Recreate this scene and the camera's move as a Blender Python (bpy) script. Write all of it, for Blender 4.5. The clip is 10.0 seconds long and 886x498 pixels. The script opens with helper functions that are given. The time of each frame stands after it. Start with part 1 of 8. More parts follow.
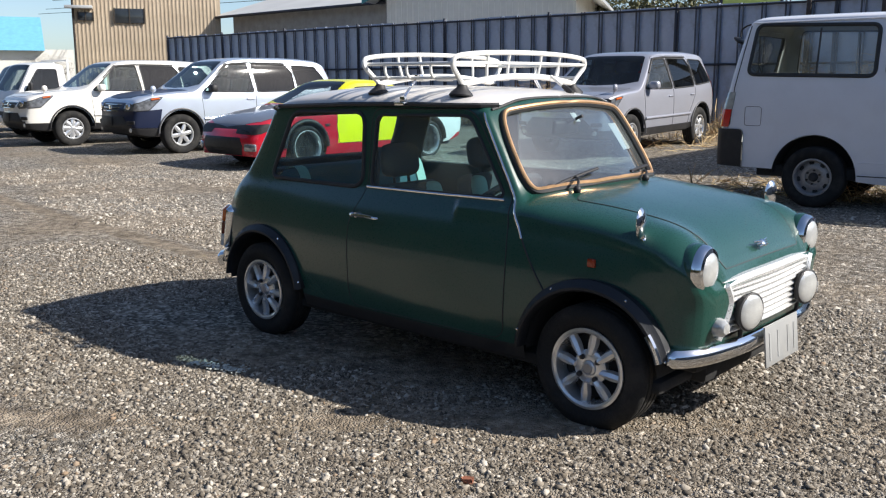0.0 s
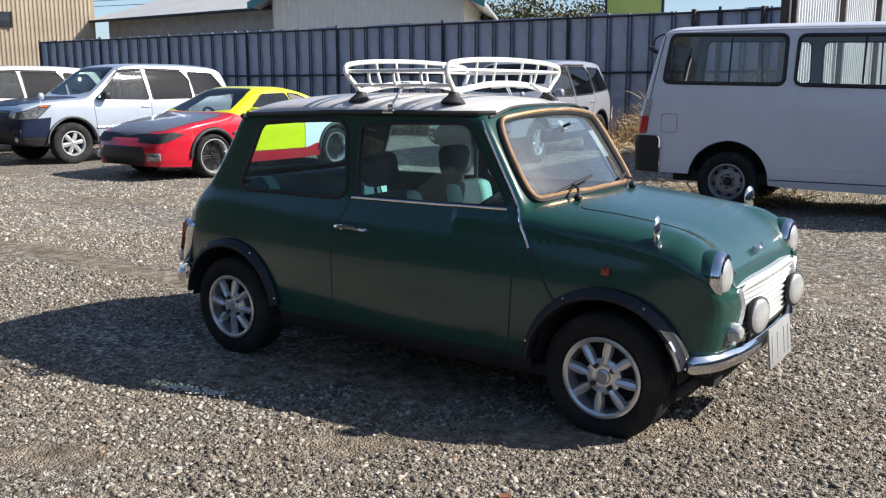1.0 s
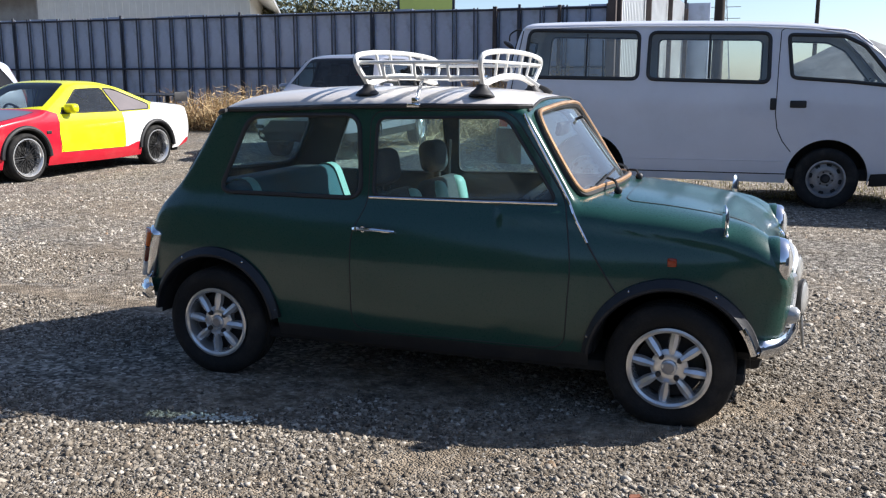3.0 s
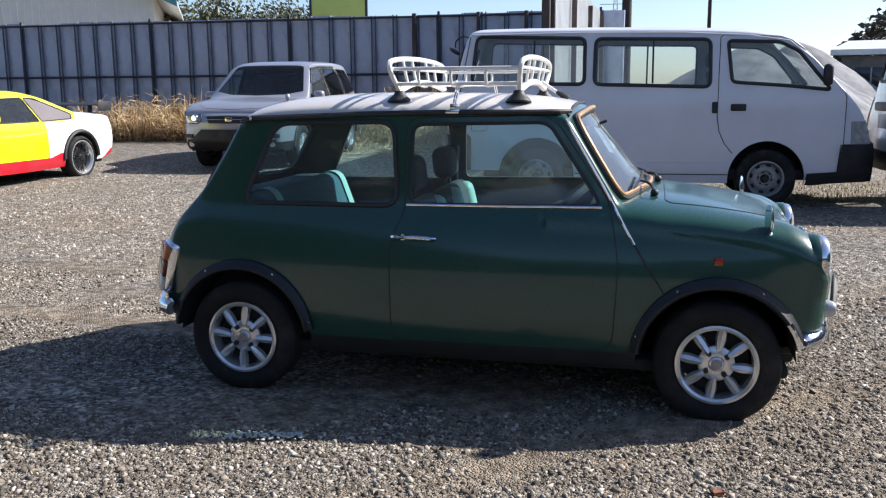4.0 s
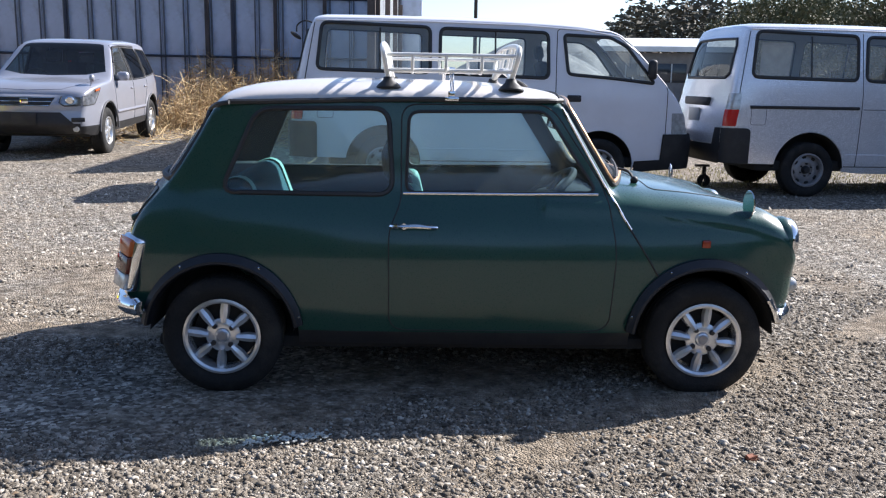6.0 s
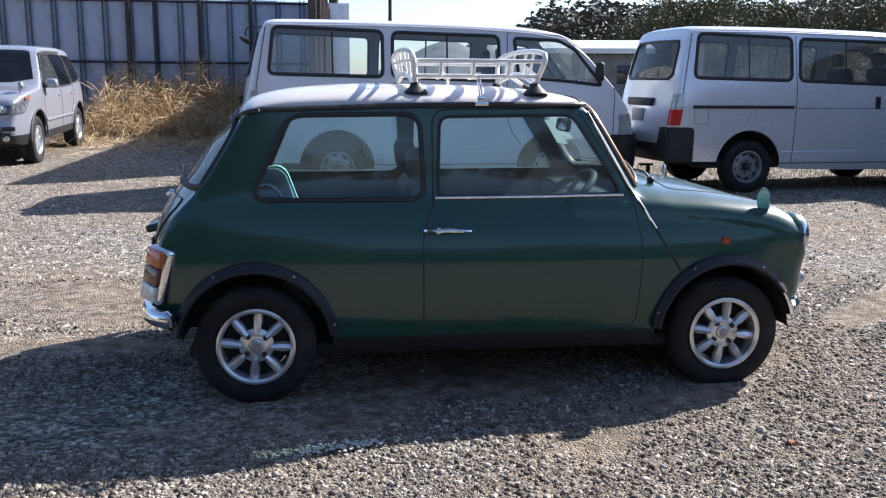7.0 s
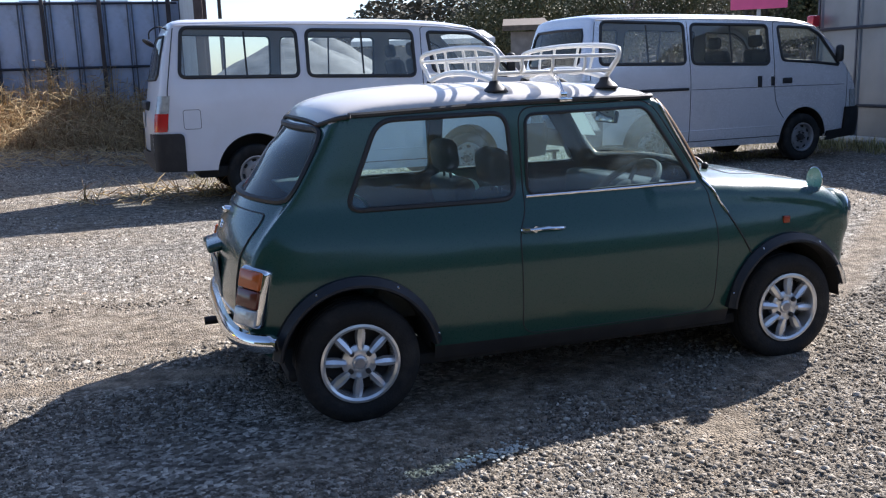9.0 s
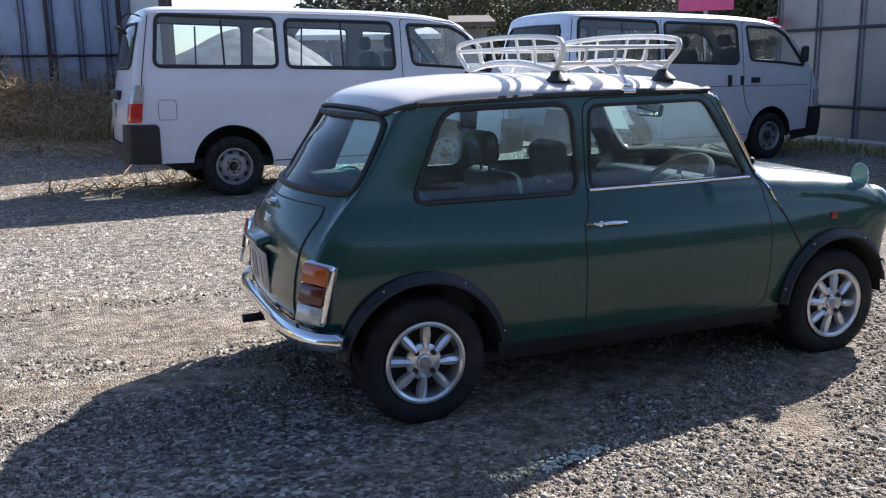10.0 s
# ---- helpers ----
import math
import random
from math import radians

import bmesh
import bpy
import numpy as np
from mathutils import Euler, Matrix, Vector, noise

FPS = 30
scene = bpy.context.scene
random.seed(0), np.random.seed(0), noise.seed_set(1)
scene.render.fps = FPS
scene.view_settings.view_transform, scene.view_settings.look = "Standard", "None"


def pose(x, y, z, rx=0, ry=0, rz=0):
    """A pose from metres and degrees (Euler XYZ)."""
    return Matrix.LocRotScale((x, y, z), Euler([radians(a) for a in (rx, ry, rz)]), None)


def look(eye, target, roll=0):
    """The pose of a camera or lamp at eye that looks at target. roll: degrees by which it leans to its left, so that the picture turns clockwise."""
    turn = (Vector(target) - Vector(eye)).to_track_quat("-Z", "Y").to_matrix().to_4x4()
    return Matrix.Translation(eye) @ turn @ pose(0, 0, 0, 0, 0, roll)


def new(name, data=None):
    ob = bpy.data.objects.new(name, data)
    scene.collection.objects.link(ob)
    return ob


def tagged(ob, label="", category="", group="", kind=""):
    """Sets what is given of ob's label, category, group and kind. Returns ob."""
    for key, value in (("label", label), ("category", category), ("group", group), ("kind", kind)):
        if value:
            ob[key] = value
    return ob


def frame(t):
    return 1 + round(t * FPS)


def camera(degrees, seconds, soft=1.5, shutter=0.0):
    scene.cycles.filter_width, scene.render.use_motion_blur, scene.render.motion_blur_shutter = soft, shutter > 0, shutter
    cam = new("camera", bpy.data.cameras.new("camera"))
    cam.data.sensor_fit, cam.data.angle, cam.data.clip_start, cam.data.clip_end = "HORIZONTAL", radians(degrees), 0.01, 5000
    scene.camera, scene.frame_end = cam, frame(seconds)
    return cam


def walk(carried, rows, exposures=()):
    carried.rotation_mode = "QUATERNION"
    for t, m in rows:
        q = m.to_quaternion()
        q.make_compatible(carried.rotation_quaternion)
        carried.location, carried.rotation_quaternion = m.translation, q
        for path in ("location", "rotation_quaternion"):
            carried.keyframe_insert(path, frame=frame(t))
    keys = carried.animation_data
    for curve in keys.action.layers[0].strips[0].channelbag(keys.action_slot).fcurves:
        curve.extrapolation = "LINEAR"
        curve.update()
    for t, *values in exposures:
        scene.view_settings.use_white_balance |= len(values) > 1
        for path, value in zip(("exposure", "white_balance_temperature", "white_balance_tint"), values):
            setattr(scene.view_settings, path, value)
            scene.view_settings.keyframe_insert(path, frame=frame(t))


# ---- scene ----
cam = camera(52.4, 10.0, 1.2)
METRES, EYE, TILT, LEAN, TURN = 5.384, 1.209, -2.84, 0.0, 41.45
ROWS = [
    (0.0, 0.0, 0.0, 0.0, 0.27, -8.54, -1.78),
    (0.5, -0.049, 0.008, -0.0038, -2.95, -8.24, -1.14),
    (1.0, -0.0908, 0.0237, -0.0021, -7.34, -7.86, -1.61),
    (1.5, -0.1412, 0.0279, -0.0039, -12.44, -8.08, -1.99),
    (2.0, -0.1908, 0.0514, -0.0075, -14.84, -8.8, -1.62),
    (2.5, -0.2377, 0.0774, -0.0072, -18.25, -8.38, -1.22),
    (4.0, -0.38, 0.1542, -0.0092, -28.37, -7.33, -0.26),
    (4.5, -0.4297, 0.1717, -0.0056, -30.58, -7.42, 0.28),
    (5.0, -0.463, 0.2096, -0.009, -33.13, -8.14, -0.28),
    (5.5, -0.4938, 0.2382, -0.0107, -38.77, -8.16, -0.74),
    (7.0, -0.593, 0.3276, -0.0098, -49.02, -7.77, -0.12),
    (7.5, -0.6351, 0.3599, -0.0054, -51.42, -8.06, 1.11),
    (8.0, -0.6516, 0.4096, -0.0051, -52.93, -7.9, 1.73),
    (8.5, -0.67, 0.4558, -0.0057, -56.47, -8.29, 1.94),
    (9.0, -0.699, 0.4965, -0.0004, -59.91, -8.44, 2.67),
    (9.5, -0.7108, 0.5458, -0.0018, -60.99, -8.85, 2.65),
    (10.0, -0.7231, 0.5916, -0.0017, -63.96, -8.81, 1.9),
]
EXPOSURES = [(0, 0.64, 6500, 10), (2.5, 0.78, 6350, 11), (4.5, 0.84, 6250, 13), (5.0, 0.90, 6220, 13), (5.5, 1.12, 6200, 13), (7.5, 1.12, 6150, 14), (10, 1.18, 6150, 14)]
walk(cam, [(t, pose(0, 0, -0.048, TILT, LEAN) @ pose(2.828, -3.587, EYE, 0, 0, TURN) @ pose(METRES * x, METRES * y, METRES * z, 90 + pitch, roll, yaw)) for t, x, y, z, yaw, pitch, roll in ROWS], EXPOSURES)

# ---- world, sun, exposure ----
SUN = Vector((1.2, 0.68, 1.0)).normalized()
world = bpy.data.worlds.new("sky")
scene.world = world
world.use_nodes = True
wn = world.node_tree.nodes
sky = wn.new("ShaderNodeTexSky")
sky.sky_type = "NISHITA"
sky.sun_disc = False
sky.sun_elevation = math.asin(SUN.z)
sky.sun_rotation = math.atan2(SUN.x, SUN.y)
sky.dust_density = 0.8
sky.air_density = 0.8
sky.ozone_density = 2.5
world.node_tree.links.new(sky.outputs[0], wn["Background"].inputs[0])
wn["Background"].inputs[1].default_value = 0.10
sun = new("sun", bpy.data.lights.new("sun", "SUN"))
sun.data.energy = 5.0
sun.data.angle = radians(0.6)
sun.data.color = (1.0, 0.95, 0.88)
sun.matrix_world = look(SUN * 60, (0, 0, 0))


# ---- materials ----
def nodes_of(name):
    m = bpy.data.materials.new(name)
    m.use_nodes = True
    return m, m.node_tree.nodes, m.node_tree.links, m.node_tree.nodes["Principled BSDF"]


def add_noise(ns, ls, scale, detail=4.0, rough=0.55, obj=True):
    tc = ns.new("ShaderNodeTexCoord")
    n = ns.new("ShaderNodeTexNoise")
    n.inputs["Scale"].default_value = scale
    n.inputs["Detail"].default_value = detail
    n.inputs["Roughness"].default_value = rough
    ls.new(tc.outputs["Object"], n.inputs["Vector"])
    return n


def ramp_of(ns, ls, src, stops):
    r = ns.new("ShaderNodeValToRGB")
    el = r.color_ramp.elements
    while len(el) < len(stops):
        el.new(0.5)
    for e, (p, c) in zip(el, stops):
        e.position, e.color = p, (*c, 1.0)
    ls.new(src, r.inputs[0])
    return r


def surface(name, color, rough=0.5, metal=0.0, vary=0.12, scale=3.0, fine=60.0, bump=0.0, coat=0.0, dirt=None, dirt_amount=0.3, spec=0.5):
    """A painted or plain surface: colour that varies at two scales, dirt patches and a fine relief."""
    m, ns, ls, b = nodes_of(name)
    n1 = add_noise(ns, ls, scale)
    n2 = add_noise(ns, ls, fine, 2.0)
    c = Vector(color)
    lo, hi = c * (1 - vary), c * (1 + vary)
    r = ramp_of(ns, ls, n1.outputs[0], [(0.3, lo), (0.7, [min(1.0, q) for q in hi])])
    col = r.outputs[0]
    if dirt:
        mx = ns.new("ShaderNodeMix")
        mx.data_type = "RGBA"
        n3 = add_noise(ns, ls, scale * 2.3, 6.0, 0.65)
        f = ramp_of(ns, ls, n3.outputs[0], [(0.48, (0, 0, 0)), (0.75, (dirt_amount,) * 3)])
        ls.new(f.outputs[0], mx.inputs["Factor"])
        ls.new(col, mx.inputs["A"])
        mx.inputs["B"].default_value = (*dirt, 1)
        col = mx.outputs["Result"]
    ls.new(col, b.inputs["Base Color"])
    rr = ns.new("ShaderNodeMapRange")
    rr.inputs["To Min"].default_value = max(0.02, rough * 0.8)
    rr.inputs["To Max"].default_value = min(1.0, rough * 1.25)
    ls.new(n2.outputs[0], rr.inputs["Value"])
    ls.new(rr.outputs[0], b.inputs["Roughness"])
    b.inputs["Metallic"].default_value = metal
    b.inputs["Coat Weight"].default_value = coat
    b.inputs["Coat Roughness"].default_value = 0.06
    b.inputs["Specular IOR Level"].default_value = spec
    if bump:
        bp = ns.new("ShaderNodeBump")
        bp.inputs["Strength"].default_value = bump
        bp.inputs["Distance"].default_value = 0.01
        ls.new(n2.outputs[0], bp.inputs["Height"])
        ls.new(bp.outputs[0], b.inputs["Normal"])
    return m


def paint(name, color, rough=0.35, coat=0.8, dirt=(0.25, 0.23, 0.2), amount=0.12, metal=0.0):
    return surface(name, color, rough, metal, 0.05, 1.3, 180.0, 0.0, coat, dirt, amount, spec=0.25)


def pane(name, tint, ior=1.5, haze=0.0, gloss=0.055):
    """Thin window glass: clear with a tint, glossier at a grazing angle. haze: a little dust plus sun glare put in as a
    pale film.
    """
    m, ns, ls, b = nodes_of(name)
    out = ns["Material Output"]
    tr = ns.new("ShaderNodeBsdfTransparent")
    tr.inputs[0].default_value = (*tint, 1)
    gl = ns.new("ShaderNodeBsdfGlossy")
    gl.inputs["Roughness"].default_value = 0.02
    lw = ns.new("ShaderNodeLayerWeight")
    lw.inputs[0].default_value = 0.5
    pw = ns.new("ShaderNodeMath")
    pw.operation = "POWER"
    pw.inputs[1].default_value = 5.0
    ls.new(lw.outputs["Facing"], pw.inputs[0])
    fr = ns.new("ShaderNodeMath")
    fr.operation = "MULTIPLY_ADD"
    fr.inputs[1].default_value = 0.9
    fr.inputs[2].default_value = gloss
    ls.new(pw.outputs[0], fr.inputs[0])
    mx = ns.new("ShaderNodeMixShader")
    ls.new(fr.outputs[0], mx.inputs[0])
    ls.new(tr.outputs[0], mx.inputs[1])
    ls.new(gl.outputs[0], mx.inputs[2])
    last = mx
    if haze:
        n = add_noise(ns, ls, 2.0, 5.0)
        f = ramp_of(ns, ls, n.outputs[0], [(0.3, (haze * 0.5,) * 3), (0.8, (haze * 1.5,) * 3)])
        d1 = ns.new("ShaderNodeBsdfDiffuse")
        d2 = ns.new("ShaderNodeBsdfTranslucent")
        for d in (d1, d2):
            d.inputs[0].default_value = (0.62, 0.66, 0.66, 1)
        df = ns.new("ShaderNodeMixShader")
        ls.new(d1.outputs[0], df.inputs[1])
        ls.new(d2.outputs[0], df.inputs[2])
        m2 = ns.new("ShaderNodeMixShader")
        ls.new(f.outputs[0], m2.inputs[0])
        ls.new(mx.outputs[0], m2.inputs[1])
        ls.new(df.outputs[0], m2.inputs[2])
        last = m2
    ls.new(last.outputs[0], out.inputs[0])
    ns.remove(b)
    return m


M = {}
M["green"] = paint("green_paint", (0.013, 0.060, 0.046), 0.28, 0.85, (0.06, 0.08, 0.068), 0.08)
M["green"].node_tree.nodes["Principled BSDF"].inputs["Coat Roughness"].default_value = 0.13
M["roof_white"] = paint("roof_white", (0.64, 0.61, 0.58), 0.4, 0.5, (0.45, 0.40, 0.35), 0.25)
M["van_white"] = paint("van_white", (0.72, 0.73, 0.78), 0.35, 0.6, (0.45, 0.42, 0.40), 0.12)
M["van_silver"] = paint("van_silver", (0.80, 0.80, 0.83), 0.26, 0.7, (0.4, 0.38, 0.36), 0.12, 0.40)
M["suv_silver"] = paint("suv_silver", (0.36, 0.37, 0.42), 0.33, 0.8, (0.28, 0.26, 0.24), 0.14, 0.35)
M["suv_ice"] = paint("suv_ice_silver", (0.50, 0.56, 0.66), 0.33, 0.8, (0.35, 0.33, 0.3), 0.12, 0.4)
M["suv_white"] = paint("suv_white", (0.78, 0.76, 0.70), 0.33, 0.8)
M["navy"] = paint("navy_paint", (0.012, 0.018, 0.045), 0.42, 0.2, (0.1, 0.1, 0.1), 0.05)
M["red"] = paint("red_paint", (0.52, 0.010, 0.028), 0.3, 0.7)
M["yellow"] = paint("yellow_paint", (0.76, 0.76, 0.004), 0.35, 0.6)
M["grey_hood"] = paint("dull_grey_paint", (0.13, 0.14, 0.17), 0.33, 0.6)
M["white"] = paint("white_paint", (0.8, 0.8, 0.78), 0.35, 0.5)
M["trim"] = surface("interior_trim", (0.040, 0.046, 0.050), 0.75, vary=0.2, bump=0.15)
M["black"] = surface("black_plastic", (0.016, 0.016, 0.018), 0.55, vary=0.25, fine=250.0, bump=0.12, dirt=(0.09, 0.085, 0.075), dirt_amount=0.25)
M["flare"] = surface("flare_plastic", (0.008, 0.010, 0.014), 0.5, vary=0.25, fine=300.0, bump=0.15, dirt=(0.10, 0.09, 0.08), dirt_amount=0.2)
M["rubber"] = surface("rubber", (0.018, 0.018, 0.018), 0.8, vary=0.3, fine=120.0, bump=0.3, dirt=(0.10, 0.09, 0.075), dirt_amount=0.35, spec=0.3)
M["seal"] = surface("seal_rubber", (0.026, 0.027, 0.028), 0.6, vary=0.2)
M["chrome"] = surface("chrome", (0.78, 0.79, 0.80), 0.09, 1.0, 0.05, 6.0, 90.0, 0.0)
M["alloy"] = surface("alloy", (0.74, 0.75, 0.76), 0.24, 0.7, 0.1, 8.0, 120.0, 0.05, dirt=(0.2, 0.18, 0.15), dirt_amount=0.25)
M["steel"] = surface("wheel_steel", (0.33, 0.33, 0.34), 0.45, 0.6, 0.15, 10.0, 100.0, 0.05, dirt=(0.12, 0.09, 0.07), dirt_amount=0.4)
M["black_rim"] = surface("black_rim", (0.02, 0.02, 0.02), 0.3, 0.3, 0.1)
M["rack"] = surface("rack_enamel", (0.82, 0.81, 0.76), 0.35, 0.0, 0.06, 9.0, 140.0, 0.05, 0.4, (0.5, 0.46, 0.38), 0.2)
M["gold"] = surface("gold_trim", (0.55, 0.33, 0.17), 0.35, 0.6, 0.2, 14.0)
M["amber"] = surface("amber_lens", (0.50, 0.10, 0.015), 0.15, 0.0, 0.05, coat=0.6)
M["marker"] = surface("marker_lens", (0.32, 0.035, 0.008), 0.2, 0.0, 0.05, coat=0.4)
M["red_lens"] = surface("red_lens", (0.55, 0.02, 0.02), 0.15, 0.0, 0.08, coat=0.6)
M["dark_red"] = surface("dark_red_lens", (0.11, 0.018, 0.012), 0.15, 0.0, 0.08, coat=0.6)
M["clear_lens"] = surface("clear_lens", (0.50, 0.51, 0.50), 0.10, 0.3, 0.25, 22.0, 60.0, 0.25, 0.8)
M["lamp_glass"] = surface("fluted_lamp_glass", (0.66, 0.67, 0.65), 0.14, 0.4, 0.10, 18.0, 90.0, 0.15, 0.9)
M["plate"] = surface("plate_metal", (0.36, 0.365, 0.36), 0.4, 0.2, 0.06, 7.0, dirt=(0.4, 0.38, 0.34), dirt_amount=0.3)
M["plate_ink"] = surface("plate_ink", (0.30, 0.305, 0.30), 0.5, 0.0, 0.1)
M["grey_seat"] = surface("seat_cloth", (0.055, 0.064, 0.068), 0.9, vary=0.2, fine=300.0, bump=0.3)
M["mint"] = surface("mint_leather", (0.30, 0.52, 0.44), 0.55, vary=0.1, fine=220.0, bump=0.1)
M["paper"] = surface("paper", (0.86, 0.87, 0.86), 0.8, vary=0.03)
pn, pl = M["paper"].node_tree.nodes, M["paper"].node_tree.links
thin, both = pn.new("ShaderNodeBsdfTranslucent"), pn.new("ShaderNodeMixShader")
thin.inputs[0].default_value = (0.84, 0.86, 0.84, 1)
both.inputs[0].default_value = 0.45
pl.new(pn["Principled BSDF"].outputs[0], both.inputs[1])
pl.new(thin.outputs[0], both.inputs[2])
pl.new(both.outputs[0], pn["Material Output"].inputs[0])
M["glass"] = pane("car_glass", (0.70, 0.90, 0.93), 1.5, 0.10)
M["screen_glass"] = pane("windscreen_glass", (0.80, 0.92, 0.94), 1.5, 0.13, 0.22)
M["dark_glass"] = pane("tinted_glass", (0.10, 0.115, 0.12), 1.5, 0.01)
M["clear_glass"] = pane("clear_glass", (0.86, 0.91, 0.90), 1.45, 0.06, 0.09)
M["underbody"] = surface("underbody", (0.02, 0.02, 0.02), 0.9, vary=0.3)


# ---- mesh helpers ----
def mesh_of(name, verts, faces, mats, index=None, normals=None, smooth=True):
    me = bpy.data.meshes.new(name)
    me.from_pydata([tuple(v) for v in verts], [], [tuple(f) for f in faces])
    for m in mats:
        me.materials.append(m)
    if index is not None:
        me.polygons.foreach_set("material_index", index)
    me.polygons.foreach_set("use_smooth", [smooth] * len(me.polygons))
    me.update()
    if normals is not None:
        me.normals_split_custom_set_from_vertices([tuple(n) for n in normals])
    return me


def link(name, me, parent=None, label="", m=None):
    ob = new(name, me)
    if parent is not None:
        ob.parent = parent
    if m is not None:
        ob.matrix_basis = m
    if label:
        tagged(ob, label)
    return ob


def bm_mesh(bm, name, mat, smooth=True, angle=35):
    bmesh.ops.recalc_face_normals(bm, faces=bm.faces)
    if smooth:
        for f in bm.faces:
            f.smooth = True
        for e in bm.edges:
            if len(e.link_faces) == 2 and e.calc_face_angle(0) > radians(angle):
                e.smooth = False
    me = bpy.data.meshes.new(name)
    bm.to_mesh(me)
    bm.free()
    me.materials.append(mat)
    return me


def part(name, bm, mat, parent, label="", m=None, angle=35):
    return link(name, bm_mesh(bm, name, mat, True, angle), parent, label, m)


def box(bm, lo, hi, bev=0.0, seg=2):
    c = [(a + b) / 2 for a, b in zip(lo, hi)]
    s = [max(1e-4, abs(b - a)) for a, b in zip(lo, hi)]
    r = bmesh.ops.create_cube(bm, size=1.0, matrix=Matrix.LocRotScale(c, None, s))
    if bev:
        es = list({e for v in r["verts"] for e in v.link_edges})
        bmesh.ops.bevel(bm, geom=es, offset=bev, segments=seg, affect="EDGES", profile=0.5)
    return bm


def boxed(lo, hi, bev=0.0, seg=2):
    return box(bmesh.new(), lo, hi, bev, seg)


def tube(bm, pts, r, n=8, closed=False):
    """A round bar along pts; r is one radius or one for each point."""
    p = [Vector(q) for q in pts]
    k = len(p)
    rs = r if hasattr(r, "__len__") else [r] * k
    up = None
    rings = []
    for i in range(k):
        a = p[(i - 1) % k] if (closed or i > 0) else p[i]
        b = p[(i + 1) % k] if (closed or i < k - 1) else p[i]
        t = (b - a).normalized()
        if up is None:
            up = t.orthogonal().normalized()
        up = (up - t * up.dot(t)).normalized()
        side = t.cross(up)
        rings.append([bm.verts.new(p[i] + (up * math.cos(j * 2 * math.pi / n) + side * math.sin(j * 2 * math.pi / n)) * rs[i]) for j in range(n)])
    for i in range(k if closed else k - 1):
        a, b = rings[i], rings[(i + 1) % k]
        for j in range(n):
            bm.faces.new((a[j], a[(j + 1) % n], b[(j + 1) % n], b[j]))
    if not closed:
        bm.faces.new(rings[0][::-1])
        bm.faces.new(rings[-1])
    return bm


def curve3(pts, n=6):
    """Points along a smooth line through pts."""
    p = [Vector(q) for q in pts]
    out = []
    for i in range(len(p) - 1):
        a, b, c, d = p[max(i - 1, 0)], p[i], p[i + 1], p[min(i + 2, len(p) - 1)]
        for j in range(n):
            t = j / n
            out.append(0.5 * ((2 * b) + (c - a) * t + (2 * a - 5 * b + 4 * c - d) * t * t + (3 * b - a - 3 * c + d) * t ** 3))
    out.append(p[-1])
    return out


def lathe(bm, prof, n=40, closed=False):
    """Turns (radius, y) pairs round the y axis."""
    rings = []
    for r, y in prof:
        if r < 1e-5:
            rings.append([bm.verts.new((0, y, 0))])
        else:
            rings.append([bm.verts.new((r * math.cos(2 * math.pi * j / n), y, r * math.sin(2 * math.pi * j / n))) for j in range(n)])
    pairs = list(zip(rings[:-1], rings[1:]))
    if closed:
        pairs.append((rings[-1], rings[0]))
    for a, b in pairs:
        for j in range(n):
            q = [a[j % len(a)], a[(j + 1) % len(a)], b[(j + 1) % len(b)], b[j % len(b)]]
            u = []
            for v in q:
                if v not in u:
                    u.append(v)
            if len(u) > 2:
                bm.faces.new(u)
    return bm


def prism(bm, pts, depth, axis="y", at=0.0):
    """A flat outline given a thickness: pts are pairs in the other two axes."""
    def put(a, b, d):
        return {"x": (d, a, b), "y": (a, d, b), "z": (a, b, d)}[axis]
    lo = [bm.verts.new(put(a, b, at)) for a, b in pts]
    hi = [bm.verts.new(put(a, b, at + depth)) for a, b in pts]
    bm.faces.new(lo)
    bm.faces.new(hi[::-1])
    k = len(pts)
    for i in range(k):
        bm.faces.new((lo[i], hi[i], hi[(i + 1) % k], lo[(i + 1) % k]))
    return bm


def rounded(pts, r, n=5):
    """The outline pts with its corners rounded by r."""
    p = [np.array(q, float) for i, q in enumerate(pts) if math.dist(q, pts[i - 1]) > 1e-6]
    out = []
    k = len(p)
    for i in range(k):
        a, b, c = p[i - 1], p[i], p[(i + 1) % k]
        u, w = a - b, c - b
        lu, lw = np.linalg.norm(u), np.linalg.norm(w)
        d = min(r, lu * 0.45, lw * 0.45)
        s, e = b + u / lu * d, b + w / lw * d
        for j in range(n + 1):
            t = j / n
            out.append(tuple((1 - t) ** 2 * s + 2 * t * (1 - t) * b + t * t * e))
    return out


def dense(pts, step, closed=True):
    out = []
    k = len(pts)
    for i in range(k if closed else k - 1):
        a, b = np.array(pts[i], float), np.array(pts[(i + 1) % k], float)
        m = max(1, int(np.ceil(np.linalg.norm(b - a) / step)))
        out += [tuple(a + (b - a) * j / m) for j in range(m)]
    if not closed:
        out.append(tuple(pts[-1]))
    return out


def inside(px, pz, poly):
    x, z = np.asarray(px), np.asarray(pz)
    r = np.zeros(x.shape, bool)
    k = len(poly)
    for i in range(k):
        (x1, z1), (x2, z2) = poly[i], poly[(i + 1) % k]
        if z1 == z2:
            continue
        c = ((z1 > z) != (z2 > z)) & (x < (x2 - x1) * (z - z1) / (z2 - z1) + x1)
        r ^= c
    return r


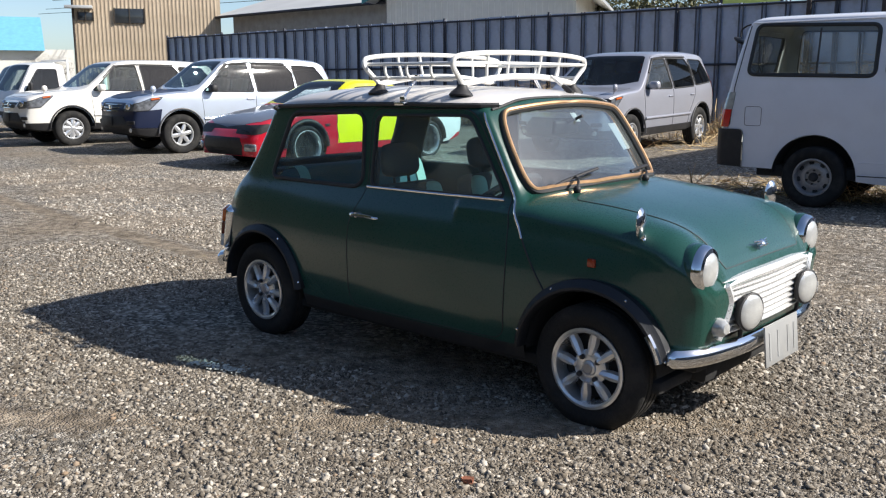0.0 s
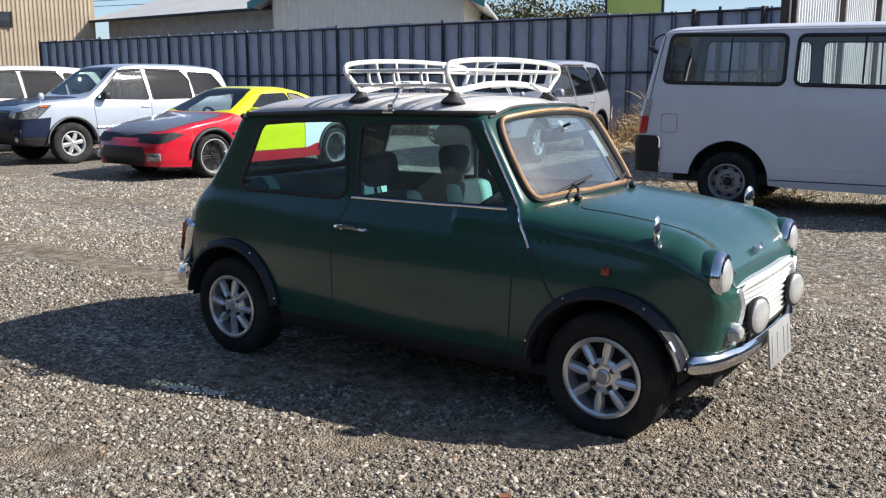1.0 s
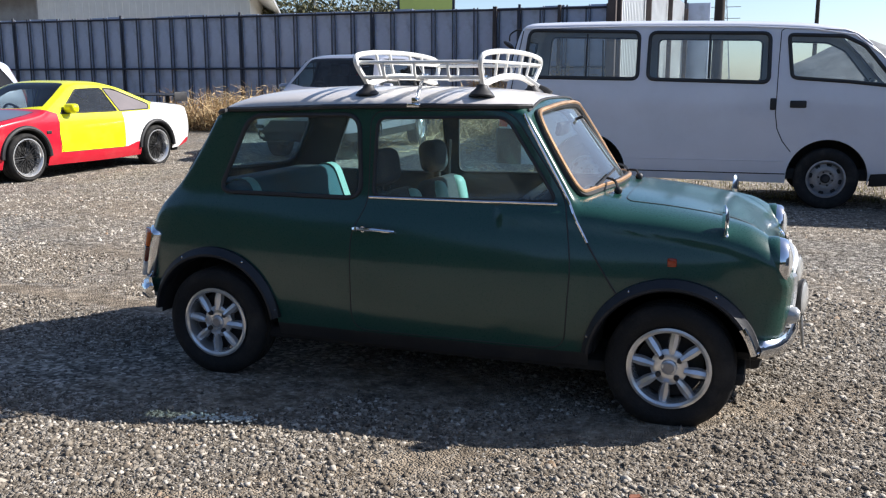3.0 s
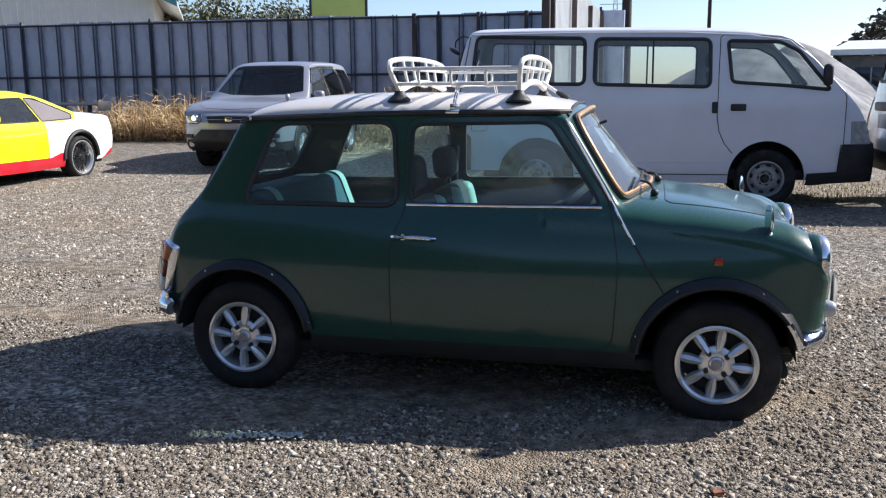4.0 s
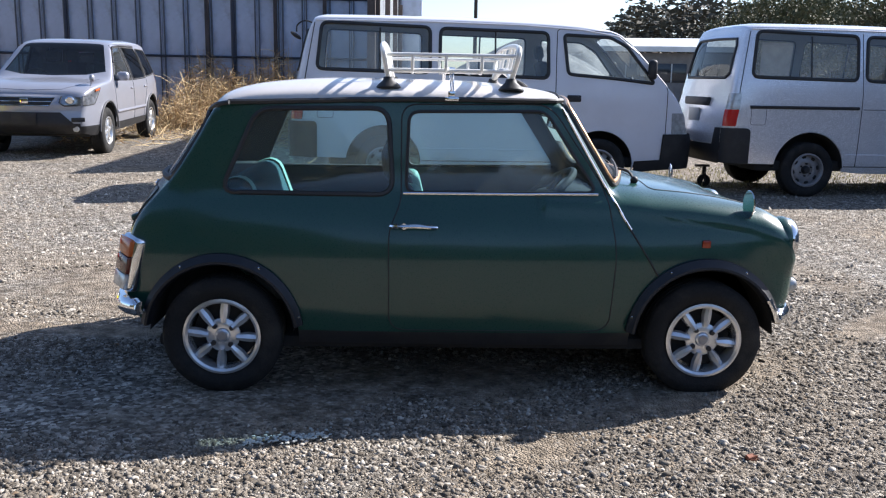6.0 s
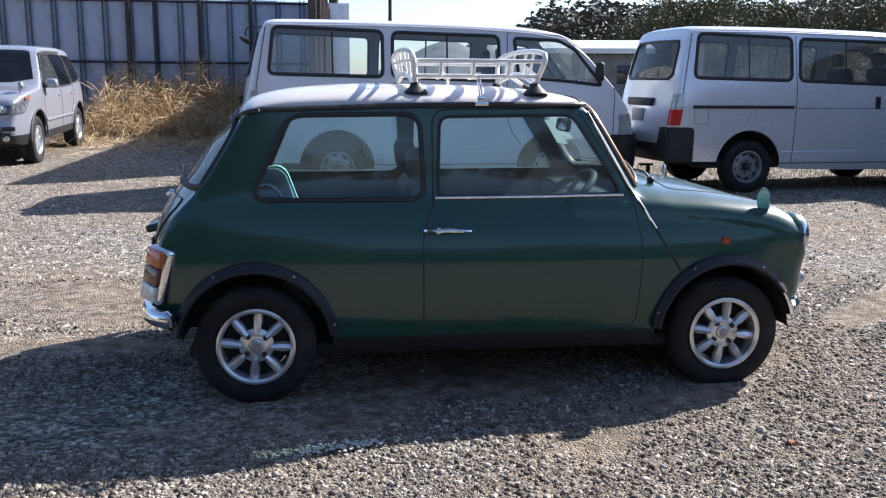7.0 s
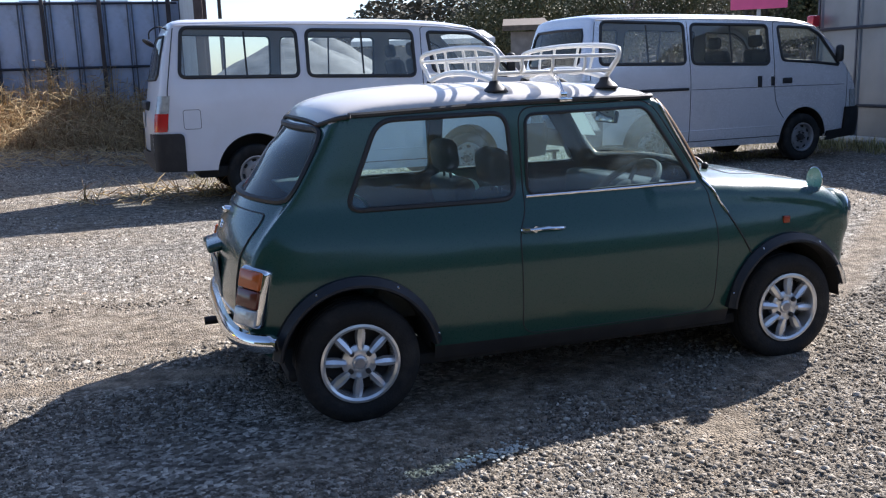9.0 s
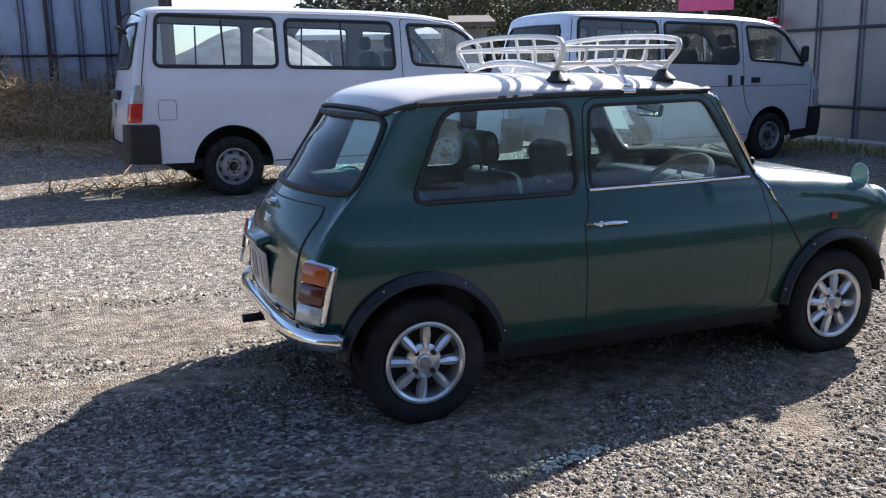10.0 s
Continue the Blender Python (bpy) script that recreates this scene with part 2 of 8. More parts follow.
def smoothed(pts):
    """A monotone smooth function through (x, y) pairs."""
    xs, ys = np.array([p[0] for p in pts], float), np.array([p[1] for p in pts], float)
    h = np.diff(xs)
    d = np.diff(ys) / h
    m = np.zeros(len(xs))
    m[0], m[-1] = d[0], d[-1]
    for i in range(1, len(xs) - 1):
        if d[i - 1] * d[i] > 0:
            w1, w2 = 2 * h[i] + h[i - 1], h[i] + 2 * h[i - 1]
            m[i] = (w1 + w2) / (w1 / d[i - 1] + w2 / d[i])

    def f(x):
        x = np.clip(np.asarray(x, float), xs[0], xs[-1])
        i = np.clip(np.searchsorted(xs, x, side="right") - 1, 0, len(h) - 1)
        t = (x - xs[i]) / h[i]
        return ((1 + 2 * t) * (1 - t) ** 2 * ys[i] + t * (1 - t) ** 2 * h[i] * m[i] + t * t * (3 - 2 * t) * ys[i + 1] + t * t * (t - 1) * h[i] * m[i + 1])
    return f


def triangles(points, edges):
    from mathutils import geometry
    v, _, f, *_ = geometry.delaunay_2d_cdt([Vector(p) for p in points], edges, [], 0, 1e-5)
    return np.array([tuple(q) for q in v]), np.array([tuple(q) for q in f if len(q) == 3])


class Shell:
    """A car's skin: sections across the length, with rounded ends. x ahead, y to the car's left, z up."""
    fine = 0

    def __init__(s, x0, x1, zb, zt, crown, side, plan, rear, front, xa, xb, e=((-9, 0.7), (9, 0.7)), bulge=(0.03, 0.03), ridge=((-9, 0.0), (9, 0.0)), ridge_y=0.52):
        s.x0, s.x1, s.xa, s.xb, s.bulge = x0, x1, xa, xb, bulge
        s.zb, s.zt, s.crown, s.side, s.plan = smoothed(zb), smoothed(zt), smoothed(crown), smoothed(side), smoothed(plan)
        s.rear, s.front, s.e, s.ridge, s.ridge_y = smoothed(rear), smoothed(front), smoothed(e), smoothed(ridge), ridge_y

    def warp(s, x, z):
        a = np.clip((s.xa - x) / (s.xa - s.x0), 0, 1) ** 2
        b = np.clip((x - s.xb) / (s.x1 - s.xb), 0, 1) ** 2
        return s.rear(z) * a + s.front(z) * b

    def point(s, x, v):
        x, v = np.asarray(x, float), np.asarray(v, float)
        zb, zt, h = s.zb(x), s.zt(x), s.crown(x)
        zc = zt - h
        th = np.clip(v - 1, 0, 1) * math.pi / 2
        e = s.e(x)
        z = np.where(v <= 1, zb + (zc - zb) * np.clip(v, 0, 1), zc + h * np.sin(th) ** e)
        y = np.where(v <= 1, s.side(z), s.side(zc) * np.cos(th) ** e) * s.plan(x)
        y = np.where(v >= 1.9999, 0.0, y)
        z = z + s.ridge(x) * np.exp(-((y - s.ridge_y) / 0.15) ** 2) * np.clip(v, 0, 1) ** 8
        return np.stack([x + s.warp(x, z), y, z], -1)

    def on_side(s, X, z):
        """x and v of the point with that length and height."""
        X, z = np.asarray(X, float), np.asarray(z, float)
        lo, hi = np.full(X.shape, s.x0), np.full(X.shape, s.x1)
        for _ in range(40):
            m = (lo + hi) / 2
            big = m + s.warp(m, z) > X
            hi, lo = np.where(big, m, hi), np.where(big, lo, m)
        x = (lo + hi) / 2
        zb, zt, h = s.zb(x), s.zt(x), s.crown(x)
        zc = zt - h
        q = np.clip((z - zc) / h, 0, 1)
        v = np.where(z <= zc, np.clip((z - zb) / (zc - zb), 0, 1), 1 + np.arcsin(q ** (1 / s.e(x))) * 2 / math.pi)
        return x, np.clip(v, 0, 2)

    def on_top(s, X, y):
        X, y = np.asarray(X, float), np.abs(np.asarray(y, float))
        x = X.copy()
        for _ in range(25):
            zc = s.zt(x) - s.crown(x)
            c = np.clip(y / (s.side(zc) * s.plan(x)), 0, 1)
            th = np.arccos(c ** (1 / s.e(x)))
            z = zc + s.crown(x) * np.sin(th) ** s.e(x)
            x = np.clip(0.5 * x + 0.5 * (X - s.warp(x, z)), s.x0, s.x1)
        return x, 1 + th * 2 / math.pi

    def line_side(s, pts, off=0.0, step=0.03, closed=False, sgn=-1):
        q = np.array(dense(pts, step, closed))
        return s.lift(*s.on_side(q[:, 0], q[:, 1]), off, sgn)

    def line_top(s, pts, off=0.0, step=0.03, closed=False):
        q = np.array(dense(pts, step, closed))
        x, v = s.on_top(q[:, 0], q[:, 1])
        p = s.point(x, v) + np.array(s.normal(x, v)) * off
        p[:, 1] *= np.sign(q[:, 1] + 1e-9)
        return p

    def normal(s, x, v):
        d = 1e-3
        a = s.point(np.clip(x + d, s.x0, s.x1), v) - s.point(np.clip(x - d, s.x0, s.x1), v)
        b = s.point(x, np.clip(v + d, 0, 1.999)) - s.point(x, np.clip(v - d, 0, 1.999))
        n = np.cross(a, b)
        n *= np.sign(n[..., 1:2] + n[..., 2:3] * 0.5 + 1e-9)
        return n / (np.linalg.norm(n, axis=-1, keepdims=True) + 1e-12)

    def lift(s, x, v, off, sgn=-1):
        p = s.point(x, v) + s.normal(x, v) * off
        p[..., 1] *= sgn
        return p

    def end_x(s, z, y, front):
        v = s.x1 + s.front(z) if front else s.x0 + s.rear(z)
        xe = s.x1 if front else s.x0
        zt, zb = float(s.zt(xe)), float(s.zb(xe))
        ym = s.side(np.minimum(z, zt - float(s.crown(xe)))) * float(s.plan(xe))
        r = np.clip(1 - (np.abs(y) / ym) ** 2, 0, 1) * np.clip((zt - z) / 0.12, 0, 1) ** 0.7 * np.clip((z - zb) / 0.12 , 0, 1) ** 0.7
        return v + (s.bulge[1] if front else -s.bulge[0]) * r

    def build(s, regions, caps=((), ()), nx=70, nv=(16, 12)):
        """Cuts the skin into named pieces. regions: (name, 'side' or 'top', outline); caps: rear and front lists of (name, outline in y and z)."""
        K = 0.6
        polys = []
        for name, where, pts in regions:
            q = np.array(dense(pts, 0.035))
            x, v = (s.on_side if where == "side" else s.on_top)(q[:, 0], q[:, 1])
            polys.append((name, list(zip(x, v * K))))
        gx = np.linspace(s.x0, s.x1, nx)
        ends = np.array([0.006, 0.015, 0.03, 0.05, 0.075])
        gx = np.unique(np.concatenate([gx, s.x0 + ends, s.x1 - (ends if s.fine == 0 else np.arange(0.004, 0.22, s.fine))]))
        gv = np.concatenate([np.linspace(0, 1, nv[0], endpoint=False), 1 + np.linspace(0, 1, nv[1]) ** 1.0])
        GX, GV = np.meshgrid(gx, gv * K)
        pts = np.stack([GX.ravel(), GV.ravel()], 1)
        edges, con = [], []
        cp = np.array([p for _, poly in polys for p in poly]) if polys else np.zeros((0, 2))
        if len(cp):
            border = (pts[:, 0] <= s.x0 + 1e-9) | (pts[:, 0] >= s.x1 - 1e-9) | (pts[:, 1] <= 1e-9) | (pts[:, 1] >= 2 * K - 1e-9)
            d = np.min(np.hypot(pts[:, None, 0] - cp[None, :, 0], pts[:, None, 1] - cp[None, :, 1]), 1)
            pts = pts[(d > 0.011) | border]
        allp = [tuple(p) for p in pts]
        for _, poly in polys:
            o = len(allp)
            allp += poly
            edges += [(o + i, o + (i + 1) % len(poly)) for i in range(len(poly))]
        V, F = triangles(allp, edges)
        c = V[F].mean(1)
        area = np.abs(np.cross(V[F[:, 1]] - V[F[:, 0]], V[F[:, 2]] - V[F[:, 0]]))
        F, c = F[area > 1e-9], c[area > 1e-9]
        lab = np.array(["body"] * len(F), dtype=object)
        for name, poly in reversed(polys):
            lab[inside(c[:, 0], c[:, 1], poly)] = name
        P = s.point(V[:, 0], V[:, 1] / K)
        n = np.cross(P[F[:, 1]] - P[F[:, 0]], P[F[:, 2]] - P[F[:, 0]])
        cc = P[F].mean(1)
        if np.sum(n[:, 1] * np.sign(cc[:, 1]) + n[:, 2]) < 0:
            F = F[:, ::-1]
        allP, allF, allL = [P], [F], [lab]
        off = len(P)
        for k, cap in enumerate(caps):
            xe = (s.x0, s.x1)[k]
            edge = s.point(np.full(len(gv), xe), gv)[:, 1:]
            ring = [tuple(q) for q in edge]
            base = [(0.0, edge[0][1])]
            poly = base + ring
            zs = np.linspace(edge[:, 1].min() + 0.015, edge[:, 1].max() - 0.015, 26)
            ys = np.linspace(0.0, edge[:, 0].max(), 22)
            Y, Z = np.meshgrid(ys, zs)
            g = np.stack([Y.ravel(), Z.ravel()], 1)
            g = g[inside(g[:, 0] + 1e-6, g[:, 1], poly)]
            rp = np.array(poly + [q for _, o in cap for q in dense(o, 0.03)])
            d = np.min(np.hypot(g[:, None, 0] - rp[None, :, 0], g[:, None, 1] - rp[None, :, 1]), 1)
            g = g[(d > 0.012)]
            pp = [tuple(q) for q in poly] + [tuple(q) for q in g]
            ee = [(i, (i + 1) % len(poly)) for i in range(len(poly))]
            cps = []
            for name, o in cap:
                o = [(max(0.0, a), b) for a, b in dense(o, 0.03)]
                st = len(pp)
                pp += o
                ee += [(st + i, st + (i + 1) % len(o)) for i in range(len(o))]
                cps.append((name, o))
            V2, F2 = triangles(pp, ee)
            c2 = V2[F2].mean(1)
            keep = inside(c2[:, 0], c2[:, 1], poly)
            F2, c2 = F2[keep], c2[keep]
            l2 = np.array(["body"] * len(F2), dtype=object)
            for name, o in reversed(cps):
                l2[inside(c2[:, 0], c2[:, 1], o)] = name
            P2 = np.stack([s.end_x(V2[:, 1], V2[:, 0], k == 1), V2[:, 0], V2[:, 1]], 1)
            n2 = np.cross(P2[F2[:, 1]] - P2[F2[:, 0]], P2[F2[:, 2]] - P2[F2[:, 0]])
            if np.sum(n2[:, 0]) * (1 if k else -1) < 0:
                F2 = F2[:, ::-1]
            allP.append(P2)
            allF.append(F2 + off)
            allL.append(l2)
            off += len(P2)
        P, F, L = np.concatenate(allP), np.concatenate(allF), np.concatenate(allL)
        key = {}
        ids = np.array([key.setdefault(tuple(np.round(p / 2e-4).astype(int)), len(key)) for p in P])
        fn = np.cross(P[F[:, 1]] - P[F[:, 0]], P[F[:, 2]] - P[F[:, 0]])
        acc = np.zeros((len(key), 3))
        for j in range(3):
            np.add.at(acc, ids[F[:, j]], fn)
        N = acc[ids]
        N[P[:, 1] < 1e-6, 1] = 0
        N /= np.linalg.norm(N, axis=1, keepdims=True) + 1e-12
        out = {}
        for name in set(L):
            f = F[L == name]
            used = np.unique(f)
            back = {u: i for i, u in enumerate(used)}
            out[name] = (P[used], np.array([[back[i] for i in t] for t in f]), N[used])
        return out


class BodyShell(Shell):
    """The small car's skin: a cabin with a raked windscreen, joined to a lower bonnet with wings and round lamp nacelles."""
    CZ = 0.15
    fine = 0.009

    @staticmethod
    def blend(a, b, k):
        h = np.clip(0.5 + 0.5 * (b - a) / k, 0, 1)
        return b + (a - b) * h - k * h * (1 - h)

    def form(s, x, y, z, zt, h, e, plan):
        zc = zt - h
        plan = np.where(x < 0, plan + (1 - plan) * 0.62 * np.clip((z - 0.66) / 0.22, 0, 1), plan)
        ym = s.side(zc) * plan
        p = 2 / e
        up = ym * (((y / ym) ** p + (np.maximum(z - zc, 0) / h) ** p) ** (1 / p) - 1)
        return np.where(z <= zc, y - s.side(z) * plan, up)

    def field(s, x, y, z, c):
        zt, h, e, plan, zt2, h2, e2, ridge, rn = c
        q = y / 0.486
        bow = q * q - 2.9 * np.maximum(q - 0.85, 0) ** 2
        xs = 0.738 - (z - 0.885) / 1.19 - np.interp(z, (0.85, 1.18), (0.140, 0.072)) * bow
        a = s.form(x, y, z, zt, h, e, plan)
        a = -s.blend(-a, -(x - xs) * 0.77, 0.022)
        zr = z - ridge * np.exp(-((y - s.ridge_y) / 0.12) ** 2) * np.clip((z - 0.45) / 0.15, 0, 1)
        b = s.form(x, y, zr, zt2, h2, e2, plan)
        b = s.blend(b, np.hypot(y - 0.497, z - 0.648) - rn, 0.085)
        f = s.blend(a, b, 0.022 * np.clip((z - 0.72) / 0.12, 0.02, 1))
        return np.where(x < 0.30, a, f)

    def end_x(s, z, y, front):
        """The tail bows more at the rear window than round the boot."""
        flat = s.bulge
        z = np.asarray(z, float)
        if not front:
            s.bulge = (np.interp(z, (0.62, 0.86, 1.05, 1.15), (0.066, 0.125, 0.115, 0.06)), flat[1])
        x = Shell.end_x(s, z, y, front)
        if not front:
            x = x - s.bow(s.x0, y, z)
        s.bulge = flat
        return x

    @staticmethod
    def bow(x, y, z):
        """The roof's rear edge runs out a little in the middle."""
        return 0.042 * np.clip((-x - 0.95) / 0.45, 0, 1) * np.clip((z - 1.05) / 0.1, 0, 1) * np.clip(1 - (y / 0.5) ** 2, 0, 1)

    def coefs(s, x):
        return (s.zt(x), s.crown(x), s.e(x), s.plan(x), s.zt2(x), s.crown2(x), s.e2(x), s.ridge(x), s.nacelle(x))

    def radial(s, x, v):
        c = s.coefs(x)
        zb = s.zb(x)
        yb = s.side(zb) * c[3]
        fb = np.arctan2(zb - s.CZ, yb)
        fs = np.interp(x, (0.25, 0.5, 0.8, 1.0), (1.06, 0.98, 0.80, 0.76))
        f = np.where(v <= 1, fb + (fs - fb) * np.clip(v, 0, 1), fs + (math.pi / 2 - fs) * np.clip(v - 1, 0, 1))
        cy, cz = np.cos(f), np.sin(f)
        lo, hi = np.zeros(x.shape), np.full(x.shape, 1.7)
        for _ in range(26):
            m = (lo + hi) / 2
            out = s.field(x, m * cy, s.CZ + m * cz, c) > 0
            hi, lo = np.where(out, m, hi), np.where(out, lo, m)
        r = (lo + hi) / 2
        y = np.where(v >= 1.9999, 0.0, r * cy)
        return y, s.CZ + r * cz

    def point(s, x, v):
        x, v = np.broadcast_arrays(np.asarray(x, float), np.asarray(v, float))
        y, z = s.radial(x, v)
        return np.stack([x + s.warp(x, z) - s.bow(x, y, z), y, z], -1)

    def table(s, x, v0, v1):
        v = np.linspace(v0, v1, 90)
        X, V = np.meshgrid(x, v, indexing="ij")
        return v, s.radial(X, V)

    def on_side(s, X, z):
        X, z = np.asarray(X, float), np.asarray(z, float)
        lo, hi = np.full(X.shape, s.x0), np.full(X.shape, s.x1)
        for _ in range(40):
            m = (lo + hi) / 2
            big = m + s.warp(m, z) > X
            hi, lo = np.where(big, m, hi), np.where(big, lo, m)
        x = (lo + hi) / 2
        v, (Y, Z) = s.table(x, 0.0, 2.0)
        return x, np.array([np.interp(a, np.maximum.accumulate(b), v) for a, b in zip(z, Z)])

    def on_top(s, X, y):
        X, y = np.asarray(X, float), np.abs(np.asarray(y, float))
        x = X.copy()
        for k in range(6):
            v, (Y, Z) = s.table(x, 2.0, 0.6)
            vv = np.array([np.interp(a, np.maximum.accumulate(b), v) for a, b in zip(y, Y)])
            zz = np.array([np.interp(a, np.maximum.accumulate(b), c) for a, b, c in zip(y, Y, Z)])
            x = np.clip(X - s.warp(x, zz), s.x0, s.x1)
        return x, vv


def skin(name, pieces, mat, parent, which, sides=(-1, 1), lining=None, thick=0.02, label="", lift=0.0, split=False):
    """Links a piece of a shell: both sides as one mesh, or each side as a mesh of its own (split)."""
    P, F, N = pieces[which]
    made = []
    for group in ([[q] for q in sides] if split else [list(sides)]):
        vs, fs, ns, ix = [], [], [], []
        for q in group:
            S = np.array([1, q, 1.0])
            o = sum(len(v) for v in vs)
            n = N * S
            vs.append(P * S + n * lift)
            ns.append(n)
            f = F if q > 0 else F[:, ::-1]
            fs.append(f + o)
            ix += [0] * len(f)
            if lining is not None:
                vs.append(P * S - n * thick)
                ns.append(-n)
                fs.append(f[:, ::-1] + o + len(P))
                ix += [1] * len(f)
        me = mesh_of(name, np.concatenate(vs), np.concatenate(fs).tolist(), [mat] + ([lining] if lining is not None else []), ix, np.concatenate(ns))
        made.append(link(name, me, parent, label))
    return made


def eased(pts, k=3):
    """A closed line with its small kinks smoothed away."""
    p = np.array([tuple(q) for q in pts])
    for _ in range(k):
        p = 0.5 * p + 0.25 * (np.roll(p, 1, 0) + np.roll(p, -1, 0))
    return p


def strip(name, pts, r, mat, parent, label="", closed=False, n=6):
    return part(name, tube(bmesh.new(), pts, r, n, closed), mat, parent, label)


def thing(name, label, category, m=None, group=""):
    ob = new(name)
    ob.empty_display_size = 0.2
    if m is not None:
        ob.matrix_basis = m
    return tagged(ob, label, category, group)


def circle_cut(cx, cz, r, floor, n=26, wide=0.0):
    """An arch outline: a round top that runs straight down to the floor."""
    a = [(cx + r * math.cos(math.pi * i / n), cz + r * math.sin(math.pi * i / n)) for i in range(n + 1)]
    return a + [(cx - r - wide, floor), (cx + r + wide, floor)]


# ---- wheels ----
def tyre_mesh(r, w, rim):
    h = w / 2
    prof = [(rim, -h * 0.72), (rim + 0.012, -h * 0.9), ((r + rim) / 2, -h * 1.04), (r - 0.028, -h * 0.98), (r - 0.010, -h * 0.86), (r, -h * 0.7)]
    for k in (-0.42, 0.0, 0.42):
        prof += [(r, h * (k - 0.08)), (r - 0.008, h * (k - 0.05)), (r - 0.008, h * (k + 0.05)), (r, h * (k + 0.08))]
    prof += [(r, h * 0.7), (r - 0.010, h * 0.86), (r - 0.028, h * 0.98), ((r + rim) / 2, h * 1.04), (rim + 0.012, h * 0.9), (rim, h * 0.72)]
    return bm_mesh(lathe(bmesh.new(), prof, 56), "tyre", M["rubber"], True, 50)


def petal(bm, a, r0, r1, w0, w1, y, depth):
    """One bulged spoke that runs out from the hub at angle a (wheel axis y, outside at -y)."""
    m = Matrix.Rotation(-a, 4, "Y")
    rings = []
    for i in range(7):
        t = i / 6
        r = r0 + (r1 - r0) * t
        w = (w0 + (w1 - w0) * t) * (0.85 + 0.35 * math.sin(math.pi * min(1, t * 1.1)))
        yy = y + 0.012 * t
        ring = []
        for j in range(8):
            q = 2 * math.pi * j / 8
            ring.append(bm.verts.new(m @ Vector((r, yy - depth * math.sin(q) if math.sin(q) > 0 else yy - depth * 0.3 * math.sin(q), w * math.cos(q)))))
        rings.append(ring)
    for a1, b1 in zip(rings[:-1], rings[1:]):
        for j in range(8):
            bm.faces.new((a1[j], a1[(j + 1) % 8], b1[(j + 1) % 8], b1[j]))
    bm.faces.new(rings[0][::-1])
    bm.faces.new(rings[-1])


WHEELS = {}


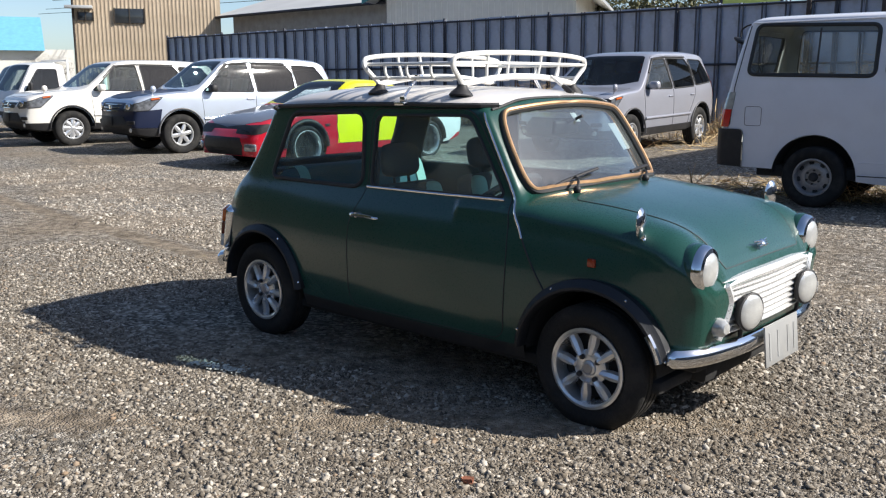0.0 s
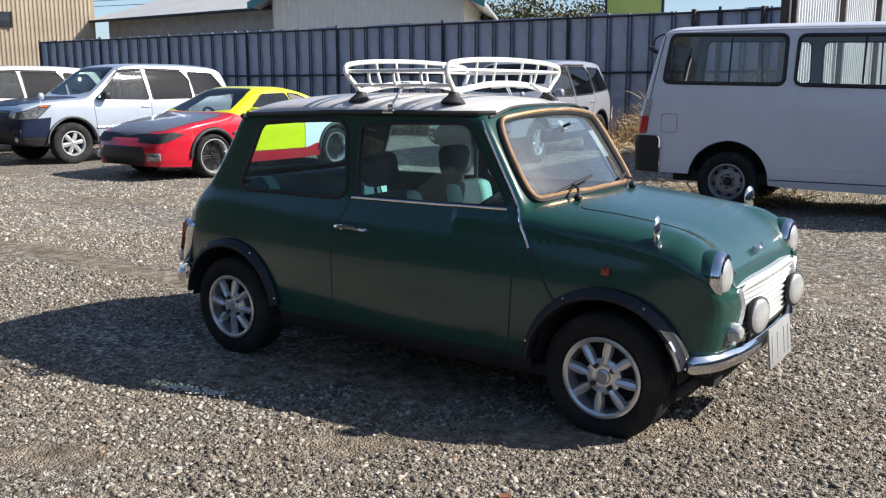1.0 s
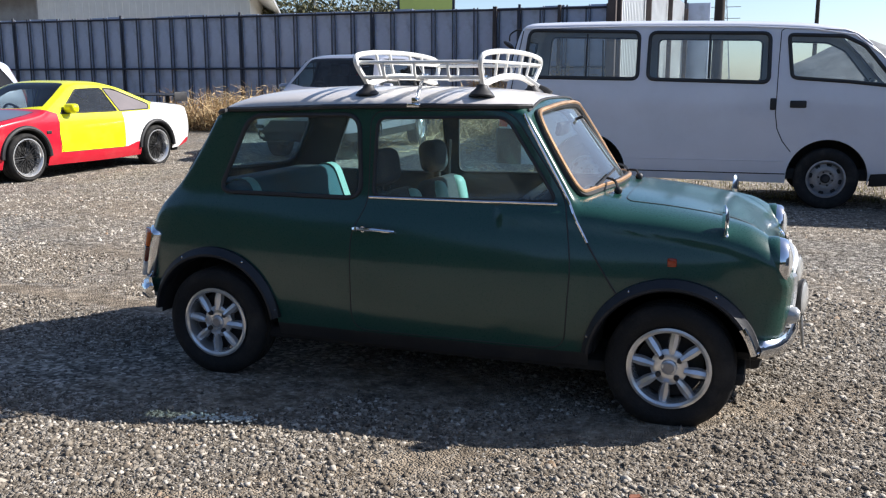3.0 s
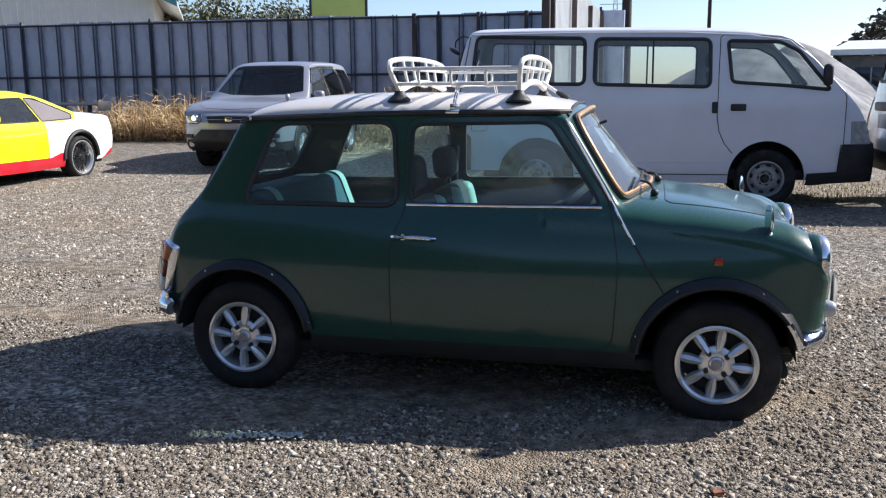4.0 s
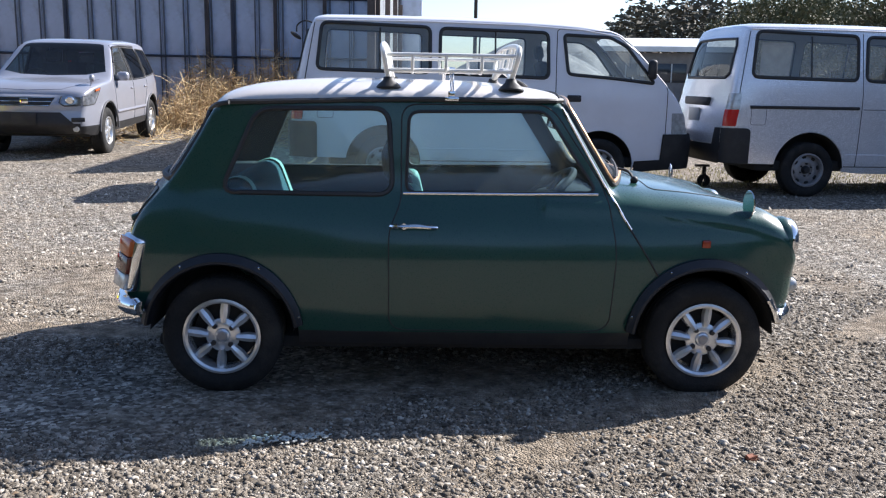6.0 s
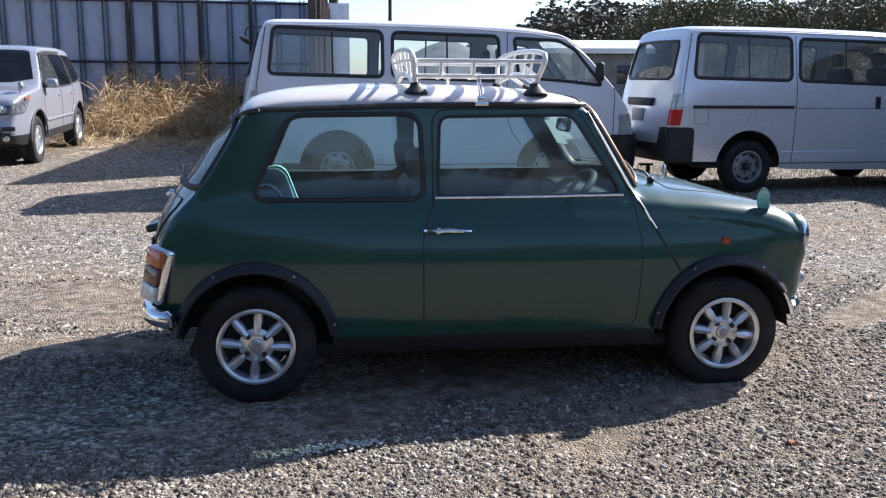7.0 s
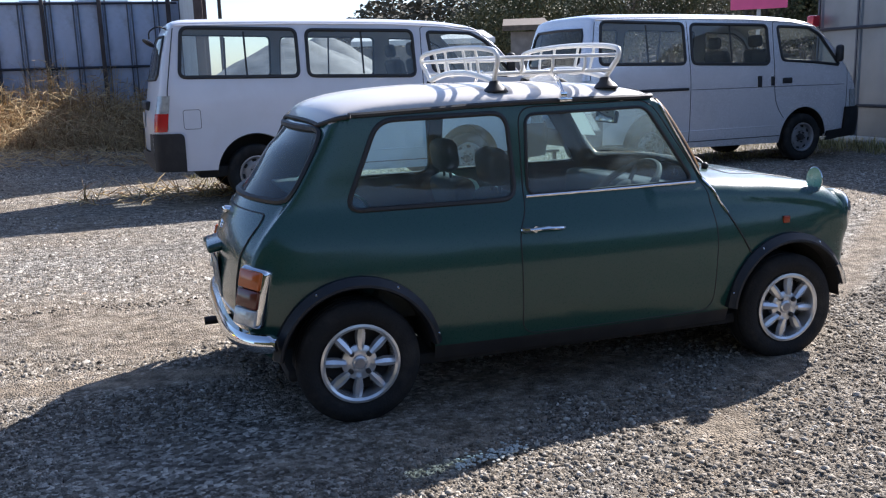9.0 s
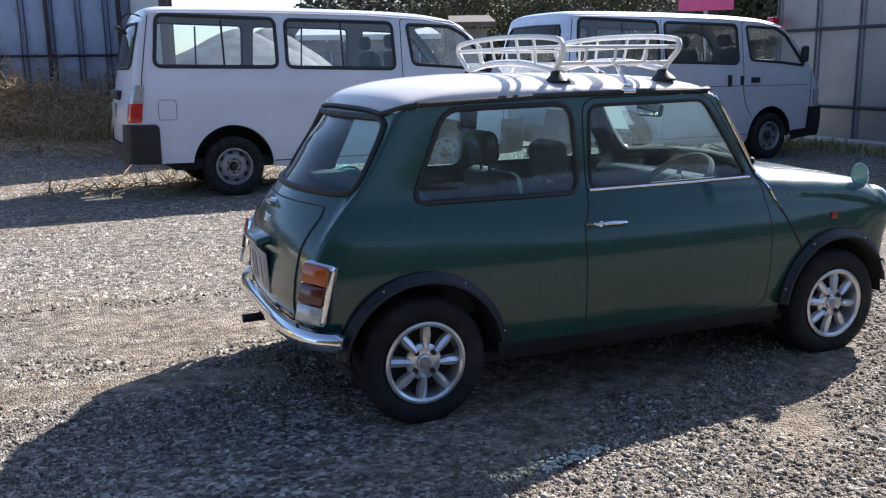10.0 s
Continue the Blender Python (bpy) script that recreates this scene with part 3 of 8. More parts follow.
def wheel(parent, m, r, w, rim, style, turn=0.0):
    """A wheel whose outer face looks to -y."""
    key = (round(r, 3), round(w, 3), style)
    if key not in WHEELS:
        h = w / 2
        parts = [("tyre", tyre_mesh(r, w, rim), "black rubber tyre")]
        b = bmesh.new()
        lip = "alloy"
        spoke = None
        if style == "petal":
            lathe(b, [(rim + 0.004, -h * 0.86), (rim + 0.004, -h * 0.94), (rim - 0.006, -h * 0.97), (rim - 0.016, -h * 0.90), (rim - 0.020, -h * 0.4), (rim - 0.022, h * 0.7), (rim + 0.002, h * 0.8)], 56)
            spoke = (8, 0.058, rim - 0.013, 0.0145, 0.0222, -h * 0.62, 0.026)
            lathe(b, [(0, -h * 0.80), (0.026, -h * 0.80), (0.030, -h * 0.76), (0.032, -h * 0.68), (0.066, -h * 0.66), (0.072, -h * 0.60), (0.072, -h * 0.35), (0.06, h * 0.1)], 32)
        elif style == "steel":
            lathe(b, [(rim + 0.004, -h * 0.84), (rim + 0.004, -h * 0.93), (rim - 0.012, -h * 0.95), (rim - 0.022, -h * 0.82), (rim - 0.03, -h * 0.5), (rim * 0.86, -h * 0.30), (rim * 0.70, -h * 0.40), (rim * 0.52, -h * 0.55), (rim * 0.42, -h * 0.5), (rim * 0.40, -h * 0.35), (rim * 0.30, -h * 0.35), (0, -h * 0.35)], 48)
            lip = "steel"
        elif style in ("suv", "cover"):
            k = {"suv": 6, "cover": 8}[style]
            lathe(b, [(rim + 0.004, -h * 0.86), (rim + 0.004, -h * 0.95), (rim - 0.012, -h * 0.97), (rim - 0.022, -h * 0.88), (rim - 0.03, -h * 0.3), (rim - 0.03, h * 0.7)], 48)
            spoke = (k, 0.03, rim - 0.02, 0.028, 0.036 if style != "cover" else 0.05, -h * 0.72, 0.02)
            lathe(b, [(0, -h * 0.92), (0.032, -h * 0.92), (0.055, -h * 0.8), (0.06, -h * 0.3)], 28)
        elif style == "mesh":
            lathe(b, [(rim + 0.006, -h * 0.86), (rim + 0.006, -h * 0.97), (rim - 0.006, -h * 0.98), (rim - 0.030, -h * 0.7), (rim - 0.034, h * 0.7)], 48)
        parts.append(("rim", bm_mesh(b, "rim", M[lip], True, 40), ""))
        if spoke:
            b = bmesh.new()
            petal(b, 0.0, *spoke[1:])
            one = bm_mesh(b, "spoke", M[lip], True, 40)
            for i in range(spoke[0]):
                parts.append(("spoke", one, "", pose(0, 0, 0, 0, 360 * i / spoke[0], 0)))
        # Dark disc added behind the spokes: the shade in their gaps, as colour.
        b = lathe(bmesh.new(), [(0, -h * 0.12), (rim - 0.03, -h * 0.12), (rim - 0.026, h * 0.5)], 32)
        parts.append(("brake_disc", bm_mesh(b, "brake_disc", M["underbody"], True), ""))
        if style == "petal":
            for i in range(4):
                a = 2 * math.pi * (i + 0.5) / 4
                b = lathe(bmesh.new(), [(0.0, -h * 0.84), (0.009, -h * 0.84), (0.011, -h * 0.78), (0.011, -h * 0.5)], 8)
                me = bm_mesh(b, "wheel_nut", M["black"], True)
                me.transform(Matrix.Translation((0.050 * math.cos(a), 0, 0.050 * math.sin(a))))
                parts.append(("wheel_nut", me, "dark wheel nut"))
            b = lathe(bmesh.new(), [(0, -h * 0.84), (0.018, -h * 0.84), (0.022, -h * 0.80), (0.024, -h * 0.7)], 24)
            parts.append(("centre_cap", bm_mesh(b, "centre_cap", M["steel"], True), "grey centre cap"))
        if style == "steel":
            for i in range(8):
                a = 2 * math.pi * i / 8
                b = lathe(bmesh.new(), [(0, 0), (0.025, 0), (0.027, 0.004), (0.027, 0.02)], 14)
                me = bm_mesh(b, "wheel_hole", M["underbody"], True)
                me.transform(Matrix.Translation((rim * 0.78 * math.cos(a), -h * 0.41, rim * 0.78 * math.sin(a))))
                parts.append(("wheel_hole", me, ""))
            b = lathe(bmesh.new(), [(0, -h * 0.9), (0.030, -h * 0.9), (0.04, -h * 0.8), (0.05, -h * 0.34)], 20)
            for i in range(6):
                a = 2 * math.pi * i / 6
                tube(b, [(0.072 * math.cos(a), -h * 0.6, 0.072 * math.sin(a)), (0.072 * math.cos(a), -h * 0.3, 0.072 * math.sin(a))], 0.011, 6)
            parts.append(("hub", bm_mesh(b, "hub", M["black"], True), "black hub with nuts"))
        if style == "mesh":
            b = bmesh.new()
            for i in range(10):
                a = 2 * math.pi * i / 10
                for d in (-0.22, 0.22):
                    tube(b, [(0.045 * math.cos(a), -h * 0.62, 0.045 * math.sin(a)), ((rim - 0.035) * math.cos(a + d), -h * 0.6, (rim - 0.035) * math.sin(a + d))], 0.007, 5)
            lathe(b, [(0, -h * 0.75), (0.03, -h * 0.75), (0.05, -h * 0.6), (0.05, 0)], 20)
            parts.append(("spokes", bm_mesh(b, "spokes", M["black_rim"], True), "black mesh spokes"))
        WHEELS[key] = parts
    parts = WHEELS[key]
    top = link("wheel", parts[1][1], parent, "", m @ pose(0, 0, 0, 0, turn, 0))
    for nm, me, lab, *at in (parts[0], *parts[2:]):
        link(nm, me, top, lab, at[0] if at else None)
    return top


def wheels(parent, xs, y, z, r, w, rim, style, style2=None, turns=(10, 40, 70, 25)):
    k = 0
    for x in xs:
        for s in (-1, 1):
            st = style2 if (style2 and x == xs[1]) else style
            wheel(parent, pose(x, s * y, z, 0, 0, 0 if s < 0 else 180), r, w, rim, st, turns[k])
            k += 1


def arch_liner(parent, x, z, r, y0, y1):
    """The dark inside of a wheel arch."""
    for s in (-1, 1):
        b = bmesh.new()
        n = 18
        a = [b.verts.new((x + r * math.cos(math.pi * (i / n * 0.98 + 0.01)), s * y0, z + r * math.sin(math.pi * (i / n * 0.98 + 0.01)))) for i in range(n + 1)]
        c = [b.verts.new((x + r * math.cos(math.pi * (i / n * 0.98 + 0.01)), s * y1, z + r * math.sin(math.pi * (i / n * 0.98 + 0.01)))) for i in range(n + 1)]
        for i in range(n):
            b.faces.new((a[i], a[i + 1], c[i + 1], c[i]))
        b.faces.new(c)
        part("wheel_arch_liner", b, M["underbody"], parent)


def chair_seat(parent, x, y, z, w, h, cloth, bolster, head=True, name="seat"):
    b = boxed((x - 0.05, y - w / 2, z), (x + 0.42, y + w / 2, z + 0.14), 0.045, 3)
    s = part(name, b, cloth, parent)
    b = boxed((-0.06, -w / 2 + 0.02, 0), (0.06, w / 2 - 0.02, h), 0.05, 3)
    part("backrest", b, cloth, s, "", pose(x - 0.02, y, z + 0.08, 0, -14, 0))
    for q in (-1, 1):
        b = boxed((-0.02, q * (w / 2 - 0.10) - 0.062, 0.02), (0.085, q * (w / 2 - 0.10) + 0.062, h * 0.97), 0.045, 3)
        part("bolster", b, bolster, s, "", pose(x - 0.02, y, z + 0.08, 0, -14, 0))
    if head:
        b = boxed((-0.05, -0.115, 0), (0.05, 0.115, 0.165), 0.048, 4)
        tube(b, [(0, -0.05, -0.08), (0, -0.05, 0.05)], 0.008, 6)
        tube(b, [(0, 0.05, -0.08), (0, 0.05, 0.05)], 0.008, 6)
        part("headrest", b, cloth, s, "", pose(x - 0.02 - (h + 0.03) * 0.25, y, z + 0.08 + (h + 0.03) * 0.97, 0, -8, 0))
    return s


def steering_wheel(parent, x, y, z, r=0.19, tilt=-35):
    b = bmesh.new()
    tube(b, [(0, r * math.cos(2 * math.pi * i / 32), r * math.sin(2 * math.pi * i / 32)) for i in range(32)], 0.017, 8, True)
    for a in (90, 210, 330):
        tube(b, [(0.02, 0, 0), (0.0, r * math.cos(radians(a + 90)), r * math.sin(radians(a + 90)))], 0.012, 6)
    bmesh.ops.create_uvsphere(b, u_segments=16, v_segments=8, radius=0.06, matrix=Matrix.Diagonal((0.45, 1, 1, 1)))
    tube(b, [(0.0, 0, 0), (0.22, 0, 0)], 0.02, 8)
    return part("steering_wheel", b, M["trim"], parent, "", pose(x, y, z, 0, -tilt, 0))


# ---- the small green car ----
def mini():
    car = thing("small_car", "small dark green two-door car with white roof on gravel", "car")
    R = BodyShell(-1.44, 1.44,
                  zb=[(-1.44, 0.33), (-1.3, 0.25), (-0.7, 0.205), (0.7, 0.205), (1.2, 0.28), (1.44, 0.33)],
                  zt=[(-1.44, 1.178), (-1.42, 1.202), (-1.37, 1.228), (-1.2, 1.262), (-0.9, 1.292), (-0.5, 1.308), (0.0, 1.303), (0.22, 1.288), (0.36, 1.267), (0.43, 1.248), (0.5, 1.222), (0.8, 1.10), (1.44, 1.0)],
                  crown=[(-1.44, 0.06), (-1.2, 0.075), (-0.4, 0.095), (0.3, 0.085), (0.5, 0.085), (1.44, 0.085)],
                  side=[(0.2, 0.645), (0.27, 0.665), (0.4, 0.686), (0.55, 0.688), (0.64, 0.678), (0.70, 0.662), (0.76, 0.635), (0.82, 0.600), (0.86, 0.582), (1.0, 0.562), (1.18, 0.540), (1.24, 0.530), (1.35, 0.52)],
                  plan=[(-1.44, 0.83), (-1.425, 0.852), (-1.38, 0.88), (-1.28, 0.912), (-1.1, 0.936), (-0.9, 0.952), (-0.5, 0.985), (0.0, 1.0), (0.4, 0.995), (0.7, 0.975), (1.0, 0.938), (1.18, 0.915), (1.28, 0.895), (1.35, 0.868), (1.395, 0.825), (1.425, 0.77), (1.44, 0.70)],
                  rear=[(0.3, 0.015), (0.45, 0.008), (0.55, 0.014), (0.65, 0.032), (0.743, 0.082), (0.82, 0.148), (0.88, 0.202), (1.0, 0.282), (1.15, 0.365), (1.178, 0.375), (1.3, 0.41)],
                  front=[(0.3, -0.03), (0.42, 0.0), (0.56, 0.010), (0.62, -0.012), (0.7, -0.025), (0.9, -0.03)],
                  xa=-0.45, xb=1.0, e=((-1.44, 0.75), (0.0, 0.82), (0.3, 0.75), (1.44, 0.75)), bulge=(0.125, 0.035),
                  ridge=((0.9, 0.0), (1.05, 0.004), (1.15, 0.012), (1.24, 0.026), (1.31, 0.038), (1.36, 0.040), (1.40, 0.032), (1.44, 0.015)), ridge_y=0.50)
    R.zt2 = smoothed([(0.0, 0.90), (0.6, 0.893), (0.72, 0.886), (0.80, 0.876), (0.95, 0.857), (1.1, 0.830), (1.22, 0.797), (1.31, 0.757), (1.37, 0.717), (1.41, 0.675), (1.432, 0.64), (1.44, 0.605)])
    R.crown2 = smoothed([(0.0, 0.14), (0.75, 0.14), (0.95, 0.13), (1.2, 0.12), (1.38, 0.10), (1.44, 0.07)])
    R.e2 = smoothed([(0.0, 0.66), (0.75, 0.66), (0.95, 0.62), (1.2, 0.58), (1.35, 0.55), (1.44, 0.6)])
    R.nacelle = smoothed([(0.0, -0.2), (0.9, -0.05), (1.05, 0.02), (1.15, 0.05), (1.25, 0.080), (1.33, 0.095), (1.39, 0.097), (1.415, 0.088), (1.44, 0.05)])
    quarter = rounded([(-1.028, 0.833), (-0.875, 1.178), (-0.332, 1.187), (-0.310, 0.833)], 0.068)
    doorglass = rounded([(-0.256, 0.842), (-0.246, 1.175), (0.325, 1.185), (0.548, 0.852)], 0.045)
    door = rounded([(-0.275, 0.80), (-0.278, 1.205), (0.345, 1.212), (0.585, 0.86), (0.625, 0.62), (0.605, 0.272), (-0.322, 0.272), (-0.325, 0.70)], 0.07)
    edge_top = [(0.452 - 0.040 * (y / 0.475) ** 2, y) for y in np.linspace(0.0, 0.44, 10)]
    edge_low = [(0.728 - 0.100 * (y / 0.5) ** 2, y) for y in np.linspace(0.455, 0.0, 10)]
    ws = edge_top + [(0.430, 0.468), (0.462, 0.488), (0.52, 0.502), (0.58, 0.508), (0.622, 0.490)] + edge_low
    ws = ws + [(a, -b) for a, b in ws[-2:0:-1]]
    bonnet = rounded([(0.80, 0.0), (0.80, 0.42), (0.82, 0.45), (1.30, 0.40), (1.42, 0.36), (1.42, -0.36), (1.30, -0.40), (0.82, -0.45), (0.80, -0.42)], 0.03)
    half_ws = [(a, b) for a, b in ws if b >= 0.0]
    half_bonnet = [(0.80, 0.0)] + [(a, b) for a, b in bonnet if b > 0.02] + [(1.42, 0.0)]
    regions = [("cut", "side", circle_cut(1.018, 0.238, 0.318, 0.0)), ("cut", "side", circle_cut(-1.018, 0.238, 0.318, 0.0)),
               ("quarter_window", "side", quarter), ("door_window", "side", doorglass), ("door", "side", door),
               ("sill", "side", [(-0.74, 0.1), (-0.74, 0.262), (0.74, 0.262), (0.74, 0.1)]),
               ("windscreen", "top", half_ws), ("bonnet", "top", half_bonnet),
               ("roof", "side", [(0.408, 2.0), (0.408, 1.25), (0.398, 1.234), (0.385, 1.221), (0.2, 1.224), (0.0, 1.225), (-0.5, 1.219), (-0.9, 1.201), (-0.99, 1.191), (-1.03, 1.181), (-1.06, 1.168), (-1.12, 1.158), (-1.6, 1.155), (-1.6, 2.0)])]
    rw = [(0.0, 0.872), (0.44, 0.872), (0.488, 0.885), (0.510, 0.918), (0.505, 0.97), (0.470, 1.11), (0.450, 1.138), (0.415, 1.149), (0.0, 1.153)]
    boot = [(0.0, 0.825)] + [q for q in rounded([(0.0, 0.825), (0.42, 0.825), (0.45, 0.78), (0.43, 0.42), (0.38, 0.385), (0.0, 0.385)], 0.02) if q[0] > 0.03] + [(0.0, 0.385)]
    grille = [(0.0, 0.585), (0.39, 0.58), (0.355, 0.49), (0.43, 0.38), (0.0, 0.38)]
    pc = R.build(regions, ((("rear_window", rw), ("boot_lid", boot)), (("grille_opening", grille),)), nx=150, nv=(40, 36))
    skin("body", pc, M["green"], car, "body", lining=M["trim"], thick=0.006)
    skin("roof", pc, M["roof_white"], car, "roof", label="dusty white painted roof")
    skin("bonnet", pc, M["green"], car, "bonnet", lift=0.002, label="green bonnet with a raised centre crease")
    skin("windscreen", pc, M["screen_glass"], car, "windscreen", lift=-0.004)
    skin("rear_window", pc, M["glass"], car, "rear_window", lift=-0.004)
    skin("boot_lid", pc, M["green"], car, "boot_lid", lift=0.003)
    skin("quarter_window", pc, M["glass"], car, "quarter_window", lift=-0.004, split=True)
    doors = skin("door", pc, M["green"], car, "door", lining=M["trim"], lift=0.001, split=True)
    # The sill strip takes a darker material than the doors.
    skin("sill", pc, M["flare"], car, "sill", split=True, label="dark sill along the lower side")
    skin("grille_backing", pc, M["underbody"], car, "grille_opening", lift=-0.03)
    for s, d in zip((-1, 1), doors):
        me = skin("door_window", pc, M["glass"], d, "door_window", sides=(s,), lift=-0.004)
        strip("door_gap", R.line_side(dense(door, 0.03), 0.0005, 0.03, True, s), 0.0028, M["seal"], d, closed=True, n=5)
        strip("window_seal", R.line_side(doorglass, 0.001, 0.03, True, s), 0.0075, M["seal"], d, closed=True)
        strip("belt_strip", R.line_side([(-0.268, 0.838), (0.55, 0.842)], 0.006, 0.05, False, s), 0.0055, M["chrome"], d, "thin chrome belt strip")
        b = bmesh.new()
        y = float(R.point(*R.on_side(np.array([-0.2]), np.array([0.715])))[0][1])
        tube(b, [(-0.318, y + 0.004, 0.712), (-0.305, y + 0.014, 0.712), (-0.285, y + 0.022, 0.714)], [0.008, 0.012, 0.011], 8)
        tube(b, [(-0.262, y - 0.004, 0.714), (-0.262, y + 0.026, 0.714)], 0.013, 10)
        tube(b, curve3([(-0.29, y + 0.024, 0.714), (-0.262, y + 0.028, 0.714), (-0.21, y + 0.027, 0.715), (-0.15, y + 0.023, 0.711), (-0.125, y + 0.012, 0.709)], 4), [0.006 + 0.003 * math.sin(i / 16 * 3.1) for i in range(17)], 8)
        for v in b.verts:
            v.co.y *= s
        part("door_handle", b, M["chrome"], d, "chrome door handle")
        strip("quarter_window_seal", R.line_side(quarter, 0.001, 0.03, True, s), 0.011, M["seal"], car, closed=True)
        strip("gutter", R.line_side([(-0.99, 1.197), (-0.9, 1.204), (-0.5, 1.219), (0.0, 1.225), (0.36, 1.219), (0.395, 1.222)], 0.011, 0.04, False, s), 0.0110, M["seal"], car)
        strip("front_seam", R.line_side([(0.392, 1.195), (0.684, 0.705)], 0.004, 0.03, False, s), 0.0055, M["chrome"], car, "bright metal seam strip")
        strip("wing_seam", R.line_side([(0.684, 0.705), (0.815, 0.50)], 0.001, 0.03, False, s), 0.004, M["seal"], car)
        # arch flares
        for cx, a0, a1 in ((1.018, 0.085, 0.965), (-1.018, 0.05, 0.955)):
            b = bmesh.new()
            n = 30
            rings = []
            for i in range(n + 1):
                a = math.pi * (a0 + (a1 - a0) * i / n)
                ca, sa = math.cos(a), math.sin(a)
                rr = 0.340 + 0.010 * max(0, sa)
                sec = [(0.303, 0.620), (0.304, 0.680), (0.312, 0.692), (0.322, 0.691), (rr - 0.012, 0.676), (rr, 0.666), (rr, 0.630)]
                ring = []
                for q, yy in sec:
                    X = cx + q * ca
                    pl = float(R.plan(np.clip(X, -1.44, 1.44)))
                    ring.append(b.verts.new((X, s * (yy + 0.63 * (pl - float(R.plan(cx))) * 0.6), 0.238 + q * sa)))
                rings.append(ring)
            for u, w in zip(rings[:-1], rings[1:]):
                for j in range(len(u) - 1):
                    b.faces.new((u[j], u[j + 1], w[j + 1], w[j]))
            b.faces.new(rings[0])
            b.faces.new(rings[-1][::-1])
            fl = part("arch_flare", b, M["flare"], car, "faded black plastic arch flare")
            for fa in (0.085, 0.34, 0.66, 0.9):
                a = math.pi * fa
                bb = bmesh.new()
                bmesh.ops.create_icosphere(bb, subdivisions=1, radius=0.0065, matrix=Matrix.Translation((cx + 0.335 * math.cos(a), s * (0.674 + 0.38 * (float(R.plan(np.clip(cx + 0.335 * math.cos(a), -1.44, 1.44))) - float(R.plan(cx)))), 0.238 + 0.335 * math.sin(a))))
                part("screw", bb, M["chrome"], fl, "bright screw")
            if cx > 0:
                bb = bmesh.new()
                pts = []
                for i in range(9):
                    a = math.pi * (0.085 + 0.11 * i / 8)
                    pts.append((cx + 0.318 * math.cos(a), s * (0.690 + 0.38 * (float(R.plan(min(1.44, cx + 0.318 * math.cos(a)))) - float(R.plan(cx)))), 0.238 + 0.318 * math.sin(a)))
                tube(bb, pts, 0.014, 8)
                part("flare_tip", bb, M["chrome"], fl, "bright metal flare end")
        # side marker
        b = boxed((0.992, -0.007, -0.017), (1.028, 0.007, 0.017), 0.006)
        y = float(R.point(*R.on_side(np.array([1.01]), np.array([0.648])))[0][1])
        part("side_marker", b, M["marker"], car, "small orange side lamp", pose(0, s * (y + 0.004), 0.648))
        # headlamps
        hl = pose(1.378, s * 0.500, 0.652, 0, 0, 90 - s * 2)
        b = lathe(bmesh.new(), [(0.068, -0.050), (0.083, -0.046), (0.092, -0.034), (0.095, -0.015), (0.094, 0.03), (0.092, 0.10)], 40)
        bw = part("headlamp", b, M["chrome"], car, "round chrome-rimmed headlamp", hl)
        b = lathe(bmesh.new(), [(0.0, -0.066), (0.03, -0.064), (0.056, -0.056), (0.074, -0.044), (0.080, -0.034)], 40)
        part("lamp_lens", b, M["lamp_glass"], bw, "fluted clear lens")
        b = lathe(bmesh.new(), [(0.096, -0.014), (0.099, -0.006), (0.099, 0.01), (0.094, 0.04), (0.08, 0.06)], 40)
        part("headlamp_bowl", b, M["green"], car, "", hl)
        # spot lamps
        sl = pose(1.478, s * 0.285, 0.472, 0, 0, 77)
        b = lathe(bmesh.new(), [(0.069, -0.028), (0.075, -0.024), (0.076, -0.014), (0.066, 0.004), (0.045, 0.020), (0.025, 0.028), (0, 0.03)], 36)
        tube(b, [(0, 0.02, -0.05), (0, 0.02, -0.14)], 0.009, 8)
        sp = part("spot_lamp", b, M["black"], car, "round auxiliary spot lamp", sl)
        b = lathe(bmesh.new(), [(0.0, -0.040), (0.04, -0.037), (0.062, -0.031), (0.070, -0.024)], 36)
        part("lamp_lens", b, M["lamp_glass"], sp, "clear ribbed lens")
        # indicators
        b = lathe(bmesh.new(), [(0.0, -0.038), (0.02, -0.035), (0.032, -0.022), (0.036, -0.004), (0.038, 0.01)], 24)
        part("indicator", b, M["clear_lens"], car, "round front indicator", pose(float(R.end_x(np.array(0.438), np.array(0.455), True)) + 0.004, s * 0.455, 0.438, 0, 0, 90 + s * 10))
        # door mirrors stand on the wings
        mr = pose(1.207, s * 0.585, 0.728, 0, 0, 0)
        b = bmesh.new()
        tube(b, curve3([(0.0, 0, -0.005), (-0.004, 0.0, 0.02), (-0.01, 0, 0.035), (-0.012, s * 0.01, 0.055)], 4), 0.0085, 8)
        lathe(b, [(0, 0.0), (0.022, 0.0), (0.018, 0.01), (0.0, 0.012)], 16)
        st = part("wing_mirror", b, M["chrome"], car, "small round chrome wing mirror", mr)
        b = lathe(bmesh.new(), [(0.0, 0.011), (0.022, 0.010), (0.040, 0.004), (0.046, -0.004), (0.044, -0.007), (0.0, -0.006)], 28)
        part("mirror_head", b, M["chrome"], st, "", pose(-0.012, s * 0.012, 0.086, 0, 0, 90 - s * 10) @ pose(0, 0, 0, 0, 0, 180) @ Matrix.Diagonal((1.0, 1.0, 1.32, 1)))
        # tail lamps
        b = boxed((-0.03, -0.068, -0.118), (0.03, 0.068, 0.118), 0.022, 3)
        tl = pose(-1.405, s * 0.572, 0.530, 0, 11.5, 0) @ pose(0, 0, 0, 0, 0, s * -40)
        t = part("tail_lamp", b, M["chrome"], car, "chrome-framed rear lamp cluster", tl)
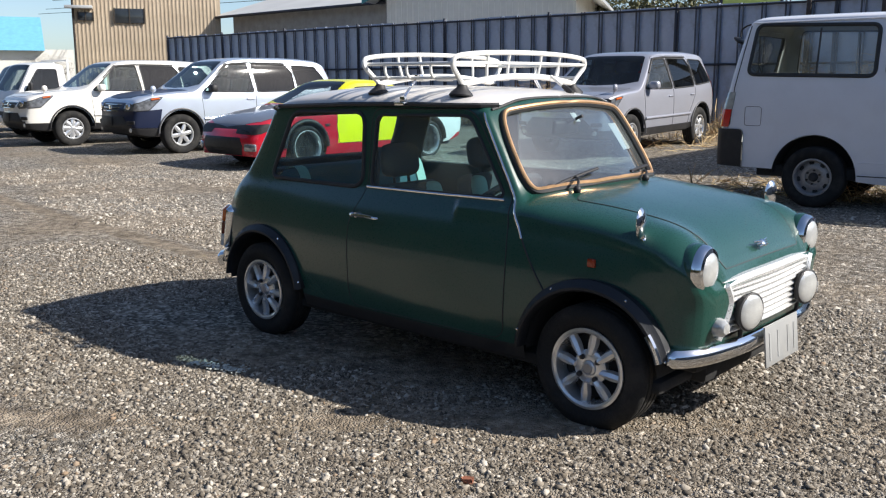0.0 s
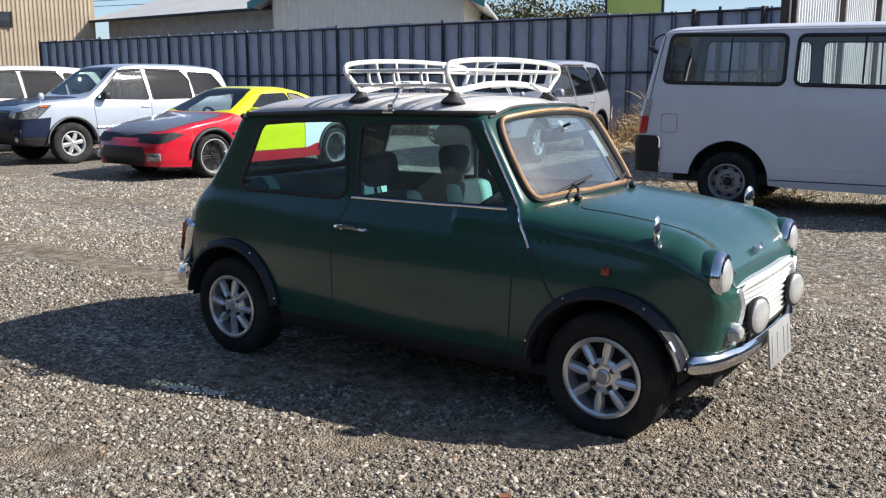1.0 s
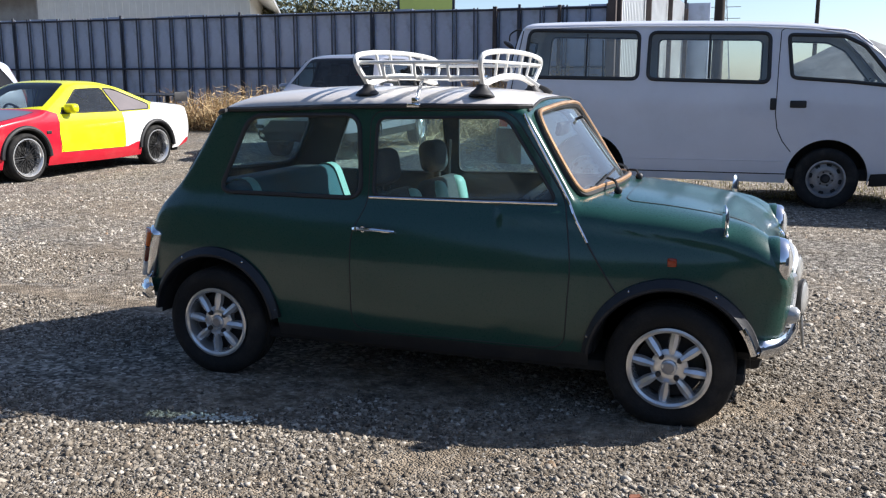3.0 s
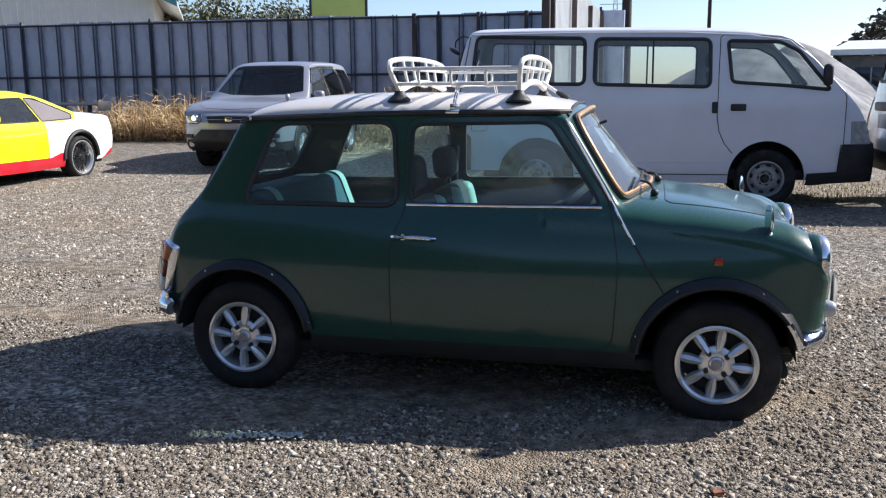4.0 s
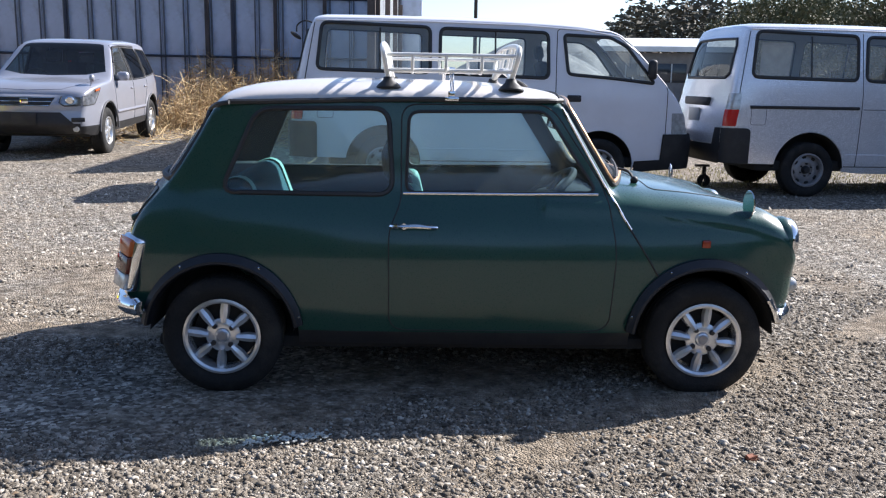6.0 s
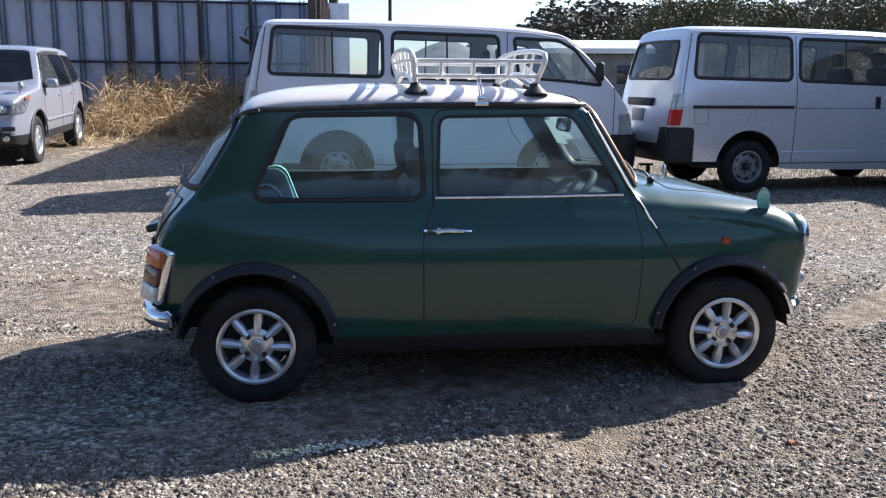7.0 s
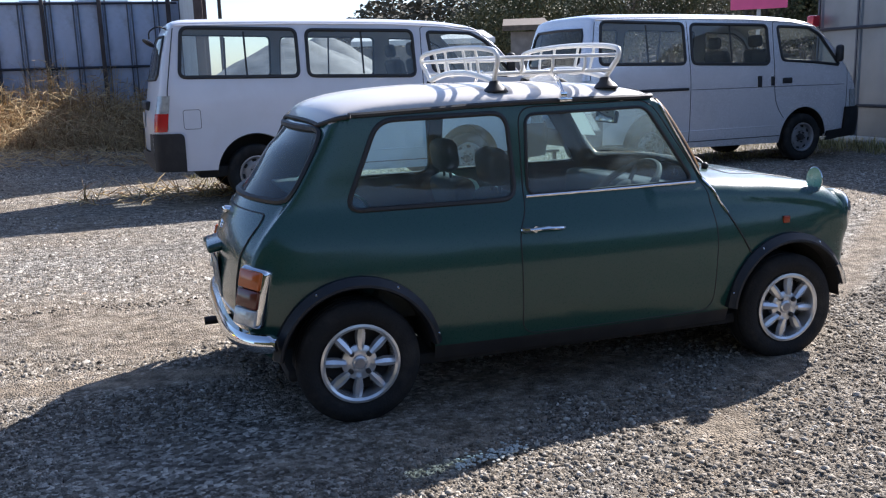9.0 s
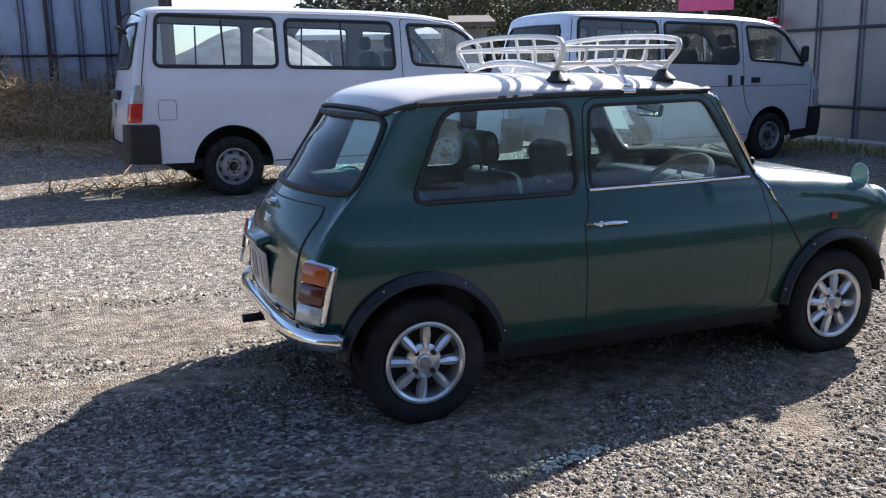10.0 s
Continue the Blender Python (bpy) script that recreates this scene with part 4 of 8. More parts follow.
        for z0, z1, mm, lb in ((0.035, 0.108, "amber", "amber pane"), (-0.04, 0.034, "dark_red", "dark red pane"), (-0.108, -0.041, "clear_lens", "clear pane")):
            b = boxed((-0.046, -0.056, z0), (-0.024, 0.052, z1), 0.008, 2)
            part("lamp_pane", b, M[mm], t, lb)
    # wheels and arches
    wheels(car, (1.018, -1.018), 0.590, 0.236, 0.250, 0.165, 0.158, "petal", turns=(8, 33, 5, 12))
    for x in (1.018, -1.018):
        arch_liner(car, x, 0.25, 0.298, 0.655, 0.42)
    part("floor_pan", boxed((-1.3, -0.60, 0.17), (1.3, 0.60, 0.225), 0.02), M["underbody"], car)
    part("engine_bay", boxed((0.62, -0.42, 0.22), (1.36, 0.42, 0.62), 0.03), M["underbody"], car)
    part("subframe", boxed((1.05, -0.34, 0.16), (1.36, 0.34, 0.30), 0.03), M["underbody"], car)
    # windscreen surround
    strip("front_gutter", R.line_top([(0.409 - 0.012 * (y / 0.5) ** 2, y) for y in np.linspace(-0.49, 0.49, 31)], 0.003, 0.03), 0.0065, M["seal"], car)
    wsl = eased(R.line_top(ws, 0.004, 0.02, True), 5)
    strip("windscreen_seal", wsl, 0.017, M["seal"], car, closed=True, n=8)
    strip("windscreen_trim", eased(R.line_top(ws, 0.017, 0.02, True), 4), 0.0095, M["gold"], car, "gold-brown windscreen trim strip", True, 8)
    full = [(y, z) for y, z in rw] + [(-y, z) for y, z in rw[::-1]]
    q = np.array(dense(rounded(full, 0.04), 0.03))
    strip("rear_window_seal", np.stack([R.end_x(q[:, 1], q[:, 0], False) - 0.003, q[:, 0], q[:, 1]], 1), 0.014, M["seal"], car, closed=True)
    fb = [(y, z) for y, z in boot] + [(-y, z) for y, z in boot[::-1]]
    q = np.array(dense(fb, 0.03))
    strip("boot_gap", np.stack([R.end_x(q[:, 1], q[:, 0], False) - 0.002, q[:, 0], q[:, 1]], 1), 0.004, M["seal"], car, closed=True, n=5)
    ring = R.point(np.full(40, -1.44), np.linspace(1.0, 2.0, 40))
    half = [(p[0] - 0.008, p[1], p[2] + 0.004) for p in ring if p[1] < 0.42]
    near = [(-0.985, 0.552, 1.200), (-1.030, 0.530, 1.193), (-1.058, 0.488, 1.182)]
    arc = near + half
    strip("rear_gutter", curve3([(x, -y, z) for x, y, z in arc] + arc[-2::-1], 2), 0.0095, M["seal"], car)
    strip("bonnet_gap", R.line_top(bonnet, 0.0, 0.03, True), 0.0028, M["seal"], car, closed=True, n=5)
    for s in (-1, 1):
        strip("bonnet_crease", R.line_top([(0.80, s * 0.15), (1.10, s * 0.145), (1.33, s * 0.16)], -0.0088, 0.04), 0.010, M["green"], car, n=8)
    # wipers
    for y0 in (-0.36, 0.18):
        b = bmesh.new()
        base = R.line_top([(0.775 - 0.16 * y0 * y0, y0), (0.775 - 0.16 * y0 * y0, y0 + 0.001)], 0.012)[0]
        tip = R.line_top([(0.72 - 0.35 * y0 * y0, y0 + 0.08), (0.72 - 0.35 * y0 * y0, y0 + 0.081)], 0.030)[0]
        mid = (Vector(base) + Vector(tip)) / 2 + Vector((0.01, 0, 0.012))
        tube(b, curve3([base, mid, tip], 4), 0.006, 6)
        a2 = R.line_top([(0.715 - 0.40 * (y0 - 0.06 + 0.05 * k) ** 2 - 0.004 * k, y0 - 0.06 + 0.05 * k) for k in range(7)], 0.022, 0.05)
        tube(b, a2, 0.0065, 6)
        bmesh.ops.create_icosphere(b, subdivisions=2, radius=0.018, matrix=Matrix.Translation(base))
        part("wiper", b, M["black"], car, "black windscreen wiper")
    # front: grille, badge, bumper, plate
    g = new("grille")
    g.parent = car
    for i in range(8):
        z = 0.400 + i * 0.0232
        hw = 0.42 - 0.05 * min(1, i / 4) + (0.03 * max(0, (i - 4) / 3))
        pts = [(1.440 + 0.028 * (1 - (y / 0.45) ** 2), y, z) for y in np.linspace(-hw, hw, 15)]
        b = bmesh.new()
        rows = []
        for x, y, zz in pts:
            rows.append([b.verts.new((x - 0.012, y, zz - 0.004)), b.verts.new((x + 0.006, y, zz - 0.001)), b.verts.new((x + 0.007, y, zz + 0.004)), b.verts.new((x - 0.012, y, zz + 0.013))])
        for u, w in zip(rows[:-1], rows[1:]):
            for j in range(4):
                b.faces.new((u[j], u[(j + 1) % 4], w[(j + 1) % 4], w[j]))
        part("slat", b, M["slat"], g, "bright grille slat")
    pts = [(1.438 + 0.032 * (1 - (y / 0.45) ** 2), y, 0.598 - 0.02 * (abs(y) / 0.43) ** 3) for y in np.linspace(-0.43, 0.43, 17)]
    b = bmesh.new()
    rows = [[b.verts.new((x - 0.02, y, z - 0.018)), b.verts.new((x + 0.008, y, z - 0.016)), b.verts.new((x + 0.012, y, z)), b.verts.new((x - 0.004, y, z + 0.016)), b.verts.new((x - 0.03, y, z + 0.014))] for x, y, z in pts]
    for u, w in zip(rows[:-1], rows[1:]):
        for j in range(5):
            b.faces.new((u[j], u[(j + 1) % 5], w[(j + 1) % 5], w[j]))
    part("grille_top_trim", b, M["slat"], g, "brushed metal trim above the slats")
    for s in (-1, 1):
        strip("grille_side_trim", curve3([(1.450, s * 0.415, 0.588), (1.455, s * 0.385, 0.525), (1.450, s * 0.405, 0.455), (1.440, s * 0.44, 0.385)], 5), 0.017, M["slat"], g, "chrome moustache trim")
    b = bmesh.new()
    bmesh.ops.create_uvsphere(b, u_segments=16, v_segments=8, radius=0.018, matrix=Matrix.Diagonal((0.35, 1, 1, 1)))
    for s in (-1, 1):
        for k in range(3):
            tube(b, [(0, s * 0.015, 0.008 - k * 0.008), (-0.004, s * (0.062 - 0.010 * k), 0.016 - k * 0.013)], [0.005, 0.003], 6)
    part("bonnet_badge", b, M["chrome"], car, "winged chrome badge", pose(1.412, 0, 0.690, 0, -42, 0))

    def bumper(sgn, y_end, name):
        b = bmesh.new()
        sec = [(-0.005, -0.036), (0.016, -0.034), (0.030, -0.021), (0.035, 0.0), (0.030, 0.021), (0.016, 0.034), (-0.005, 0.036), (0.006, 0.0)]
        rows = []
        line = [(0.0, 0.0), (0.25, 0.0), (0.45, -0.03), (0.56, -0.07), (0.625, -0.13)] if sgn > 0 else [(0.0, 0.0), (0.3, -0.004), (0.5, -0.025), (0.62, -0.075), (0.685, -0.155)]
        f = curve3([(dx, y, 0) for y, dx in line], 6)
        path = [Vector((p.x, -p.y, 0)) for p in f[::-1]] + list(f[1:])
        k = len(path)
        for i, p in enumerate(path):
            t = (path[min(i + 1, k - 1)] - path[max(i - 1, 0)]).normalized()
            nrm = Vector((t.y, -t.x, 0))
            sc = 1.0 if 1 < i < k - 2 else 0.75
            rows.append([b.verts.new((sgn * ((1.457 if sgn > 0 else 1.492) + p.x + nrm.x * o), p.y + nrm.y * o * 1, (0.332 if sgn > 0 else 0.362) + h * sc)) for o, h in sec])
        for u, w in zip(rows[:-1], rows[1:]):
            for j in range(8):
                b.faces.new((u[j], u[(j + 1) % 8], w[(j + 1) % 8], w[j]))
        b.faces.new(rows[0])
        b.faces.new(rows[-1])
        return part(name, b, M["chrome"], car, "chrome blade bumper")
    bumper(1, 0.66, "front_bumper")
    bumper(-1, 0.66, "rear_bumper")
    for sgn, z, x, tilt, w in ((1, 0.305, 1.512, -6, 0.165), (-1, 0.530, -1.500, -4, 0.165)):
        b = boxed((-0.004, -w, -0.083), (0.004, w, 0.083), 0.003)
        p = part("number_plate", b, M["plate"], car, "blank-looking grey number plate", pose(x, 0, z, 0, tilt, 0))
        for y0, y1, z0, z1 in ((-0.13, -0.115, -0.06, 0.05), (-0.05, -0.032, -0.06, 0.05), (0.05, 0.068, -0.06, 0.05), (0.115, 0.13, -0.06, 0.05)):
            b = boxed((sgn * 0.004, y0, z0), (sgn * 0.006, y1, z1))
            part("plate_bar", b, M["plate_ink"], p)
    # boot furniture
    b = boxed((-0.042, -0.135, -0.018), (0.042, 0.135, 0.018), 0.015, 3)
    part("plate_lamp_housing", b, M["green"], car, "green plate lamp housing", pose(-1.497, 0, 0.655, 0, -14, 0))
    b = bmesh.new()
    tube(b, [(0, 0, 0), (-0.03, 0, 0.004)], 0.018, 12)
    tube(b, [(-0.03, -0.045, 0.004), (-0.03, 0.045, 0.004)], 0.008, 8)
    part("boot_handle", b, M["chrome"], car, "chrome boot handle", pose(-1.415, 0, 0.795))
    b = bmesh.new()
    bmesh.ops.create_uvsphere(b, u_segments=16, v_segments=8, radius=0.018, matrix=Matrix.Diagonal((0.35, 1, 1, 1)))
    for s in (-1, 1):
        for k in range(3):
            tube(b, [(0, s * 0.015, 0.008 - k * 0.008), (0.004, s * (0.062 - 0.010 * k), 0.016 - k * 0.013)], [0.005, 0.003], 6)
    part("boot_badge", b, M["chrome"], car, "winged chrome boot badge", pose(-1.462, 0, 0.735, 0, 28, 0))
    b = tube(bmesh.new(), [(-1.30, 0.16, 0.27), (-1.56, 0.16, 0.265)], 0.019, 14)
    part("exhaust_tip", b, M["black"], car, "dark exhaust pipe")
    b = tube(bmesh.new(), [(0.33, 0.22, 1.268), (0.30, 0.22, 1.292), (0.275, 0.22, 1.305)], [0.018, 0.014, 0.009], 10)
    ae = part("aerial", b, M["black"], car, "short roof aerial with black foot")
    part("rod", tube(bmesh.new(), [(0.285, 0.22, 1.298), (0.205, 0.22, 1.352)], 0.0085, 8), M["rack"], ae, "pale stubby rod")
    # cabin
    for y in (-0.33, 0.33):
        chair_seat(car, -0.16, y, 0.32, 0.50, 0.45, M["grey_seat"], M["mint"], True, "front_seat")
    b = boxed((-0.92, -0.55, 0.36), (-0.50, 0.55, 0.52), 0.05, 3)
    rs = part("rear_seat", b, M["grey_seat"], car, "dark rear bench with pale mint bolsters")
    b = boxed((-0.10, -0.53, 0), (0.07, 0.53, 0.43), 0.075, 4)
    part("backrest", b, M["teal_cloth"], rs, "dark teal backrest", pose(-0.86, 0, 0.47, 0, -20, 0))
    for y in (-0.44, 0.44):
        b = boxed((-0.104, y - 0.035, 0.0), (0.078, y + 0.035, 0.434), 0.07, 4)
        part("bolster", b, M["mint"], rs, "pale mint leather bolster", pose(-0.86, 0, 0.47, 0, -20, 0))
    part("parcel_shelf", boxed((-1.17, -0.48, 0.845), (-0.98, 0.48, 0.865), 0.008), M["trim"], car)
    b = boxed((0.46, -0.55, 0.64), (0.66, 0.55, 0.815), 0.04, 3)
    part("dashboard", b, M["trim"], car)
    steering_wheel(car, 0.335, -0.33, 0.80, 0.19, -52)
    b = boxed((-0.012, -0.10, -0.032), (0.012, 0.10, 0.032), 0.012, 3)
    tube(b, [(0.0, 0, 0.02), (0.08, 0, 0.07)], 0.007, 6)
    rv = part("rear_view_mirror", b, M["black"], car, "", pose(0.44, 0.01, 1.118, 0, 10, 0))
    part("mirror_glass", boxed((-0.0145, -0.092, -0.026), (-0.0125, 0.092, 0.026), 0.0005), M["chrome"], rv, "silvered mirror glass")
    b = boxed((-0.001, -0.055, -0.075), (0.001, 0.055, 0.075))
    part("paper_sheet", b, M["paper"], car, "white paper sheet behind the windscreen", pose(0.500, 0.39, 1.062, 0, -34, 14))
    b = boxed((-0.001, -0.02, -0.025), (0.001, 0.02, 0.025))
    part("sticker", b, M["paper"], car, "small pale windscreen sticker", pose(0.485, 0.02, 1.165, 0, -40, 0))
    for y in (-0.50, 0.50):
        b = tube(bmesh.new(), curve3([(-0.28, y, 1.02), (-0.29, y * 1.03, 0.80), (-0.27, y * 1.10, 0.45)], 5), 0.012, 6)
        part("seat_belt", b, M["trim"], car)
    return car


def roof_rack():
    rk = thing("roof_rack", "white enamelled tubular roof rack clamped on the car roof", "roof rack", pose(-0.075, 0, 0))
    for sx in (-1, 1):
        x = sx * 0.26
        lean = sx * 0.03

        def P(y, z):
            return (x + lean * (z - 1.30) / 0.17, y, z)
        b = tube(bmesh.new(), curve3([P(-0.44, 1.305), P(-0.445, 1.325), P(-0.475, 1.355), P(-0.515, 1.395), P(-0.515, 1.423), P(-0.475, 1.441), P(-0.3, 1.455), P(0, 1.461), P(0.3, 1.455), P(0.475, 1.441), P(0.515, 1.423), P(0.515, 1.395), P(0.475, 1.355), P(0.445, 1.325), P(0.44, 1.305)], 5), 0.0115, 8)
        part("end_hoop", b, M["rack"], rk)
        b = tube(bmesh.new(), curve3([P(-0.51, 1.41), P(-0.2, 1.412), P(0.2, 1.412), P(0.51, 1.41)], 5), 0.007, 8)
        part("end_rail", b, M["rack"], rk)
        b = tube(bmesh.new(), curve3([P(-0.44, 1.315), P(-0.2, 1.345), P(0, 1.352), P(0.2, 1.345), P(0.44, 1.315)], 6), 0.014, 8)
        part("cross_bar", b, M["rack"], rk)
        for y in (-0.27, -0.12, 0.12, 0.27):
            b = tube(bmesh.new(), [P(y, 1.34), P(y * 1.05, 1.41), P(y * 1.05, 1.455)], 0.007, 8)
            part("end_upright", b, M["rack"], rk)
        for y in (-0.44, 0.44):
            b = lathe(bmesh.new(), [(0.0, 0.0), (0.054, 0.0), (0.056, 0.006), (0.046, 0.020), (0.026, 0.038), (0.022, 0.052), (0.0, 0.052)], 24)
            f = part("suction_foot", b, M["black"], rk, "black rubber cup foot", pose(x, y, 1.262, 90 + (9 if y > 0 else -9), 0, 0))
    for y in (-0.50, 0.50):
        for z, r in ((1.408, 0.008), (1.345, 0.008)):
            yy = y if z > 1.4 else y * 0.94
            b = tube(bmesh.new(), [(-0.27, yy, z), (0.27, yy, z)], r, 8)
            part("side_rail", b, M["rack"], rk)
        for x in (-0.16, -0.02, 0.13):
            b = tube(bmesh.new(), curve3([(x, y, 1.408), (x, y * 0.985, 1.36), (x, y * 0.9, 1.338), (x, y * 0.7, 1.336)], 4), 0.007, 8)
            part("side_upright", b, M["rack"], rk)
    for x in (-0.13, 0.0, 0.13):
        b = boxed((x - 0.018, -0.44, 1.334), (x + 0.018, 0.44, 1.340), 0.002)
        part("floor_slat", b, M["rack"], rk)
    for y in (-1, 1):
        b = bmesh.new()
        tube(b, [(0.0, y * 0.455, 1.345), (0.0, y * 0.535, 1.265)], 0.004, 6)
        tube(b, [(0.01, y * 0.46, 1.345), (0.01, y * 0.55, 1.25)], 0.004, 6)
        box(b, (-0.016, y * 0.44 - 0.012, 1.335), (0.02, y * 0.44 + 0.012, 1.36), 0.003)
        box(b, (-0.026, y * 0.56 - 0.016, 1.222), (0.032, y * 0.56 + 0.014, 1.238), 0.003)
        box(b, (-0.012, y * 0.545 - 0.010, 1.236), (0.018, y * 0.545 + 0.010, 1.262), 0.003)
        part("gutter_clamp", b, M["chrome"], rk, "chrome gutter clamp")
    return rk


# ---- vans ----
def van(label, m, colour, rail):
    v = thing("van", label, "van", m, "vans parked in a row")
    R = Shell(-1.04, 3.60,
              zb=[(-1.04, 0.40), (-0.7, 0.39), (-0.42, 0.385), (0.42, 0.30), (0.7, 0.28), (3.0, 0.26), (3.2, 0.28), (3.60, 0.30)],
              zt=[(-1.04, 1.87), (-1.01, 1.935), (-0.95, 1.978), (-0.7, 2.008), (0.2, 2.015), (1.4, 2.0), (2.2, 1.968), (2.55, 1.925), (2.75, 1.86), (2.92, 1.72), (3.1, 1.525), (3.28, 1.34), (3.40, 1.225), (3.50, 1.10), (3.57, 0.95), (3.60, 0.82)],
              crown=[(-1.04, 0.09), (0.5, 0.10), (2.5, 0.10), (2.75, 0.08), (3.2, 0.10), (3.60, 0.12)],
              side=[(0.25, 0.80), (0.4, 0.835), (0.7, 0.847), (1.0, 0.847), (1.25, 0.832), (1.5, 0.795), (1.8, 0.748), (1.92, 0.728), (2.0, 0.72)],
              plan=[(-1.04, 0.88), (-1.02, 0.93), (-0.95, 0.968), (-0.82, 0.99), (-0.5, 1.0), (2.6, 1.0), (3.1, 0.985), (3.38, 0.95), (3.51, 0.91), (3.57, 0.87), (3.60, 0.83)],
              rear=[(0.4, 0.0), (0.85, 0.0), (1.2, 0.06), (1.6, 0.14), (1.9, 0.22)], front=[(0.3, 0.03), (0.6, 0.04), (0.8, 0.0), (1.2, 0.0)],
              xa=-0.2, xb=3.2, e=((-1.04, 0.6), (2.5, 0.6), (2.8, 0.5), (3.3, 0.6), (3.60, 0.7)), bulge=(0.06, 0.08))
    w1 = rounded([(-0.755, 1.385), (-0.695, 1.905), (0.53, 1.872), (0.53, 1.362)], 0.075)
    w2 = rounded([(0.638, 1.36), (0.648, 1.865), (1.893, 1.840), (1.900, 1.325)], 0.075)
    w3 = rounded([(2.13, 1.375), (2.078, 1.822), (2.62, 1.80), (2.82, 1.70), (3.16, 1.285), (2.70, 1.335)], 0.05)
    fdoor = [(2.16, 0.60), (2.07, 0.71), (2.01, 0.84), (1.985, 1.0), (1.99, 1.5), (2.00, 1.86), (2.03, 1.885), (2.62, 1.862), (2.74, 1.82), (2.97, 1.65), (3.30, 1.27), (3.325, 1.20), (3.32, 0.72), (3.29, 0.42)]
    ws = [(2.76, 0.0), (2.77, 0.60), (2.82, 0.665), (3.27, 0.735), (3.36, 0.4), (3.375, 0.0)]
    regions = [("cut", "side", circle_cut(2.53, 0.33, 0.405, 0.0)), ("cut", "side", circle_cut(0.0, 0.335, 0.43, 0.0)),
               ("w1", "side", w1), ("w2", "side", w2), ("w3", "side", w3), ("windscreen", "top", ws),
               ("front_bumper", "side", [(3.29, 0.70), (3.7, 0.70), (3.7, 0.2), (2.93, 0.2), (2.96, 0.38), (3.27, 0.40)]),
               ("rear_bumper", "side", rounded([(-0.755, 0.80), (-1.3, 0.80), (-1.3, 0.3), (-0.755, 0.3)], 0.06)),
               ("head_lamp", "side", [(3.40, 0.705), (3.39, 0.945), (3.7, 0.95), (3.7, 0.705)]),
               ("tail_lamp", "side", [(-0.925, 0.82), (-0.895, 1.01), (-1.3, 1.01), (-1.3, 0.82)]),
               ("tail_clear", "side", [(-0.893, 1.015), (-0.870, 1.195), (-1.3, 1.195), (-1.3, 1.015)])]
    rwin = [(0.0, 1.37), (0.56, 1.37), (0.63, 1.42), (0.60, 1.74), (0.545, 1.82), (0.0, 1.83)]
    rcap = (("rear_window", rwin), ("rear_bumper", [(0, 0.60), (0.58, 0.60), (0.63, 0.80), (0.9, 0.80), (0.9, 0.2), (0, 0.2)]), ("tail_lamp", [(0.76, 0.82), (0.76, 1.01), (1.0, 1.01), (1.0, 0.82)]), ("tail_clear", [(0.76, 1.015), (0.76, 1.195), (1.0, 1.195), (1.0, 1.015)]))
    fcap = (("front_bumper", [(0, 0.70), (0.9, 0.70), (0.9, 0.2), (0, 0.2)]),)
    pc = R.build(regions, (rcap, fcap), nx=90, nv=(26, 14))
    skin("body", pc, colour, v, "body", lining=M["van_lining"])
    skin("front_bumper", pc, M["black"], v, "front_bumper", lift=0.03, label="black plastic front bumper")
    skin("rear_bumper", pc, M["black"], v, "rear_bumper", lift=0.035, label="black plastic rear bumper")
    skin("head_lamp", pc, M["clear_lens"], v, "head_lamp", lift=0.008, split=True)
    tls = skin("tail_lamp", pc, M["red_lens"], v, "tail_lamp", lift=0.012, split=True, label="red and clear tail lamp")
    skin("windscreen", pc, M["clear_glass"], v, "windscreen")
    skin("rear_window", pc, M["dark_pane"], v, "rear_window")
    q = np.array(dense(rwin + [(-y, z) for y, z in rwin[-2:0:-1]], 0.04))
    strip("rear_window_seal", np.stack([R.end_x(q[:, 1], q[:, 0], False) - 0.002, q[:, 0], q[:, 1]], 1), 0.018, M["seal"], v, closed=True)
    for s, t in zip((-1, 1), tls):
        skin("lamp_pane", pc, M["clear_lens"], t, "tail_clear", sides=(s,), lift=0.010, label="clear upper pane")
    for nm, wname, outl in (("side_window", "w1", w1), ("side_window", "w2", w2), ("door_window", "w3", w3)):
        for s in (-1, 1):
            g = skin(nm, pc, M["clear_glass"], v, wname, sides=(s,))[0]
            strip("window_seal", R.line_side(outl, 0.001, 0.04, True, s), 0.021, M["seal"], g, closed=True)
            if wname != "w3":
                x0, x1 = (-0.02, 0.53) if wname == "w1" else (1.30, 1.90)
                strip("sliding_frame", R.line_side([(x0 - 0.02, 1.37), (x0 - 0.02, 1.855)], -0.006, 0.05, False, s), 0.011, M["seal"], g)
    for s in (-1, 1):
        strip("door_gap", R.line_side(fdoor, 0.0, 0.04, False, s), 0.005, M["seal"], v, n=5)
        if rail:
            strip("side_crease", R.line_side([(0.62, 1.03), (3.25, 1.02)], -0.003, 0.06, False, s), 0.006, M["arch_grey"], v, n=6)
        strip("sill_crease", R.line_side([(0.44, 0.50), (2.10, 0.50)], -0.006, 0.06, False, s), 0.010, colour, v, n=8)
        strip("sill_line", R.line_side([(0.44, 0.36), (2.12, 0.36)], -0.002, 0.06, False, s), 0.006, M["black"], v, n=5)
        strip("roof_gutter", R.line_side([(-0.76, 1.925), (0.5, 1.932), (1.6, 1.915), (2.3, 1.878), (2.72, 1.812), (2.97, 1.615), (3.31, 1.25)], 0.004, 0.05, False, s), 0.009, colour, v)
        strip("rear_door_gap", R.line_side([(-0.775, 1.90), (-0.83, 1.60), (-0.89, 1.25), (-0.92, 0.84)], 0.001, 0.05, False, s), 0.006, M["seal"], v, n=5)
